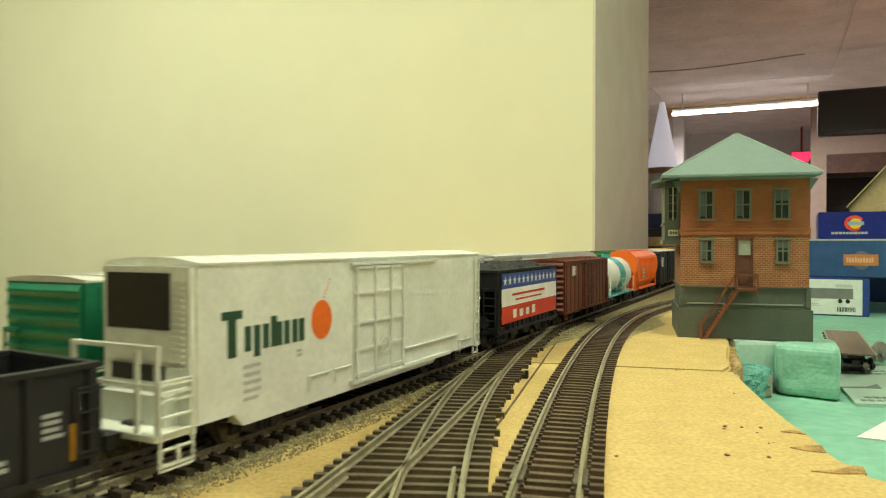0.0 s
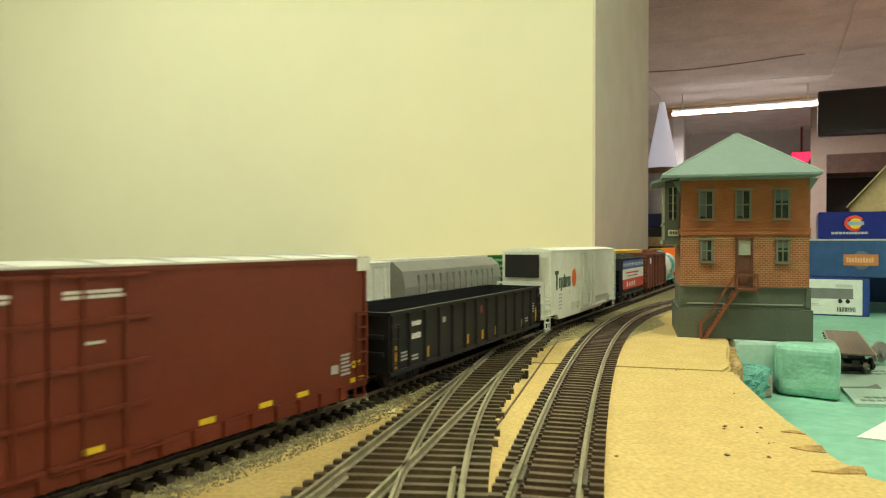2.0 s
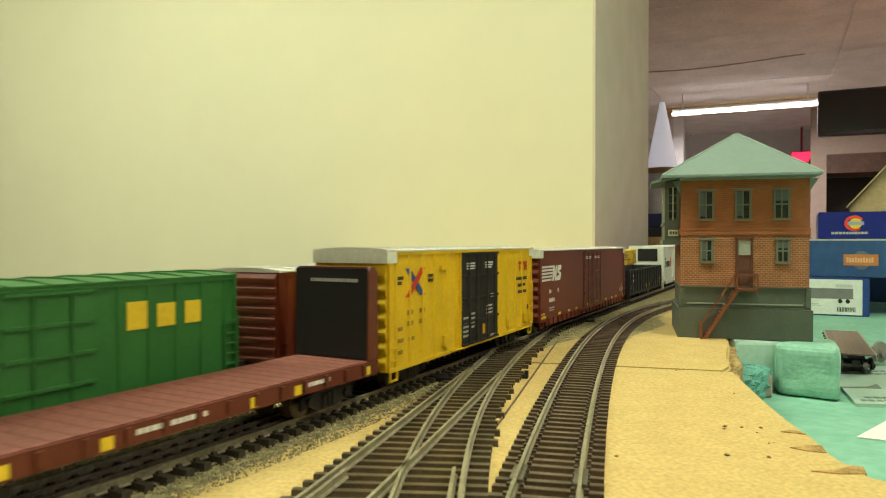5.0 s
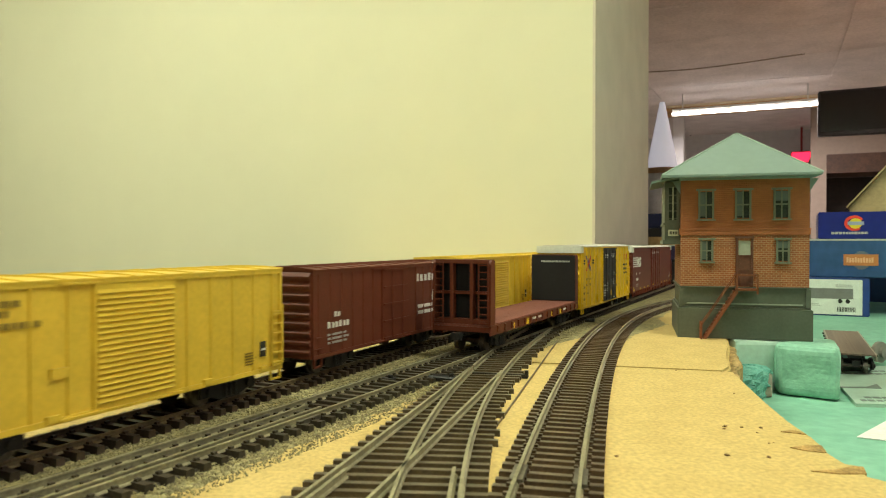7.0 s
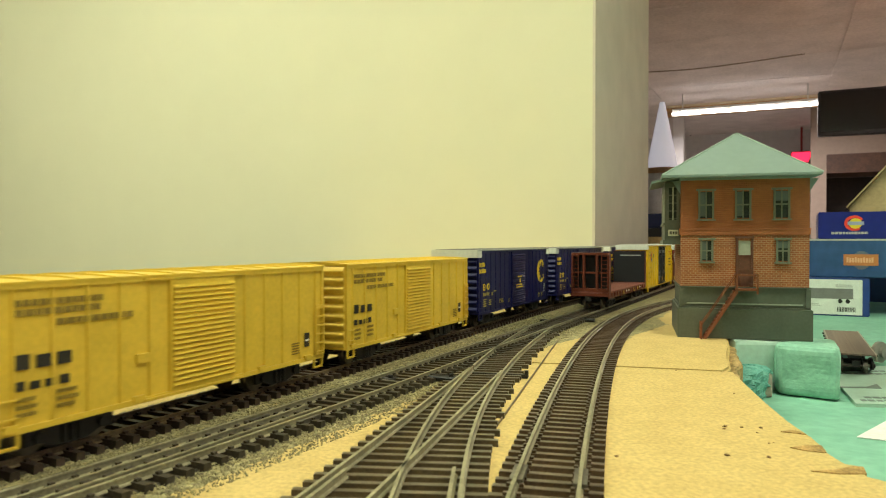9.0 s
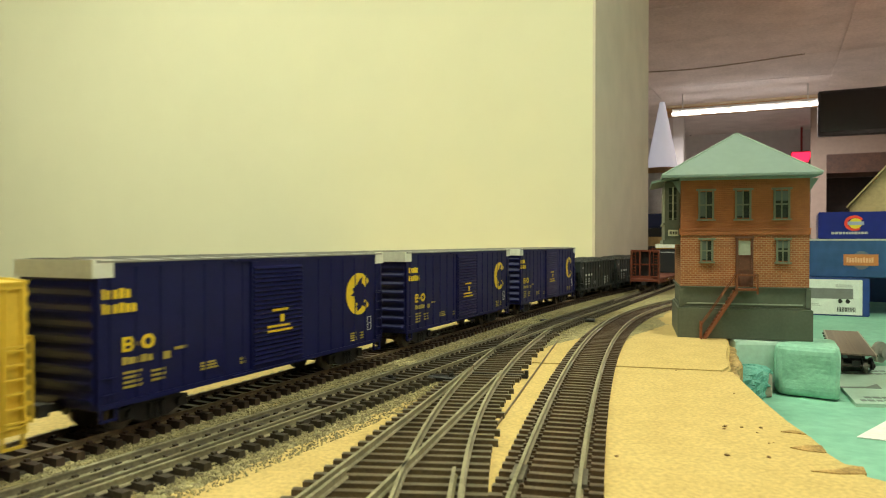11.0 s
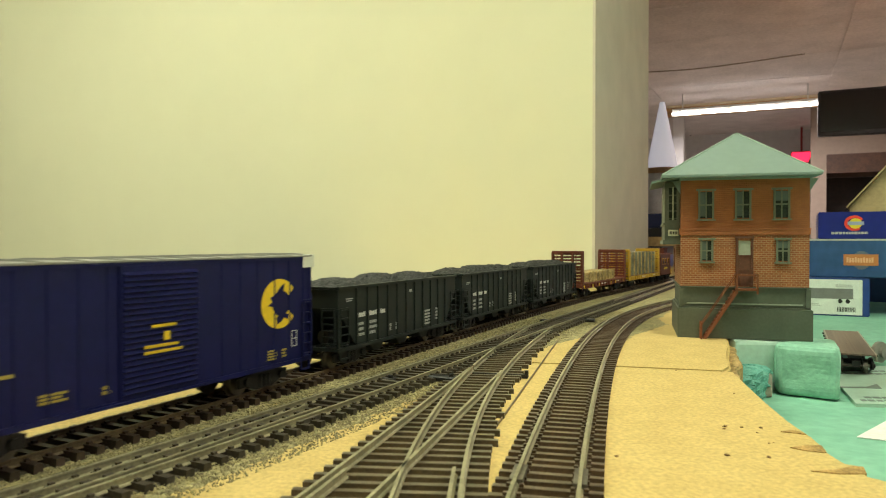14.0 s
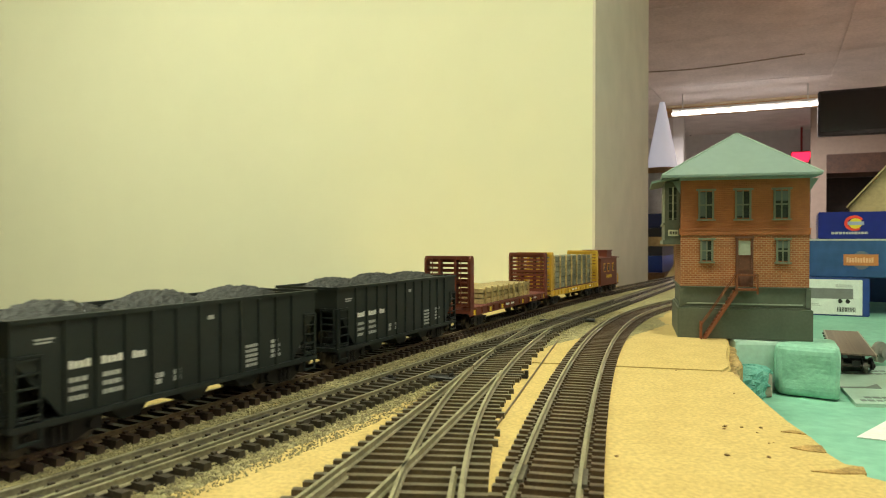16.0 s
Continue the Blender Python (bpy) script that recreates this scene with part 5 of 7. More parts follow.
def flag_hopper():
    """Coal hopper in red, white and blue."""
    L, H = 0.1120, 0.0455
    ob = hopper("coal hopper model painted with red, white and blue bands", L, P_DK, 31, deco=1, H=0.0440)
    w = 0.0350 / 2
    y = -w - 0.0004
    x0, x1 = -L / 2 + 0.004, L / 2 - 0.004
    for z0, z1, m, nm in ((0.0345, 0.0432, D_BLUE, "blue"), (0.0245, 0.0345, D_WHITE, "white"), (0.0148, 0.0245, D_RED, "red")):
        decal(ob, m, [(x0, x1, z0, z1)], y, nm + " painted band", "band")
    bm = bmesh.new()
    for i in range(13):
        cx, cz = x0 + 0.005 + (x1 - x0 - 0.010) * i / 12, 0.0388
        pts = [(cx + (0.0028 if k % 2 == 0 else 0.0011) * math.sin(k * math.pi / 5), cz + (0.0028 if k % 2 == 0 else 0.0011) * math.cos(k * math.pi / 5)) for k in range(10)]
        prism(bm, pts, y - 0.00030, y - 0.00014, "y")
    part("star_row", bm, D_WHITE, ob, "row of white stars", kind="stuff")
    decal(ob, D_WHITE, word(-0.034, 0.0170, 4, 0.005, 0.006, 0.9), y - 0.00015)
    decal(ob, D_RED, text_block(-0.035, 0.0300, 1, 0.07, 0.0013, 0.5, 4) + text_block(-0.030, 0.0270, 1, 0.055, 0.0010, 0.5, 5), y - 0.00015)
    return ob


def caboose():
    L, H, sill, w = 0.088, 0.0420, 0.0100, 0.0165
    ob = base("model_caboose", pose(0, 0, 0), "brown-red model caboose with a roof cupola", "model caboose", "train cars")
    h = L / 2
    b = h - 0.010
    part("body", bx(-b, b, -w, w, sill, H), P_RED2, ob)
    panelled_roof(ob, L - 0.004, w + 0.0006, H + 0.0006, 0.0015, 8, P_RED2, 0.0003)
    part("cupola", bx(-0.002, 0.018, -w + 0.002, w - 0.002, H + 0.001, H + 0.0085), P_RED2, ob)
    part("cupola_roof", bx(-0.0035, 0.0195, -w + 0.001, w - 0.001, H + 0.0086, H + 0.0098), P_RED2, ob)
    bm = bmesh.new()
    cyl(bm, (-0.016, 0.004, H + 0.005), "z", 0.0012, 0.009, 10)
    part("smoke_stack", bm, M_BLACK, ob)
    for q in (-0.022, -0.006, 0.014):
        part("window", bx(q, q + 0.007, -w - 0.0003, -w, 0.026, 0.036), D_AMB, ob, "yellow framed window")
        part("window_pane", bx(q + 0.001, q + 0.006, -w - 0.0005, -w - 0.0002, 0.027, 0.035), M_GLASS, ob)
    for e in (-1, 1):
        part("platform", bx(min(e * b, e * h), max(e * b, e * h), -w, w, sill - 0.001, sill + 0.0006), P_RED2, ob)
        bm = bmesh.new()
        for y in (-w + 0.001, -0.004, 0.004, w - 0.001):
            box(bm, e * (h - 0.001) - 0.0005, e * (h - 0.001) + 0.0005, y - 0.0005, y + 0.0005, sill, 0.0215)
        box(bm, e * (h - 0.001) - 0.0005, e * (h - 0.001) + 0.0005, -w + 0.0005, w - 0.0005, 0.0208, 0.0216)
        part("railing", bm, D_AMB, ob, "yellow end railing")
    decal(ob, D_YEL, word(-0.010, 0.0185, 5, 0.004, 0.003, 0.5), -w)
    underframe(ob, L, sill - 0.001, M_BLACK, h - 0.017, False)
    return ob


def build_trains():
    w = -0.0355 / 2
    # train that rolls away on the front track
    on(FRONT, reefer(), -0.0169, 0.1726)
    on(FRONT, gondola(), -0.2380, -0.0455)
    on(FRONT, autobox(), -0.5122, -0.2560)
    on(FRONT, yellow_box(), -0.7087, -0.5299)
    on(FRONT, bulkhead_flat("empty brown bulkhead flatcar with charcoal end panels and plank deck", 0.178, P_RED2, paint("dull_red_deck", (0.22, 0.075, 0.055), 0.7, var=0.2)), -0.8947, -0.7167)
    on(FRONT, flag_hopper(), 0.2035, 0.3154)
    ob = on(FRONT, boxcar("dark brown model boxcar with ribbed sides", 0.1310, 0.0470, 0.0088, P_RED2, ribs=12, doors=[(-0.012, 0.012)], roof_n=9), 0.3345, 0.4655)
    decal(ob, D_WHITE, [(-0.046, -0.036, 0.036, 0.043)], w + 0.0002)
    on(FRONT, tank_car(), 0.4785, 0.5885)
    on(FRONT, covered_hopper("orange model covered hopper car", 0.128, D_ORANGE, D_ORANGE, 0.0515), 0.6020, 0.7300)
    ob = on(FRONT, boxcar("dark grey model boxcar with a white panel", 0.146, 0.0500, 0.009, P_DK, P_SILV, ribs=12, doors=[(-0.012, 0.012)]), 0.7430, 0.8890)
    decal(ob, D_WHITE, [(-0.060, -0.046, 0.030, 0.042)], w + 0.0002)
    on(FRONT, boxcar("brown model boxcar with ribbed sides", 0.146, 0.0500, 0.009, P_RED2, ribs=12, doors=[(-0.012, 0.012)]), 0.9020, 1.0480)

    # train that comes nearer on the back track
    ob = on(BACK, boxcar("green model boxcar with a white square panel", 0.152, 0.0495, 0.009, P_GREEN, P_SILV, ribs=14, skip=(-0.02, 0.016), doors=[(-0.018, 0.014)], roof_n=12), 0.0180, 0.1700)
    decal(ob, D_WHITE, [(0.0375, 0.0555, 0.0300, 0.0410)], w + 0.0003, "white square panel", "panel")
    decal(ob, P_GREEN, [(0.0415, 0.0520, z, z + 0.0008) for z in (0.0375, 0.0345, 0.0315)], w + 0.00012, "green stripe")
    decal(ob, D_GREY, word(-0.060, 0.0400, 7, 0.0030, 0.0030, 0.5) + text_block(0.059, 0.043, 1, 0.008, 0.0014), w + 0.0003)
    ob = on(BACK, boxcar("white insulated model boxcar with a red flag emblem", 0.1500, 0.0497, 0.009, P_CREAMW, P_SILV, end_m=P_RED2, ribs=15, skip=(-0.012, 0.020), doors=[(-0.010, 0.018)], roof_n=14), 0.1900, 0.3400)
    shape(ob, D_RED, [(-0.0075, 0.0355), (0.0040, 0.0350), (0.0022, 0.0388), (0.0040, 0.0425), (-0.0075, 0.0430)], w - 0.0004, "red flag emblem")
    for i in range(7):
        q = 0.026 + i * 0.0054
        decal(ob, P_DK, [(q, q + 0.0033, 0.0325, 0.0375), (q, q + 0.0033, 0.0385, 0.0440)], w + 0.0003, "dark painted bar", "painted_bar")
    decal(ob, D_GREY, text_block(-0.048, 0.0395, 1, 0.028, 0.0022) + [(-0.036, -0.028, 0.0285, 0.0335)], w + 0.0003)
    ob = on(BACK, boxcar("white model boxcar with black lettering and blue arch emblem", 0.152, 0.0505, 0.009, P_CREAMW, P_SILV, end_m=P_GREY, ribs=14, skip=(-0.014, 0.021), doors=[(-0.012, 0.019)], door_kind="louvre", louvres=12, roof_n=12), 0.3623, 0.5143)
    decal(ob, D_BLACK, [(x0, x1, z0, z1) for x0, x1, z0, z1 in word(-0.0690, 0.0345, 5, 0.0060, 0.0036, 0.3) + word(-0.0420, 0.0345, 4, 0.0060, 0.0036, 0.3)], w + 0.0003)
    shape(ob, D_BLACK, [(0.0260, 0.0180), (0.0470, 0.0180), (0.0470, 0.0340), (0.0430, 0.0385), (0.0365, 0.0440), (0.0300, 0.0385), (0.0260, 0.0340)], w + 0.0003, "black arch emblem")
    shape(ob, D_BLUE, [(0.0305, 0.0180), (0.0425, 0.0180), (0.0425, 0.0325), (0.0365, 0.0380), (0.0305, 0.0325)], w + 0.0001, "blue arch emblem")
    on(BACK, covered_hopper("grey model covered hopper car", 0.158, P_GREY, P_SILV, 0.0505), 0.5333, 0.6913)
    ob = on(BACK, boxcar("leaf green model boxcar with yellow lettering", 0.150, 0.0490, 0.009, P_GREEN2, ribs=13, skip=(-0.016, 0.016), doors=[(-0.014, 0.014)], roof_n=12), 0.7126, 0.8626)
    decal(ob, D_YEL, word(0.026, 0.0330, 3, 0.0090, 0.0080, 0.5), w + 0.0003)
    ob = on(BACK, boxcar("boxcar-red model boxcar with yellow lettering and green emblem", 0.147, 0.0490, 0.0095, P_RED, P_SILV, ribs=13, skip=(-0.020, 0.012), doors=[(-0.018, 0.010)], roof_n=11), 0.8878, 1.0348)
    shape(ob, D_GREEN, [(0.0520, 0.0280), (0.0605, 0.0275), (0.0640, 0.0415), (0.0500, 0.0415)], w + 0.0003, "green shield emblem")
    decal(ob, D_WHITE, [(0.0555, 0.0610, 0.0338, 0.0362)], w + 0.0001)
    decal(ob, D_YEL, word(0.0170, 0.0330, 7, 0.0033, 0.0036, 0.2) + word(0.0310, 0.0280, 3, 0.0032, 0.0038, 0.2), w + 0.0003)
    decal(ob, D_GREY, text_block(0.0555, 0.0230, 6, 0.0050, 0.0009, 0.8, 3) + [(0.0620, 0.0665, 0.0130, 0.0235)], w + 0.0003)

    def insulated(s0, s1, seed):
        ob = on(BACK, boxcar("yellow insulated model boxcar with louvred door and black lettering", s1 - s0, 0.0503, 0.0093, P_YEL, P_YEL, rise=0.0004, ribs=13, skip=(-0.016, 0.018), doors=[(-0.0138, 0.0158)], door_kind="louvre", roof_n=12, rec=0.0007, rib_w=0.0011), s0, s1)
        y = w + 0.0003
        decal(ob, D_BLACK, word(-0.0685, 0.0262, 3, 0.0042, 0.0044, 0.45) + word(-0.0685, 0.0205, 4, 0.0026, 0.0030, 0.5), y)
        dim = paint("olive_lettering", (0.26, 0.18, 0.03), 0.5)
        decal(ob, dim, text_block(-0.0685, 0.0435, 2, 0.0330, 0.0018, 0.5, seed) + text_block(-0.0560, 0.0375, 1, 0.0300, 0.0018, 0.5, seed + 1) + text_block(-0.0680, 0.0175, 3, 0.0070, 0.0011, 0.9, seed + 2) + text_block(-0.056, 0.0180, 3, 0.0070, 0.0011, 0.9, seed + 3) + text_block(0.0520, 0.0175, 5, 0.0060, 0.0006, 0.8, seed + 4), y)
        decal(ob, D_BLACK, [(0.0605, 0.0640, 0.0155, 0.0215)], y)
        decal(ob, D_WHITE, [(0.0610, 0.0635, 0.0180, 0.0188)], y - 0.0002)
        for q in (-0.072, -0.030, 0.030, 0.060):
            part("jacking_pad", bx(q, q + 0.004, w - 0.0008, w + 0.0005, 0.0098, 0.0118), P_YEL, ob)
        part("card_board", bx(-0.0285, -0.0235, w - 0.0004, w + 0.0006, 0.0220, 0.0250), P_YEL, ob)
        return ob

    insulated(1.0530, 1.2006, 1)
    ob = on(BACK, boxcar("boxcar-red ribbed model boxcar with white emblem", 0.1455, 0.0487, 0.0090, P_RED2, ribs=15, skip=(-0.0115, 0.0190), doors=[(-0.0100, 0.0175)], roof_n=12), 1.2224, 1.3679)
    y = w + 0.0003
    decal(ob, D_WHITE, word(0.0290, 0.0385, 7, 0.0044, 0.0034, 0.55), y, "white lettering as bars")
    decal(ob, D_WHITE, [(0.0315, 0.0555, 0.0195, 0.0215), (0.0315, 0.0510, 0.0230, 0.0250), (0.0540, 0.0562, 0.0195, 0.0290)], y, "white emblem bars")
    shape(ob, D_WHITE, ring_pts(0.0570, 0.0285, 0.0068, 0.0068, 0.62, -0.3, 3.5), y - 0.0001, "white emblem arc")
    decal(ob, D_WHITE, word(-0.0555, 0.0265, 2, 0.0024, 0.0022, 0.3) + word(-0.0610, 0.0215, 6, 0.0030, 0.0022, 0.45), y)
    decal(ob, D_GREY, text_block(-0.0610, 0.0180, 3, 0.0180, 0.0010, 0.9, 5) + text_block(0.0600, 0.0240, 6, 0.0060, 0.0009, 0.7, 6) + [(0.0660, 0.0690, 0.0180, 0.0270)], y)
    decal(ob, D_YEL, [(-0.009, -0.004, 0.0190, 0.0200)], w - 0.0007)
    insulated(1.3916, 1.5404, 11)
    insulated(1.5598, 1.7106, 21)

    def tall_blue(s0, s1, seed):
        ob = on(BACK, boxcar("tall dark blue model boxcar with a yellow ring emblem", s1 - s0, 0.0553, 0.0100, P_BLUE, P_GREY, ribs=17, skip=(-0.017, 0.019), doors=[(-0.0150, 0.0160)], door_kind="louvre", louvres=22, cap=P_CREAMW, rise=0.0003, roof_n=12, rec=0.0004, rib_w=0.0013), s0, s1)
        y = w + 0.0002
        e = (s1 - s0) / 2 - 0.087          # how far the ends lie from those of the longest one
        shape(ob, D_YEL, ring_pts(0.0655 + e, 0.0357, 0.0112, 0.0102, 0.52, 0.62, 2 * math.pi - 0.62, 30, 0.0012), y, "yellow ring emblem")
        c = 0.0655 + e
        shape(ob, P_BLUE, [(c - 0.0030, 0.0345), (c - 0.0075, 0.0352), (c - 0.0048, 0.0367), (c - 0.0058, 0.0385), (c - 0.0030, 0.0395), (c + 0.0010, 0.0430), (c + 0.0032, 0.0440), (c + 0.0022, 0.0405)], y - 0.0002, "dark blue notch in the emblem")
        shape(ob, P_BLUE, [(c + 0.0005, 0.0318), (c - 0.0022, 0.0300), (c - 0.0016, 0.0272), (c + 0.0012, 0.0285), (c + 0.0030, 0.0300), (c + 0.0052, 0.0288), (c + 0.0060, 0.0310)], y - 0.0002, "dark blue notch in the emblem")
        decal(ob, D_YEL, word(-0.0840, 0.0435, 5, 0.0032, 0.0018, 0.3) + word(-0.0840, 0.0390, 6, 0.0032, 0.0018, 0.3), y, "yellow lettering as bars")
        decal(ob, D_YEL, [(-0.0760, -0.0747, 0.0265, 0.0312), (-0.0747, -0.0722, 0.0265, 0.0274), (-0.0747, -0.0722, 0.0284, 0.0293), (-0.0747, -0.0724, 0.0303, 0.0312), (-0.0726, -0.0716, 0.0272, 0.0286), (-0.0727, -0.0717, 0.0291, 0.0305), (-0.0706, -0.0694, 0.0280, 0.0292)], y)
        shape(ob, D_YEL, ring_pts(-0.0658, 0.0289, 0.0028, 0.0024, 0.48, 0.01, 6.27, 20), y, "yellow ring letter")
        dim = paint("dim_yellow_lettering", (0.42, 0.34, 0.07), 0.5)
        decal(ob, dim, word(-0.0760, 0.0225, 5, 0.0024, 0.0020, 0.25) + text_block(-0.0755, 0.0195, 4, 0.0075, 0.0008, 0.9, seed) + text_block(-0.0645, 0.0185, 3, 0.0070, 0.0008, 0.9, seed + 1) + [(-0.0600, -0.0565, 0.0220, 0.0245)] + text_block(-0.0545, 0.0245, 1, 0.006, 0.0010) + text_block(-0.0425, 0.0175, 3, 0.0090, 0.0007, 0.5, seed + 2) + text_block(-0.022, 0.0160, 2, 0.003, 0.0010) + text_block(0.0580 + e, 0.0165, 4, 0.0060, 0.0007, 0.6, seed + 3) + text_block(0.0670 + e, 0.0160, 3, 0.0030, 0.0008, 0.6, seed + 4), y)
        decal(ob, D_YEL, text_block(-0.0045, 0.0330, 1, 0.0130, 0.0010, 0.5, 9) + [(0.0005, 0.0030, 0.0285, 0.0315)] + text_block(-0.0075, 0.0265, 2, 0.0170, 0.0010, 0.9, 11), w - 0.0013)
        bm = bmesh.new()
        for r in ((0.0735 + e, 0.0770 + e, 0.0170, 0.0173), (0.0735 + e, 0.0770 + e, 0.0202, 0.0205), (0.0735 + e, 0.0770 + e, 0.0234, 0.0237), (0.0735 + e, 0.0738 + e, 0.0170, 0.0237), (0.0767 + e, 0.0770 + e, 0.0170, 0.0237)):
            sbox(bm, r[0], r[1], y, -0.00014, r[2], r[3])
        part("stencil_frame", bm, D_WHITE, ob, "white stencil frame")
        return ob

    tall_blue(1.7318, 1.9018, 1)
    tall_blue(1.9308, 2.1048, 7)
    tall_blue(2.1348, 2.3022, 13)
    on(BACK, hopper("black-green open hopper model car heaped with coal", 0.1395, P_DGREEN, 3), 2.32410, 2.46360)
    on(BACK, hopper("black-green open hopper model car heaped with coal", 0.1395, P_DGREEN, 8), 2.47450, 2.61400)
    on(BACK, hopper("black-green open hopper model car heaped with coal", 0.1395, P_DGREEN, 12), 2.63060, 2.77010)
    ob = on(BACK, bulkhead_flat("brown slatted bulkhead flatcar loaded with lumber", 0.184, P_RED2, paint("dull_red_deck", (0.22, 0.075, 0.055), 0.7), True, False), 2.7958, 2.9798)
    lumber_pack(ob, -0.060, 0.050, -0.0140, 0.0140, 0.0163, 0.0270, 1, 3, M_LUMBER)
    for i in range(9):
        part("lumber_stake", bx(-0.056 + i * 0.0125, -0.0545 + i * 0.0125, -0.0152, -0.0141, 0.0163, 0.0285), M_LUMBER, ob)
    # yellow car with racks of boards
    ob = on(BACK, bulkhead_flat("yellow bulkhead flatcar stacked high with grey boards", 0.172, paint("ochre_paint", (0.55, 0.33, 0.03), 0.5), P_RED2, True, False), 2.9934, 3.1654)
    lumber_pack(ob, -0.070, 0.070, -0.0135, 0.0135, 0.0163, 0.0470, 2, 6, M_LUMG)
    for i in range(8):
        part("stake", bx(-0.068 + i * 0.019, -0.066 + i * 0.019, -0.0150, -0.0136, 0.0163, 0.0480), M_LUMBER, ob)
    on(BACK, caboose(), 3.1667, 3.2547)


build_trains()


# ---- signal tower ----
def window_unit(parent, cx, z0, w, h, y, sash_open=True):
    """A framed sash window on the front face at y (outwards is -y)."""
    ob = part("window", bx(cx - w / 2 + 0.0008, cx + w / 2 - 0.0008, y - 0.0002, y + 0.0006, z0 + 0.0008, z0 + h - 0.0008), M_GLASS, parent, "dark glazed window")
    f = paint("window_green_trim", (0.165, 0.180, 0.125), 0.5)
    for x0, x1 in ((cx - w / 2, cx - w / 2 + 0.0013), (cx + w / 2 - 0.0013, cx + w / 2)):
        part("jamb", bx(x0, x1, y - 0.0010, y + 0.0002, z0, z0 + h), f, ob)
    part("sill", bx(cx - w / 2 - 0.0009, cx + w / 2 + 0.0009, y - 0.0018, y + 0.0002, z0 - 0.0010, z0), f, ob)
    part("lintel", bx(cx - w / 2 - 0.0012, cx + w / 2 + 0.0012, y - 0.0014, y + 0.0002, z0 + h, z0 + h + 0.0013), f, ob)
    part("muntin", bx(cx - 0.0004, cx + 0.0004, y - 0.0007, y - 0.0001, z0 + 0.0002, z0 + h - 0.0002), f, ob)
    part("meeting_rail", bx(cx - w / 2 + 0.0013, cx + w / 2 - 0.0013, y - 0.0008, y - 0.00015, z0 + h * 0.5 - 0.0005, z0 + h * 0.5 + 0.0005), f, ob)
    blind = paint("pale_blind", (0.10, 0.13, 0.115), 0.6)
    part("blind", bx(cx - w / 2 + 0.0013, cx + (w / 2 - 0.0013 if sash_open else 0), y - 0.0004, y - 0.00025, z0 + h * (0.62 if sash_open else 0.1), z0 + h - 0.0010), blind, ob)
    return ob


def tower():
    W, D = 0.0850, 0.0780
    ob = base("signal_tower", pose(0.1620, 0.4872, BOARD, 0, 0, -15.2), "brick model railway signal tower with pale green hip roof", "model building")
    G = M_GREENT
    z0 = 0.0
    part("lower_plinth", bx(0, W, 0, D, 0, 0.0203), G, ob, "grey-green concrete plinth")
    part("plinth_ledge", bx(0.0012, W - 0.0012, 0.0012, D - 0.0012, 0.0204, 0.0216), G, ob)
    part("upper_plinth", bx(0.0022, W - 0.0022, 0.0022, D - 0.0022, 0.0217, 0.0345), G, ob)
    for x0, x1 in ((0.0012, 0.0042), (W - 0.0042, W - 0.0012)):
        part("plinth_pier", bx(x0, x1, 0.0008, 0.0060, 0.0217, 0.0340), G, ob)
    part("plinth_cap", bx(0.0008, W - 0.0008, 0.0006, D - 0.0008, 0.0345, 0.0353), G, ob)
    part("plinth_moulding", bx(0.0060, W - 0.0060, 0.0014, 0.0030, 0.0232, 0.0241), paint("pale_green_edge", (0.30, 0.34, 0.27), 0.5), ob)
    x0, x1, y = 0.0020, W - 0.0020, 0.0022
    part("lower_wall", bx(x0, x1, y, D - 0.002, 0.0354, 0.0705), M_BRICKLOW, ob, "orange-red brick wall with pale joints")
    part("belt_course", bx(x0 - 0.0006, x1 + 0.0006, y - 0.0007, D - 0.0014, 0.0706, 0.0738), M_BRICKUP, ob)
    part("belt_course", bx(x0 - 0.0009, x1 + 0.0009, y - 0.0010, D - 0.0011, 0.0739, 0.0750), M_BRICKUP, ob)
    part("upper_wall", bx(x0, x1, y, D - 0.002, 0.0751, 0.1112), M_BRICKUP, ob, "brown-red fine brick wall")
    # hip roof with overhang
    e0, e1, f0, f1, ze = -0.0110, W + 0.0035, -0.0090, D + 0.010, 0.1095
    cx, r0, r1, zt = W / 2 - 0.0005, D / 2 - 0.004, D / 2 + 0.004, 0.1440
    bm = bmesh.new()
    t = 0.0016
    lo = [bm.verts.new(p) for p in ((e0, f0, ze), (e1, f0, ze), (e1, f1, ze), (e0, f1, ze))]
    up = [bm.verts.new(p) for p in ((e0, f0, ze + t), (e1, f0, ze + t), (e1, f1, ze + t), (e0, f1, ze + t))]
    a, b = bm.verts.new((cx, r0, zt)), bm.verts.new((cx, r1, zt))
    bm.faces.new(lo[::-1])
    for i in range(4):
        bm.faces.new((lo[i], lo[(i + 1) % 4], up[(i + 1) % 4], up[i]))
    bm.faces.new((up[0], up[1], a))
    bm.faces.new((up[1], up[2], b, a))
    bm.faces.new((up[2], up[3], b))
    bm.faces.new((up[3], up[0], a, b))
    roof = part("roof", bm, M_ROOF, ob, "pale green hip roof")
    rid = paint("roof_hip_edge", (0.30, 0.40, 0.33), 0.5)
    for p, q in (((e0, f0, ze + t), (cx, r0, zt)), ((e1, f0, ze + t), (cx, r0, zt)), ((e0, f1, ze + t), (cx, r1, zt)), ((e1, f1, ze + t), (cx, r1, zt))):
        p, q = Vector(p), Vector(q)
        bm = bmesh.new()
        cyl(bm, (0, 0, 0), "z", 0.0007, (q - p).length, 8)
        part("hip_ridge", bm, rid, roof, m=Matrix.Translation((p + q) / 2) @ (q - p).to_track_quat("Z", "Y").to_matrix().to_4x4())
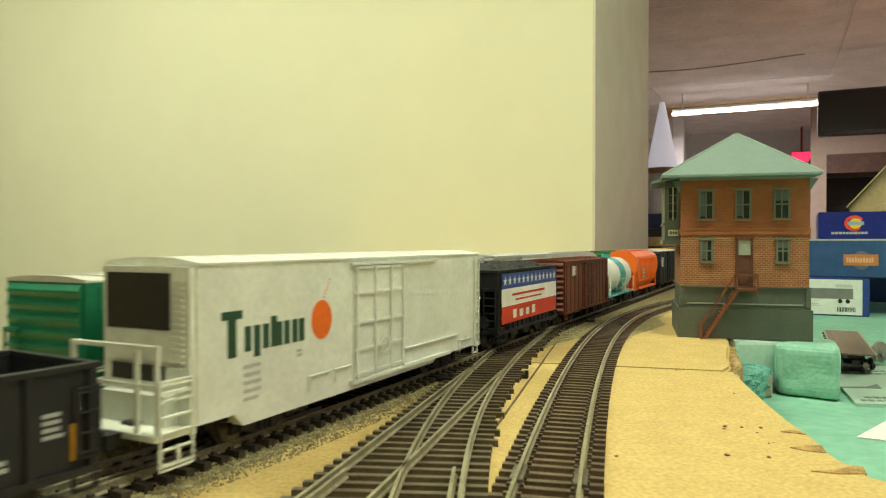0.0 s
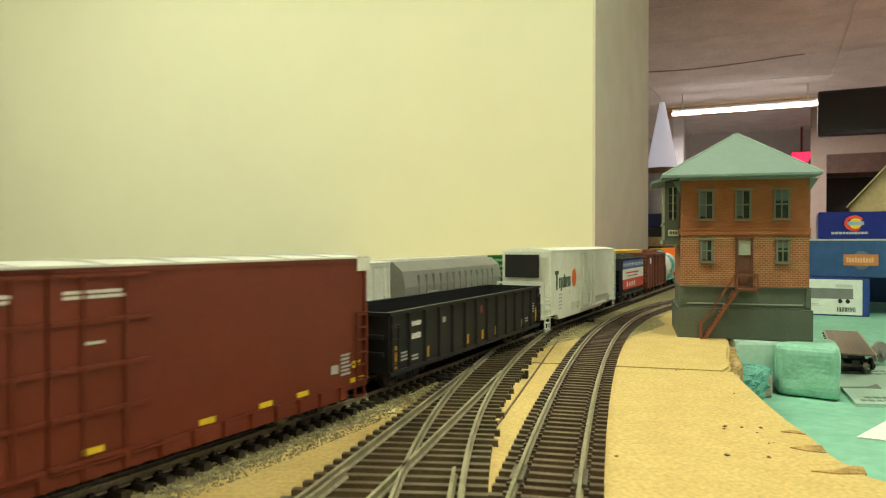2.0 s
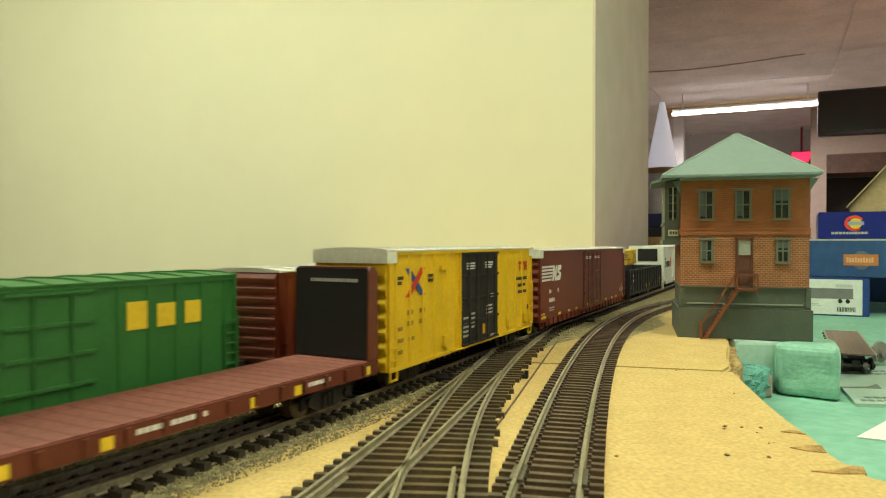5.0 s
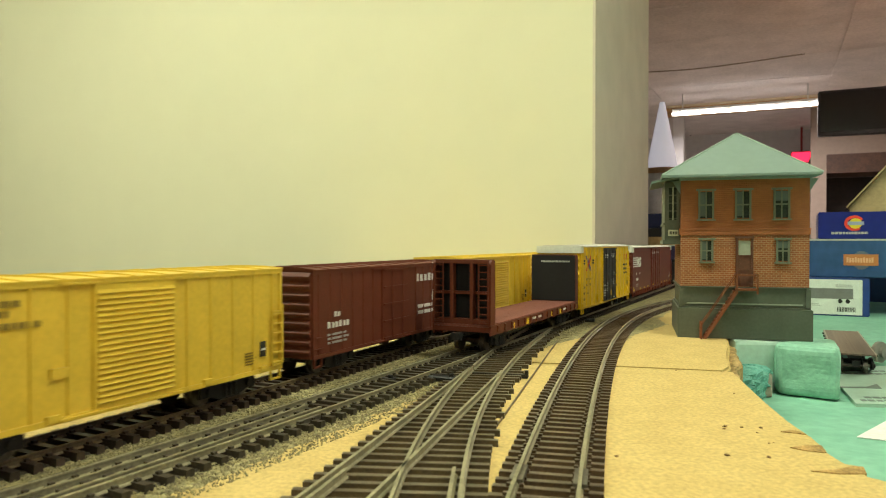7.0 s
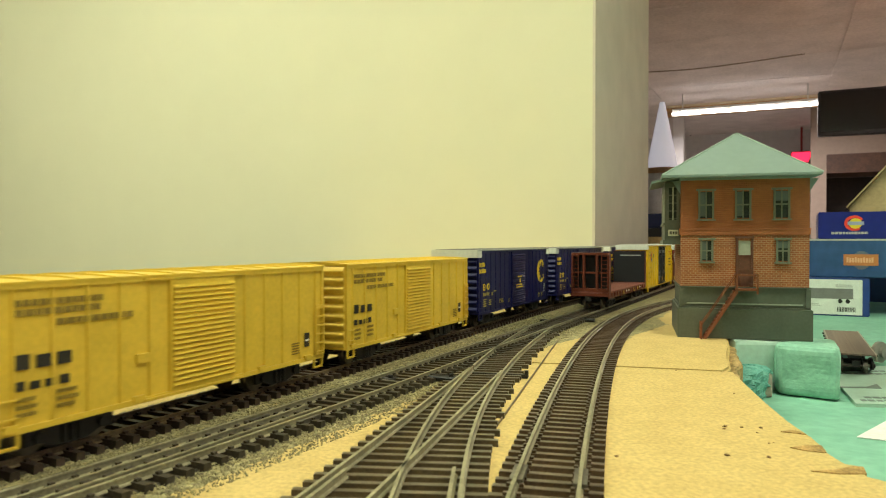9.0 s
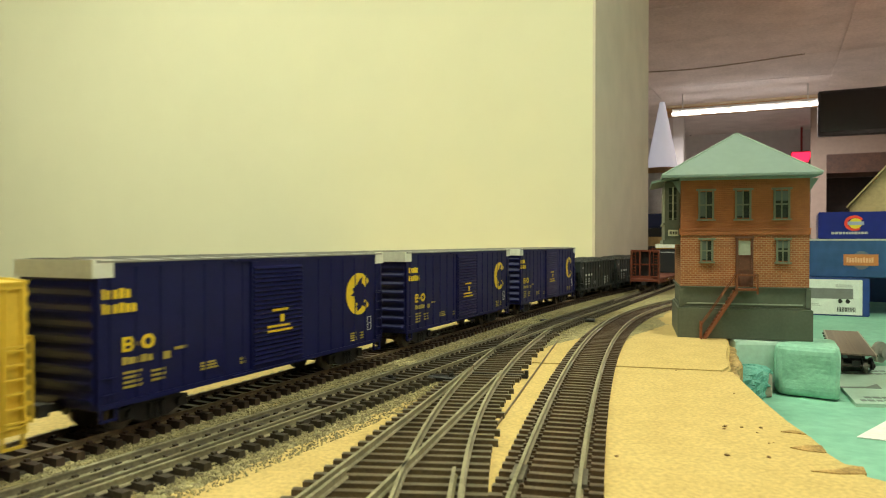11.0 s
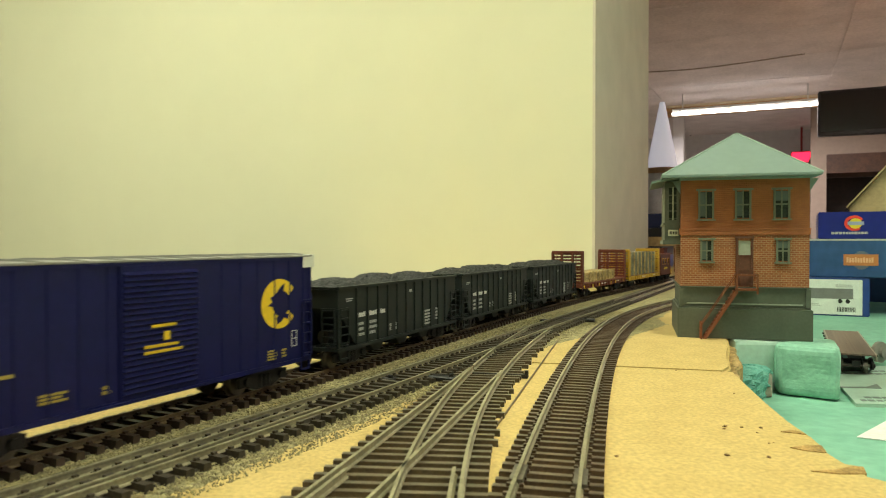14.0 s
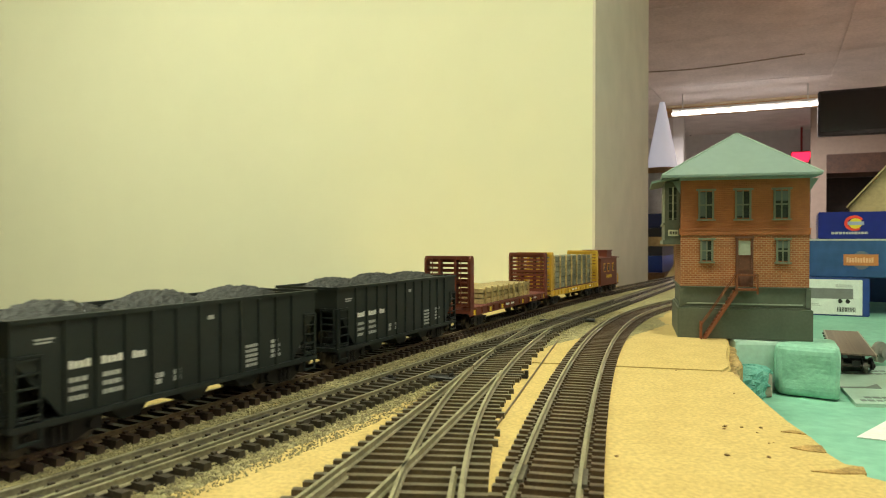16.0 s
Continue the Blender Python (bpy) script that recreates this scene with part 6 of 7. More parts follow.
    part("soffit", bx(x0 - 0.0008, x1 + 0.0008, y - 0.0008, D - 0.001, 0.1080, 0.1094), M_ROOF, ob)
    br = bmesh.new()
    prism(br, [(0, 0), (0.0055, 0), (0, -0.0090)], -0.0008, 0.0008, "y")
    bracket = mesh_of("eave_bracket", br, M_ROOF)
    for yy in (0.004, D / 2, D - 0.004):
        share("eave_bracket", bracket, ob, pose(x1 + 0.0001, yy, 0.1079))
        share("eave_bracket", bracket, ob, pose(x0 - 0.0001, yy, 0.1079, 0, 0, 180))
    # windows and door
    for c in (0.0185, 0.0420, 0.0660):
        window_unit(ob, c, 0.0812, 0.0103, 0.0195, y, c > 0.05)
    for c in (0.0190, 0.0668):
        window_unit(ob, c, 0.0522, 0.0085, 0.0150, y, c > 0.05)
    dx = 0.0430
    wood = M_BROWN
    door = part("door", bx(dx - 0.0042, dx + 0.0042, y - 0.0006, y + 0.0004, 0.0360, 0.0560), wood, ob, "dark brown panelled door")
    part("door_panel", bx(dx - 0.0030, dx + 0.0030, y - 0.0009, y - 0.0005, 0.0375, 0.0450), wood, door)
    part("door_panel", bx(dx - 0.0030, dx + 0.0030, y - 0.0009, y - 0.0005, 0.0465, 0.0545), wood, door)
    part("transom", bx(dx - 0.0038, dx + 0.0038, y - 0.0004, y + 0.0004, 0.0568, 0.0665), paint("pale_transom", (0.34, 0.38, 0.32), 0.3), ob, "pale glazed transom light")
    for q0, q1 in ((dx - 0.0055, dx - 0.0042), (dx + 0.0042, dx + 0.0055)):
        part("door_jamb", bx(q0, q1, y - 0.0010, y + 0.0002, 0.0358, 0.0680), wood, ob)
    part("door_head", bx(dx - 0.0060, dx + 0.0060, y - 0.0016, y + 0.0002, 0.0681, 0.0694), wood, ob)
    part("transom_bar", bx(dx - 0.0042, dx + 0.0042, y - 0.0010, y + 0.0002, 0.0560, 0.0568), wood, ob)
    # landing and stair on the front
    st = paint("red_brown_stair", (0.20, 0.065, 0.028), 0.55)
    yl = -0.0085
    part("landing", bx(dx - 0.0062, dx + 0.0072, yl, y - 0.0001, 0.0332, 0.0346), st, ob)
    for px in (dx - 0.0060, dx + 0.0068):
        part("landing_post", bx(px - 0.0006, px + 0.0006, yl, yl + 0.0012, 0.0310, 0.0445), st, ob)
        part("landing_rail", bx(px - 0.0004, px + 0.0004, yl + 0.0012, y, 0.0432, 0.0442), st, ob)
    part("landing_rail", bx(dx - 0.0054, dx + 0.0062, yl + 0.0002, yl + 0.0010, 0.0432, 0.0442), st, ob)
    a, b = Vector((dx - 0.0062, 0, 0.0340)), Vector((dx - 0.0262, 0, 0.0005))
    for yy in (yl, -0.0012):
        bm = bmesh.new()
        prism(bm, [(a.x, a.z), (a.x, a.z - 0.0036), (b.x + 0.0012, b.z), (b.x - 0.0012, b.z)], yy, yy + 0.0009, "y")
        part("stringer", bm, st, ob)
        bm = bmesh.new()
        prism(bm, [(a.x, a.z + 0.0102), (a.x, a.z + 0.0092), (b.x - 0.0016, b.z + 0.0092), (b.x - 0.0016, b.z + 0.0102)], yy, yy + 0.0007, "y")
        part("handrail", bm, st, ob)
        part("newel_post", bx(b.x - 0.0026, b.x - 0.0014, yy, yy + 0.0010, 0.0, 0.0118), st, ob)
    tread = mesh_of("tread", bx(-0.0013, 0.0013, yl + 0.0009, -0.0012, -0.0003, 0.0003), st)
    for i in range(14):
        k = (i + 0.5) / 14
        share("tread", tread, ob, pose(b.x + (a.x - b.x) * k, 0, b.z + (a.z - b.z) * k))
    # bay on the track side
    f = G
    part("bay", bx(-0.0085, x0, 0.006, 0.062, 0.0660, 0.1078), f, ob, "grey-green timber bay")
    part("bay_base", bx(-0.0096, x0, 0.0050, 0.063, 0.0640, 0.0668), f, ob)
    part("bay_sill", bx(-0.0094, x0, 0.0052, 0.0628, 0.0775, 0.0790), f, ob)
    part("bay_window", bx(-0.0060, 0.0002, 0.0056, 0.0061, 0.0810, 0.1040), M_GLASS, ob)
    pale = paint("pale_muntin", (0.42, 0.42, 0.30), 0.5)
    for q in (-0.0061, -0.0030, -0.0002):
        part("muntin", bx(q - 0.0004, q + 0.0004, 0.0051, 0.0056, 0.0810, 0.1040), pale if q > -0.005 and q < -0.001 else f, ob)
    for k in range(5):
        part("muntin", bx(-0.0060, 0.0002, 0.0052, 0.00555, 0.0815 + k * 0.0055, 0.0821 + k * 0.0055), f, ob)
    part("name_board", bx(-0.0062, 0.0006, 0.0044, 0.0050, 0.0698, 0.0742), paint("cream_board", (0.60, 0.58, 0.42), 0.5), ob, "small cream name board")
    bm = bmesh.new()
    for q in range(5):
        box(bm, -0.0052 + q * 0.0011, -0.0045 + q * 0.0011, 0.0042, 0.0044, 0.0710, 0.0730)
    part("name_lettering", bm, D_BLACK, ob)
    bm = bmesh.new()
    prism(bm, [(-0.0175, 0.1063), (-0.0085, 0.1080), (0.0, 0.1094), (0.0, 0.1108), (-0.0175, 0.1078)], 0.001, 0.066, "y")
    part("bay_roof", bm, M_ROOF, ob)
    return ob


tower()


# ---- foam, boxes and spare car beside the tower ----
def rough_block(name, pts, z0, z1, material, label, category, off=0.003, seed=1, amp=0.0008, m=None, freq=90):
    bm = bmesh.new()
    prism(bm, pts, z0, z1, "z")
    bmesh.ops.triangulate(bm, faces=[f for f in bm.faces if len(f.verts) > 4])
    bmesh.ops.subdivide_edges(bm, edges=bm.edges, cuts=11, use_grid_fill=True)
    for i in range(max(1, round(off / 0.0008))):
        bmesh.ops.smooth_vert(bm, verts=bm.verts, factor=0.5, use_axis_x=True, use_axis_y=True, use_axis_z=True)
    low, high = min(v.co.z for v in bm.verts), max(v.co.z for v in bm.verts)
    for v in bm.verts:
        v.co.z = z0 + (v.co.z - low) / (high - low) * (z1 - z0)
        v.co += Vector((noise.noise(v.co * freq), noise.noise(v.co * freq + Vector((9, 0, 0))), 0.6 * noise.noise(v.co * freq + Vector((0, 9, 0))))) * amp * min(1.0, (v.co.z - z0) / 0.004)
        v.co.z = min(v.co.z, z1)
    return tagged(part(name, bm, material, m=m), label, category)


FZ = -0.038
M_FOAM2 = mat("sawn_foam", (0.30, 0.58, 0.44), 0.8, var=0.12, scale=40, bump=0.8, bscale=160, color2=(0.24, 0.50, 0.37))
M_FOAMD = mat("crumbly_foam", (0.10, 0.36, 0.30), 0.9, var=0.4, scale=150, bump=1.0, bscale=260, color2=(0.20, 0.50, 0.42))
rough_block("foam_block", [(0.2155, 0.4560), (0.2455, 0.4330), (0.2700, 0.4850), (0.2350, 0.5080)], FZ, BOARD - 0.0003, M_FOAM2, "rounded sawn teal foam block propping the tower", "foam", 0.0045, 2, 0.0010)
rough_block("foam_block", [(0.1950, 0.4700), (0.2270, 0.4700), (0.2350, 0.5200), (0.2000, 0.5200)], FZ, BOARD - 0.0003, mat("pale_foam", (0.50, 0.70, 0.60), 0.75, var=0.08, scale=30, bump=0.3, bscale=200), "upright teal foam offcut under the tower", "foam", 0.001, 3, 0.0005)
rough_block("foam_crumbs", [(0.158, 0.405), (0.180, 0.418), (0.212, 0.455), (0.214, 0.474), (0.180, 0.474), (0.158, 0.440)], FZ, FZ + 0.018, M_FOAMD, "heap of dark teal foam crumbs", "foam", 0.0016, 4, 0.0042, freq=260)
rough_block("foam_offcut", [(0.1960, 0.4480), (0.2100, 0.4480), (0.2120, 0.4700), (0.1990, 0.4720)], FZ, FZ + 0.0150, mat("pinkish_foam", (0.42, 0.36, 0.30), 0.8, var=0.2, scale=60), "greyish pink offcut behind the foam block", "foam", 0.003, 5, 0.0006)


def printed_sheet():
    ob = base("printed_foam_sheet", pose(0, 0, FZ), "grey-green foam sheet printed with dark lettering", "foam")
    bm = bmesh.new()
    prism(bm, [(0.2480, 0.4230), (0.42, 0.405), (0.50, 0.520), (0.300, 0.5600)], 0.0, 0.0022, "z")
    part("sheet", bm, mat("printed_foam", (0.36, 0.52, 0.43), 0.6, var=0.06, scale=30), ob)
    ink = paint("grey_ink", (0.16, 0.20, 0.18), 0.6)
    rnd = random.Random(3)
    for x, y, n, h, w in ((0.255, 0.4290, 11, 0.0045, 0.0042), (0.262, 0.4370, 11, 0.0045, 0.0042), (0.300, 0.4680, 4, 0.0060, 0.0090), (0.303, 0.4770, 4, 0.0060, 0.0090), (0.290, 0.5180, 14, 0.0040, 0.0042), (0.296, 0.5290, 14, 0.0040, 0.0042)):
        bm = bmesh.new()
        q = x
        for i in range(n):
            ww = w * rnd.uniform(0.7, 1.2)
            prism(bm, [(q, y - 0.06 * (q - x)), (q + ww, y - 0.06 * (q + ww - x)), (q + ww + h * 0.3, y + h - 0.06 * (q - x)), (q + h * 0.3, y + h - 0.06 * (q - x))], 0.0021, 0.00235, "z")
            q += ww * 1.25
        part("print_line", bm, ink, ob)
    bm = bmesh.new()
    prism(bm, [(0.252, 0.4700), (0.2900, 0.4660), (0.2960, 0.4810), (0.2840, 0.4720), (0.2530, 0.4725)], 0.0021, 0.00235, "z")
    part("print_mark", bm, ink, ob)
    return ob


printed_sheet()


def paper():
    ob = base("paper_sheet", pose(0.2090, 0.3560, FZ + 0.0003), "white printed paper lying on the foam", "paper")
    bm = bmesh.new()
    prism(bm, [(0, 0), (0.070, 0.064), (0.140, 0.020), (0.060, -0.034)], 0, 0.0004, "z")
    part("sheet", bm, paint("white_paper", (0.80, 0.82, 0.80), 0.7), ob)
    bm = bmesh.new()
    prism(bm, [(0.0160, 0.0015), (0.060, 0.042), (0.100, 0.015), (0.052, -0.020)], 0.00042, 0.0006, "z")
    part("printed_panel", bm, paint("grey_print", (0.35, 0.34, 0.40), 0.7), ob, "grey printed picture panel")
    return ob


paper()


def carton(name, label, x0, x1, y0, y1, z0, z1, material, rot=0.0):
    ob = base(name, pose(x0, y0, z0, 0, 0, rot) @ Matrix.Diagonal((0.885, 1, 1, 1)), label, "box", "stacked boxes")
    bm = bmesh.new()
    box(bm, 0, x1 - x0, 0, y1 - y0, 0, z1 - z0)
    soften(bm, 0.0012, 2)
    part("carton_body", bm, material, ob)
    return ob


def boxes():
    k = 0.93
    navy = mat("glossy_navy_card", (0.010, 0.022, 0.22), 0.25, var=0.1, scale=8)
    blue = mat("glossy_blue_card", (0.035, 0.10, 0.25), 0.25, var=0.12, scale=8)
    blue3 = mat("blue_card", (0.02, 0.055, 0.24), 0.35, var=0.1, scale=8)
    lid = paint("grey_green_lid", (0.45, 0.50, 0.46), 0.5)
    # lowest box with a white label
    b3 = carton("model_box", "blue model box with white picture label", 0.4288, 0.5983, k + 0.068, k + 0.268, FZ, 0.0130, blue3, -27)
    wl = part("label_panel", bx(0.002, 0.1600, -0.0006, 0.0006, 0.002, 0.0490), paint("pale_label", (0.72, 0.78, 0.72), 0.4), b3, "white picture label")
    part("picture", bx(0.040, 0.1480, -0.0009, -0.0005, 0.0230, 0.0370), paint("grey_picture", (0.20, 0.21, 0.20), 0.5), wl, "grey printed car picture")
    for q in (0.131, 0.141):
        bm = bmesh.new()
        cyl(bm, (q, -0.0008, 0.0200), "y", 0.0030, 0.0006, 14)
        part("printed_wheel", bm, M_BLACK, wl)
    rnd = random.Random(2)
    q = 0.127
    bm = bmesh.new()
    while q < 0.151:
        ww = rnd.uniform(0.0005, 0.0016)
        box(bm, q, q + ww, -0.0009, -0.0005, 0.0060, 0.0120)
        q += ww + rnd.uniform(0.0005, 0.0012)
    part("bar_marks", bm, M_BLACK, wl, kind="stuff")
    bm = bmesh.new()
    for x0, x1, z0, z1 in text_block(0.085, 0.0150, 2, 0.022, 0.0011, 0.8, 3) + text_block(0.125, 0.0410, 2, 0.024, 0.0014, 0.6, 4):
        box(bm, x0, x1, -0.0009, -0.0005, z0, z1)
    part("label_print", bm, D_GREY, wl)
    # middle box, with a pale lid edge and an orange plate
    b2 = carton("model_box", "glossy blue model box with orange emblem plate", 0.508, 0.698, 0.980, 1.18, 0.0131, 0.0640, blue, -27)
    part("lid_edge", bx(-0.001, 0.191, -0.0008, 0.2, 0.0500, 0.0523), lid, b2, "pale lid edge")
    shield = bmesh.new()
    cyl(shield, (0.071, -0.0004, 0.0235), "y", 0.0125, 0.0008, 18)
    part("emblem", shield, paint("grey_blue_emblem", (0.12, 0.15, 0.20), 0.4), b2)
    part("emblem_plate", bx(0.0470, 0.0930, -0.0012, -0.0007, 0.0165, 0.0315), paint("orange_plate", (0.55, 0.21, 0.07), 0.45), b2, "orange emblem plate")
    bm = bmesh.new()
    for r in word(0.0510, 0.0205, 10, 0.0070, 0.0028, 0.3):
        box(bm, r[0], r[1], -0.0014, -0.0011, r[2], r[3])
    part("emblem_lettering", bm, paint("pale_orange", (0.75, 0.45, 0.25), 0.5), b2)
    # top box with a round emblem and a line of print
    b1 = carton("model_box", "navy blue model box with red and yellow emblem", 0.521, 0.688, 0.981, 1.17, 0.0655, 0.1025, navy, -27)
    ring = bmesh.new()
    prism(ring, ring_pts(0.0490, 0.0215, 0.0135, 0.0105, 0.66, 0.5, 5.4), -0.0008, 0.0002, "y")
    part("emblem_ring", ring, paint("red_print", (0.75, 0.06, 0.04), 0.4), b1, "red ring emblem")
    dot = bmesh.new()
    prism(dot, [(0.0505 + 0.0090 * math.cos(a * 0.3142), 0.0210 + 0.0070 * math.sin(a * 0.3142)) for a in range(20)], -0.0011, -0.0007, "y")
    part("emblem_disc", dot, paint("yellow_print", (0.78, 0.65, 0.05), 0.4), b1, "yellow emblem disc")
    part("emblem_bar", bx(0.0400, 0.0620, -0.0014, -0.0010, 0.0190, 0.0235), paint("pale_blue_print", (0.35, 0.40, 0.60), 0.4), b1)
    bm = bmesh.new()
    for r in text_block(0.0180, 0.0065, 1, 0.060, 0.0032, 0.5, 8):
        box(bm, r[0], r[1], -0.0006, 0.0002, r[2], r[3])
    part("print_line", bm, D_GREY, b1)
    # large tan carton with a slanted flap behind the stack
    ob = base("cardboard_carton", pose(0.648, 1.18, 0.1026, 0, 0, -32), "open tan cardboard carton with a slanting flap", "box")
    card = mat("tan_cardboard", (0.50, 0.40, 0.20), 0.8, var=0.1, scale=20)
    bm = bmesh.new()
    prism(bm, [(0.028, 0.0), (0.30, 0.0), (0.30, 0.17), (0.084, 0.086), (0.026, 0.016)], 0.0, 0.20, "y")
    soften(bm, 0.001)
    part("carton_body", bm, card, ob)
    bm = bmesh.new()
    prism(bm, [(0.0235, 0.0145), (0.0845, 0.0865), (0.0845, 0.090), (0.0225, 0.0165)], -0.012, 0.20, "y")
    part("flap", bm, card, ob)
    st = base("shelf_block", pose(0.668, 1.20, FZ, 0, 0, -32), "plain storage crate carrying the carton", "crate")
    part("crate_body", bx(0, 0.30, 0, 0.25, 0, 0.1405), blue3, st)


boxes()


def spare_flatcar():
    ob = base("spare_flatcar", pose(0.331, 0.578, FZ + 0.0022, 0, 0, 64), "unpainted grey-brown model flatcar parked on the foam", "model flatcar")
    L, w, zd = 0.150, 0.0140, 0.0160
    deck = mat("grey_brown_deck", (0.22, 0.17, 0.13), 0.7, var=0.25, scale=60)
    bm = mesh_of("plank", bx(-L / 60 + 0.0001, L / 60 - 0.0001, -w + 0.001, w - 0.001, zd - 0.0012, zd), deck)
    for i in range(30):
        share("plank", bm, ob, pose(-L / 2 + L * (i + 0.5) / 30, 0, 0))
    for s in (-1, 1):
        part("side_sill", bx(-L / 2, L / 2, min(s * w, s * (w - 0.001)), max(s * w, s * (w - 0.001)), zd - 0.0045, zd + 0.0002), mat("pale_sill", (0.34, 0.30, 0.24), 0.6), ob)
    underframe(ob, L, zd - 0.0016, M_BLACK, None, False)
    bm = bmesh.new()
    cyl(bm, (0.0, 0.0, 0.0), "y", 0.0085, 0.003, 20)
    cyl(bm, (0.0, -0.003, 0.0), "y", 0.0040, 0.003, 16)
    tagged(part("spoked_wheel", bm, P_GREY, m=pose(0.351, 0.567, FZ + 0.0107, 0, 0, 25)), "loose grey wheel standing on the foam", "wheel")


spare_flatcar()


# ---- far part of the room ----
def fixtures():
    """The tube in sight, and added ones like it out of view."""
    glow = mat("fluorescent_tube", (0.9, 0.9, 0.9), 0.4, emit=((1.0, 0.93, 0.90), 9.0))
    far = (1.858 * math.cos(TURN) - 5.75 * math.sin(TURN) + 0.535, 1.858 * math.sin(TURN) + 5.75 * math.cos(TURN))
    first = None
    for a, b in [t[:2] for t in UNSEEN_TUBES] + [far]:
        c = room(a, b, TUBE_Z)
        m = pose(c.x, c.y, c.z, 0, 0, -math.degrees(TURN))
        if first:
            copy_thing(first, m)
            continue
        first = base("tube_light", m, "bare white fluorescent tube hanging below the ceiling", "ceiling light", "tube lights")
        bm = bmesh.new()
        cyl(bm, (0, 0, 0), "x", 0.014, 1.06, 14)
        part("tube", bm, glow, first, "glowing white tube")
        part("channel", bx(-0.53, 0.53, -0.012, 0.012, 0.024, 0.040), paint("white_enamel", (0.7, 0.7, 0.68), 0.4), first)
        for s in (-1, 1):
            part("hanger", bx(s * 0.45 - 0.004, s * 0.45 + 0.004, -0.004, 0.004, 0.0401, 0.1595), paint("white_enamel", (0.7, 0.7, 0.68), 0.4), first)


fixtures()


slab("ceiling_soffit", rp((C1A + 0.004, C1B + 0.6), (5.49, C1B + 0.6), (5.49, 3.69), (C1A + 0.004, 3.69)), CEIL - 0.020, CEIL - 0.001, mat("pale_soffit_board", (0.80, 0.75, 0.66), 0.8, var=0.05, scale=4), "pale boarded soffit below the ceiling tiles")


def far_room():
    deg = -math.degrees(TURN)
    beam = mat("orange_pine_beam", (0.50, 0.27, 0.09), 0.55, var=0.25, scale=5)
    ob = base("timber_beam", pose(1.95, 6.25, CEIL - 0.095, 0, 0, deg), "pale timber beam fixed under the ceiling edge", "beam")
    part("beam_body", bx(0, 3.2, 0, 0.05, 0, 0.0945), beam, ob)
    part("beam_trim", bx(0, 3.2, -0.012, -0.0005, 0.075, 0.0945), paint("cream_trim", (0.6, 0.5, 0.33), 0.6), ob)
    # black screen hanging below the ceiling
    ob = base("wall_screen", pose(2.395, 4.52, 0.735, 0, 0, deg), "black flat screen hung below the ceiling", "screen")
    bm = bmesh.new()
    box(bm, 0, 1.0, 0, 0.05, 0, 0.29)
    soften(bm, 0.006, 2)
    part("screen_case", bm, mat("black_screen_case", (0.012, 0.011, 0.010), 0.35, var=0.1, scale=5), ob)
    part("screen_glass", bx(0.015, 0.985, -0.002, 0.001, 0.03, 0.275), mat("dark_screen_glass", (0.008, 0.008, 0.008), 0.15), ob)
    part("bottom_strip", bx(0.005, 0.995, -0.004, 0.001, 0.006, 0.024), paint("dark_grey_strip", (0.05, 0.05, 0.05), 0.4), ob)
    part("hanger", bx(0.62, 0.628, 0.02, 0.028, 0.29, CEIL - 0.7355), paint("pale_hanger", (0.35, 0.31, 0.29), 0.5), ob)
    part("hanger", bx(0.88, 0.888, 0.02, 0.028, 0.29, CEIL - 0.7355), paint("pale_hanger", (0.35, 0.31, 0.29), 0.5), ob)
    # exit sign; its bracket is coloured red for the sign's glow above it
    ob = base("exit_sign", pose(3.60, 7.32, 0.875, 0, 0, deg), "lit red exit sign on a bracket coloured as its glow", "sign")
    part("sign_case", bx(0, 0.20, 0, 0.05, 0, 0.125), paint("sign_case", (0.3, 0.04, 0.04), 0.5), ob)
    part("sign_face", bx(0.01, 0.19, -0.006, -0.001, 0.012, 0.113), mat("red_sign_glow", (0.5, 0.01, 0.03), 0.5, emit=((1.0, 0.02, 0.07), 2.2)), ob, "glowing red sign face")
    part("bracket", bx(0.09, 0.11, 0.012, 0.032, 0.125, CEIL - 0.886), paint("sign_case", (0.3, 0.04, 0.04), 0.5), ob)
    # dark doorway with brown lintel in a partition
    pink = mat("pinkish_wall_paint", (0.27, 0.21, 0.165), 0.8, var=0.06, scale=3)
    w1 = base("wall_partition", pose(3.00, 6.20, FLOOR, 0, 0, deg), "pinkish painted partition with a dark doorway", "wall", kind="structure")
    part("panel", bx(0.20, 0.32, 0, 0.1, 0, 1.86), pink, w1)
    part("panel", bx(0.20, 2.6, 0, 0.1, 1.8605, CEIL - FLOOR - 0.001), pink, w1)
    brown = mat("dark_brown_timber", (0.07, 0.032, 0.016), 0.6, var=0.3, scale=8)
    part("lintel", bx(0.3205, 2.6, -0.02, 0.1, 1.70, 1.86), brown, w1, "dark brown timber lintel")
    # back sheet coloured near black for the shade inside the opening
    part("recess", bx(0.3205, 2.6, 0.5, 0.55, 0, 1.6995), mat("doorway_shade_brown", (0.022, 0.011, 0.006), 0.7, var=0.3, scale=4), w1, "dark brown sheet behind the doorway, shade in its colour")
    part("recess_side", bx(0.20, 0.3195, 0.1005, 0.55, 0, 1.86), brown, w1)
    part("recess_top", bx(0.3205, 2.6, 0.1005, 0.4995, 1.70, 1.75), brown, w1)
    # white shade over a shelf, behind the wall's corner
    ob = base("white_shade", pose(0.905, 2.92, 0.367), "white conical shade with added glow above a wooden ring", "lamp shade")
    bm = bmesh.new()
    cyl(bm, (0, 0, 0.136), "z", 0.062, 0.271, 40, 0.010)
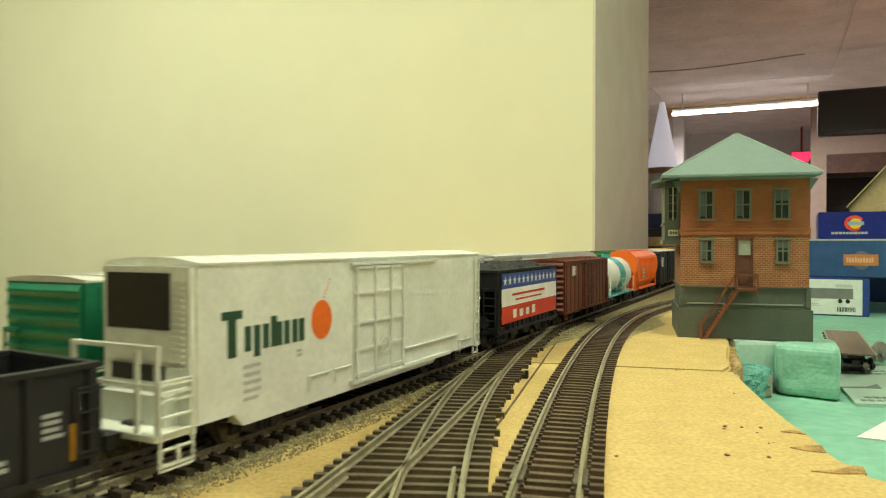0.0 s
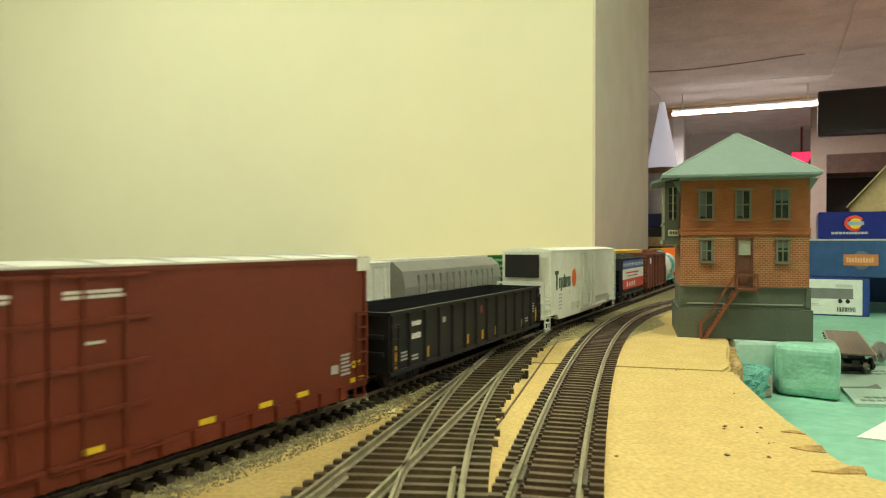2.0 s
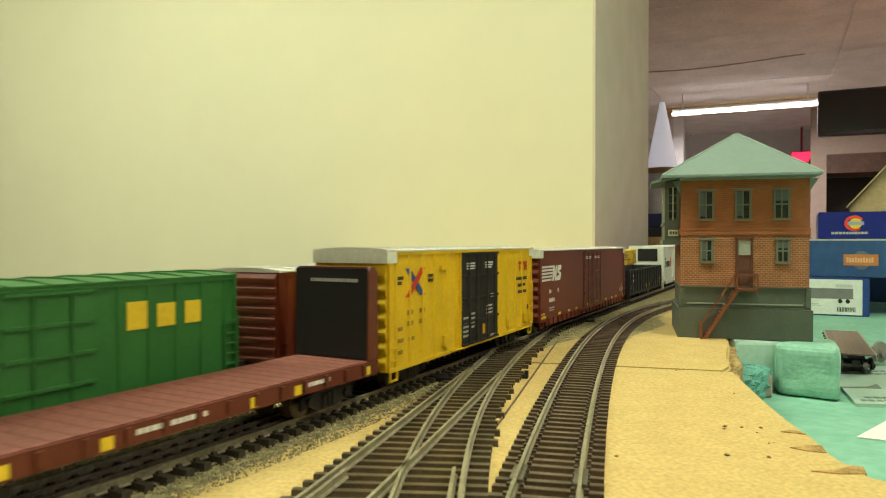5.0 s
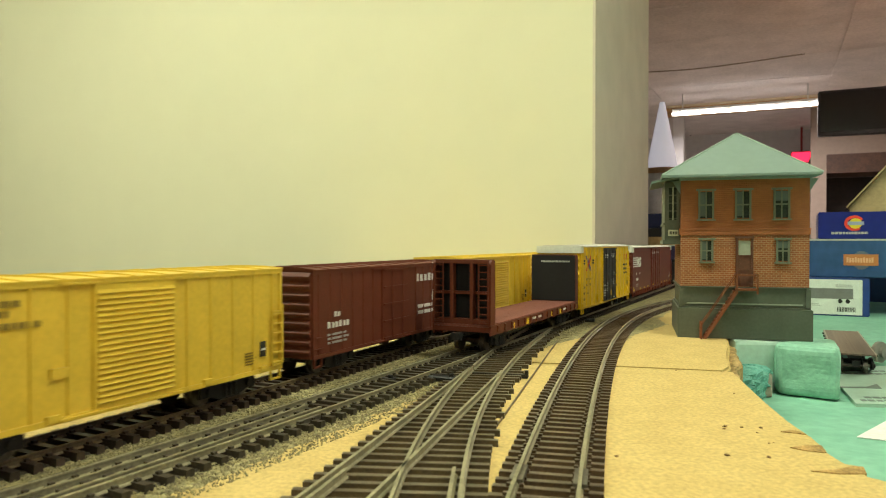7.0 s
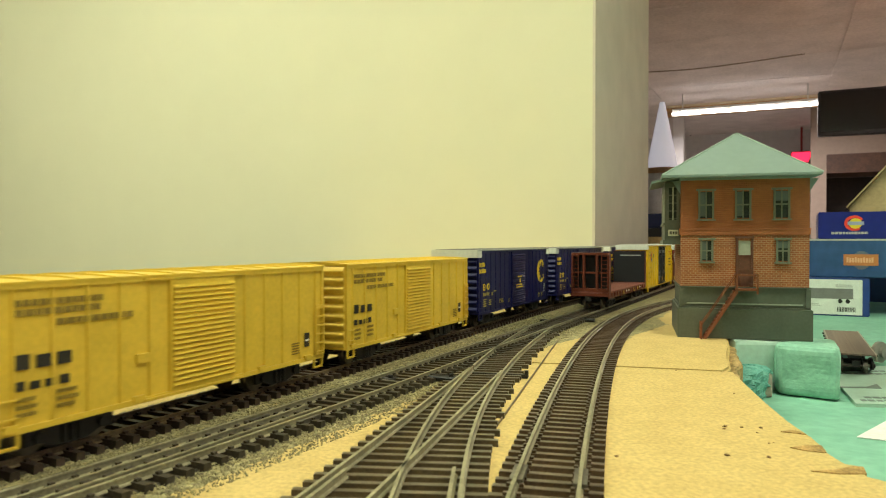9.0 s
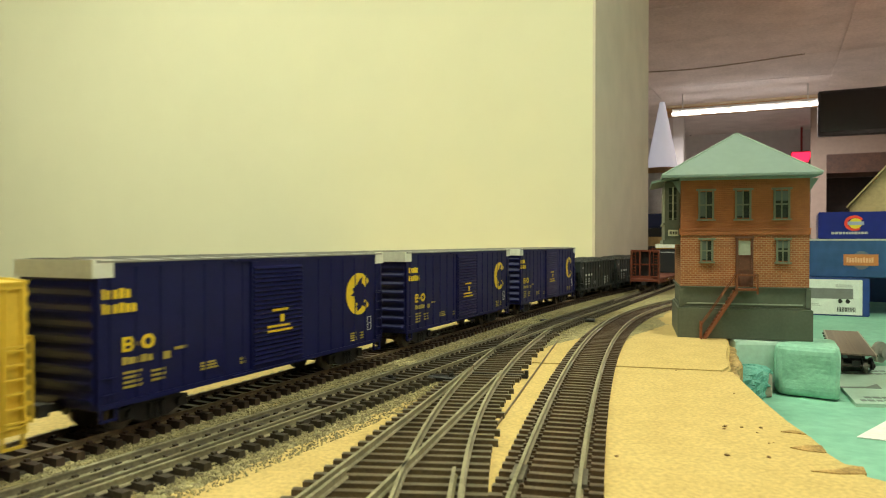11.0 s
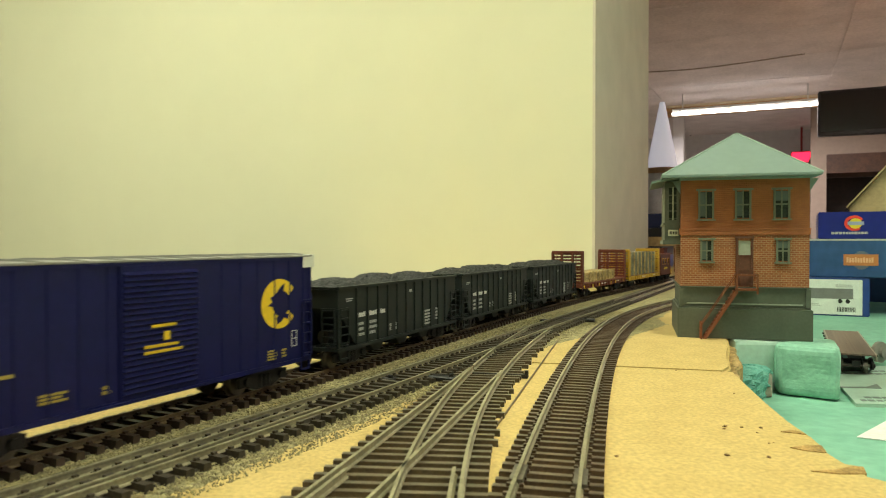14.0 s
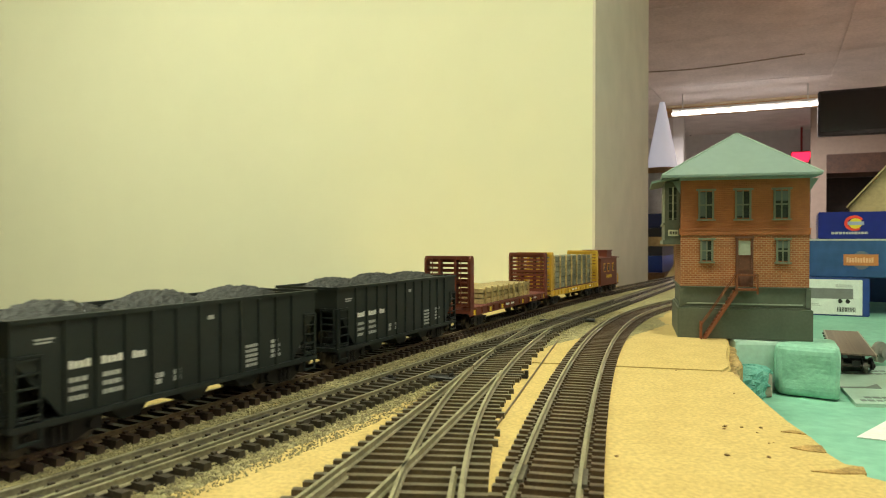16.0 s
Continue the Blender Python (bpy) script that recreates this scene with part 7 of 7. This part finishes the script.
    # emission added in place of another lamp's light on the cone
    part("shade", bm, mat("self_lit_shade_cloth", (0.78, 0.77, 0.85), 0.8, var=0.04, scale=6, emit=((0.9, 0.88, 1.0), 0.35)), ob, smooth=False)
    bm = bmesh.new()
    cyl(bm, (0, 0, -0.012), "z", 0.063, 0.022, 40)
    part("shade_ring", bm, M_WOOD, ob, "brown wooden ring")
    bm = bmesh.new()
    cyl(bm, (-0.020, 0, -0.7200), "z", 0.036, 1.394, 20)
    part("shade_stem", bm, mat("pale_lamp_stem", (0.62, 0.60, 0.66), 0.6), ob)
    # shelf with dark and blue cartons behind the corner
    s = base("storage_shelf", pose(0.50, 2.42, FLOOR, 0, 0, deg), "low wooden shelf behind the wall corner", "shelf")
    part("shelf_top", bx(-0.3, 0.25, 0.0, 0.5, 0.985, 1.010), M_WOOD, s)
    for x in (-0.28, 0.19):
        for y in (0.02, 0.43):
            part("shelf_leg", bx(x, x + 0.05, y, y + 0.05, 0, 0.9845), M_WOOD, s)
    dk = mat("black_card", (0.014, 0.014, 0.02), 0.4)
    bl = mat("royal_blue_card", (0.015, 0.05, 0.30), 0.35)
    for z, hgt, m, lab in ((1.0105, 0.055, bl, "royal blue carton on the shelf"), (1.0660, 0.092, dk, "black carton on the shelf"), (1.1585, 0.048, mat("navy_card", (0.01, 0.02, 0.10), 0.4), "navy carton on the shelf")):
        o = base("carton", pose(0.50, 2.42, FLOOR + z, 0, 0, deg), lab, "box", "cartons on the shelf")
        part("carton_body", bx(-0.25, 0.24, 0.02, 0.45, 0, hgt), m, o)
    leg = base("wooden_stool", pose(0.365, 1.95, FLOOR, 0, 0, deg), "pale wooden stool leg and seat behind the tower", "stool")
    pale = mat("pale_stool_wood", (0.45, 0.30, 0.13), 0.6, var=0.2, scale=12)
    for x in (0.0, 0.26):
        for y in (0.0, 0.26):
            part("leg", bx(x, x + 0.018, y, y + 0.018, 0, 1.10), pale, leg)
    part("seat", bx(-0.01, 0.29, -0.01, 0.29, 1.1005, 1.125), pale, leg)
    # pale column beyond
    slab("wall_column", [(2.13, 6.55), (2.21, 6.50), (2.36, 6.9), (2.28, 6.95)], FLOOR, CEIL, M_WHITEWALL, "pale grey wall return")


far_room()


def cable():
    """A loose dark cable that sags under the ceiling tiles."""
    cu = bpy.data.curves.new("ceiling_cable", "CURVE")
    cu.dimensions, cu.bevel_depth, cu.bevel_resolution = "3D", 0.004, 2
    sp = cu.splines.new("NURBS")
    pts = [(1.30, 4.95, 1.245), (1.55, 4.82, 1.225), (1.80, 4.72, 1.225), (2.05, 4.62, 1.245), (2.30, 4.50, 1.258)]
    sp.points.add(len(pts) - 1)
    for p, q in zip(sp.points, pts):
        p.co = (*q, 1)
    sp.use_endpoint_u = True
    cu.materials.append(paint("dull_cable", (0.30, 0.25, 0.18), 0.6))
    tagged(new("ceiling_cable", cu), "thin dark cable sagging under the ceiling", "cable")


cable()


def motions():
    """Both trains, every half second along their tracks."""
    for ob, line, s in CARS:
        rows = []
        for i in range(33):
            t = i * 0.5
            d = -0.156510 * t + 0.0000968 * t * t
            if line is FRONT:
                d = 0.01753 + 0.1598 * t if t < 3 else 0.171512 * t - 0.00195633 * t * t
            rows.append((t, line.place(s + d)))
        walk(ob, rows)


motions()
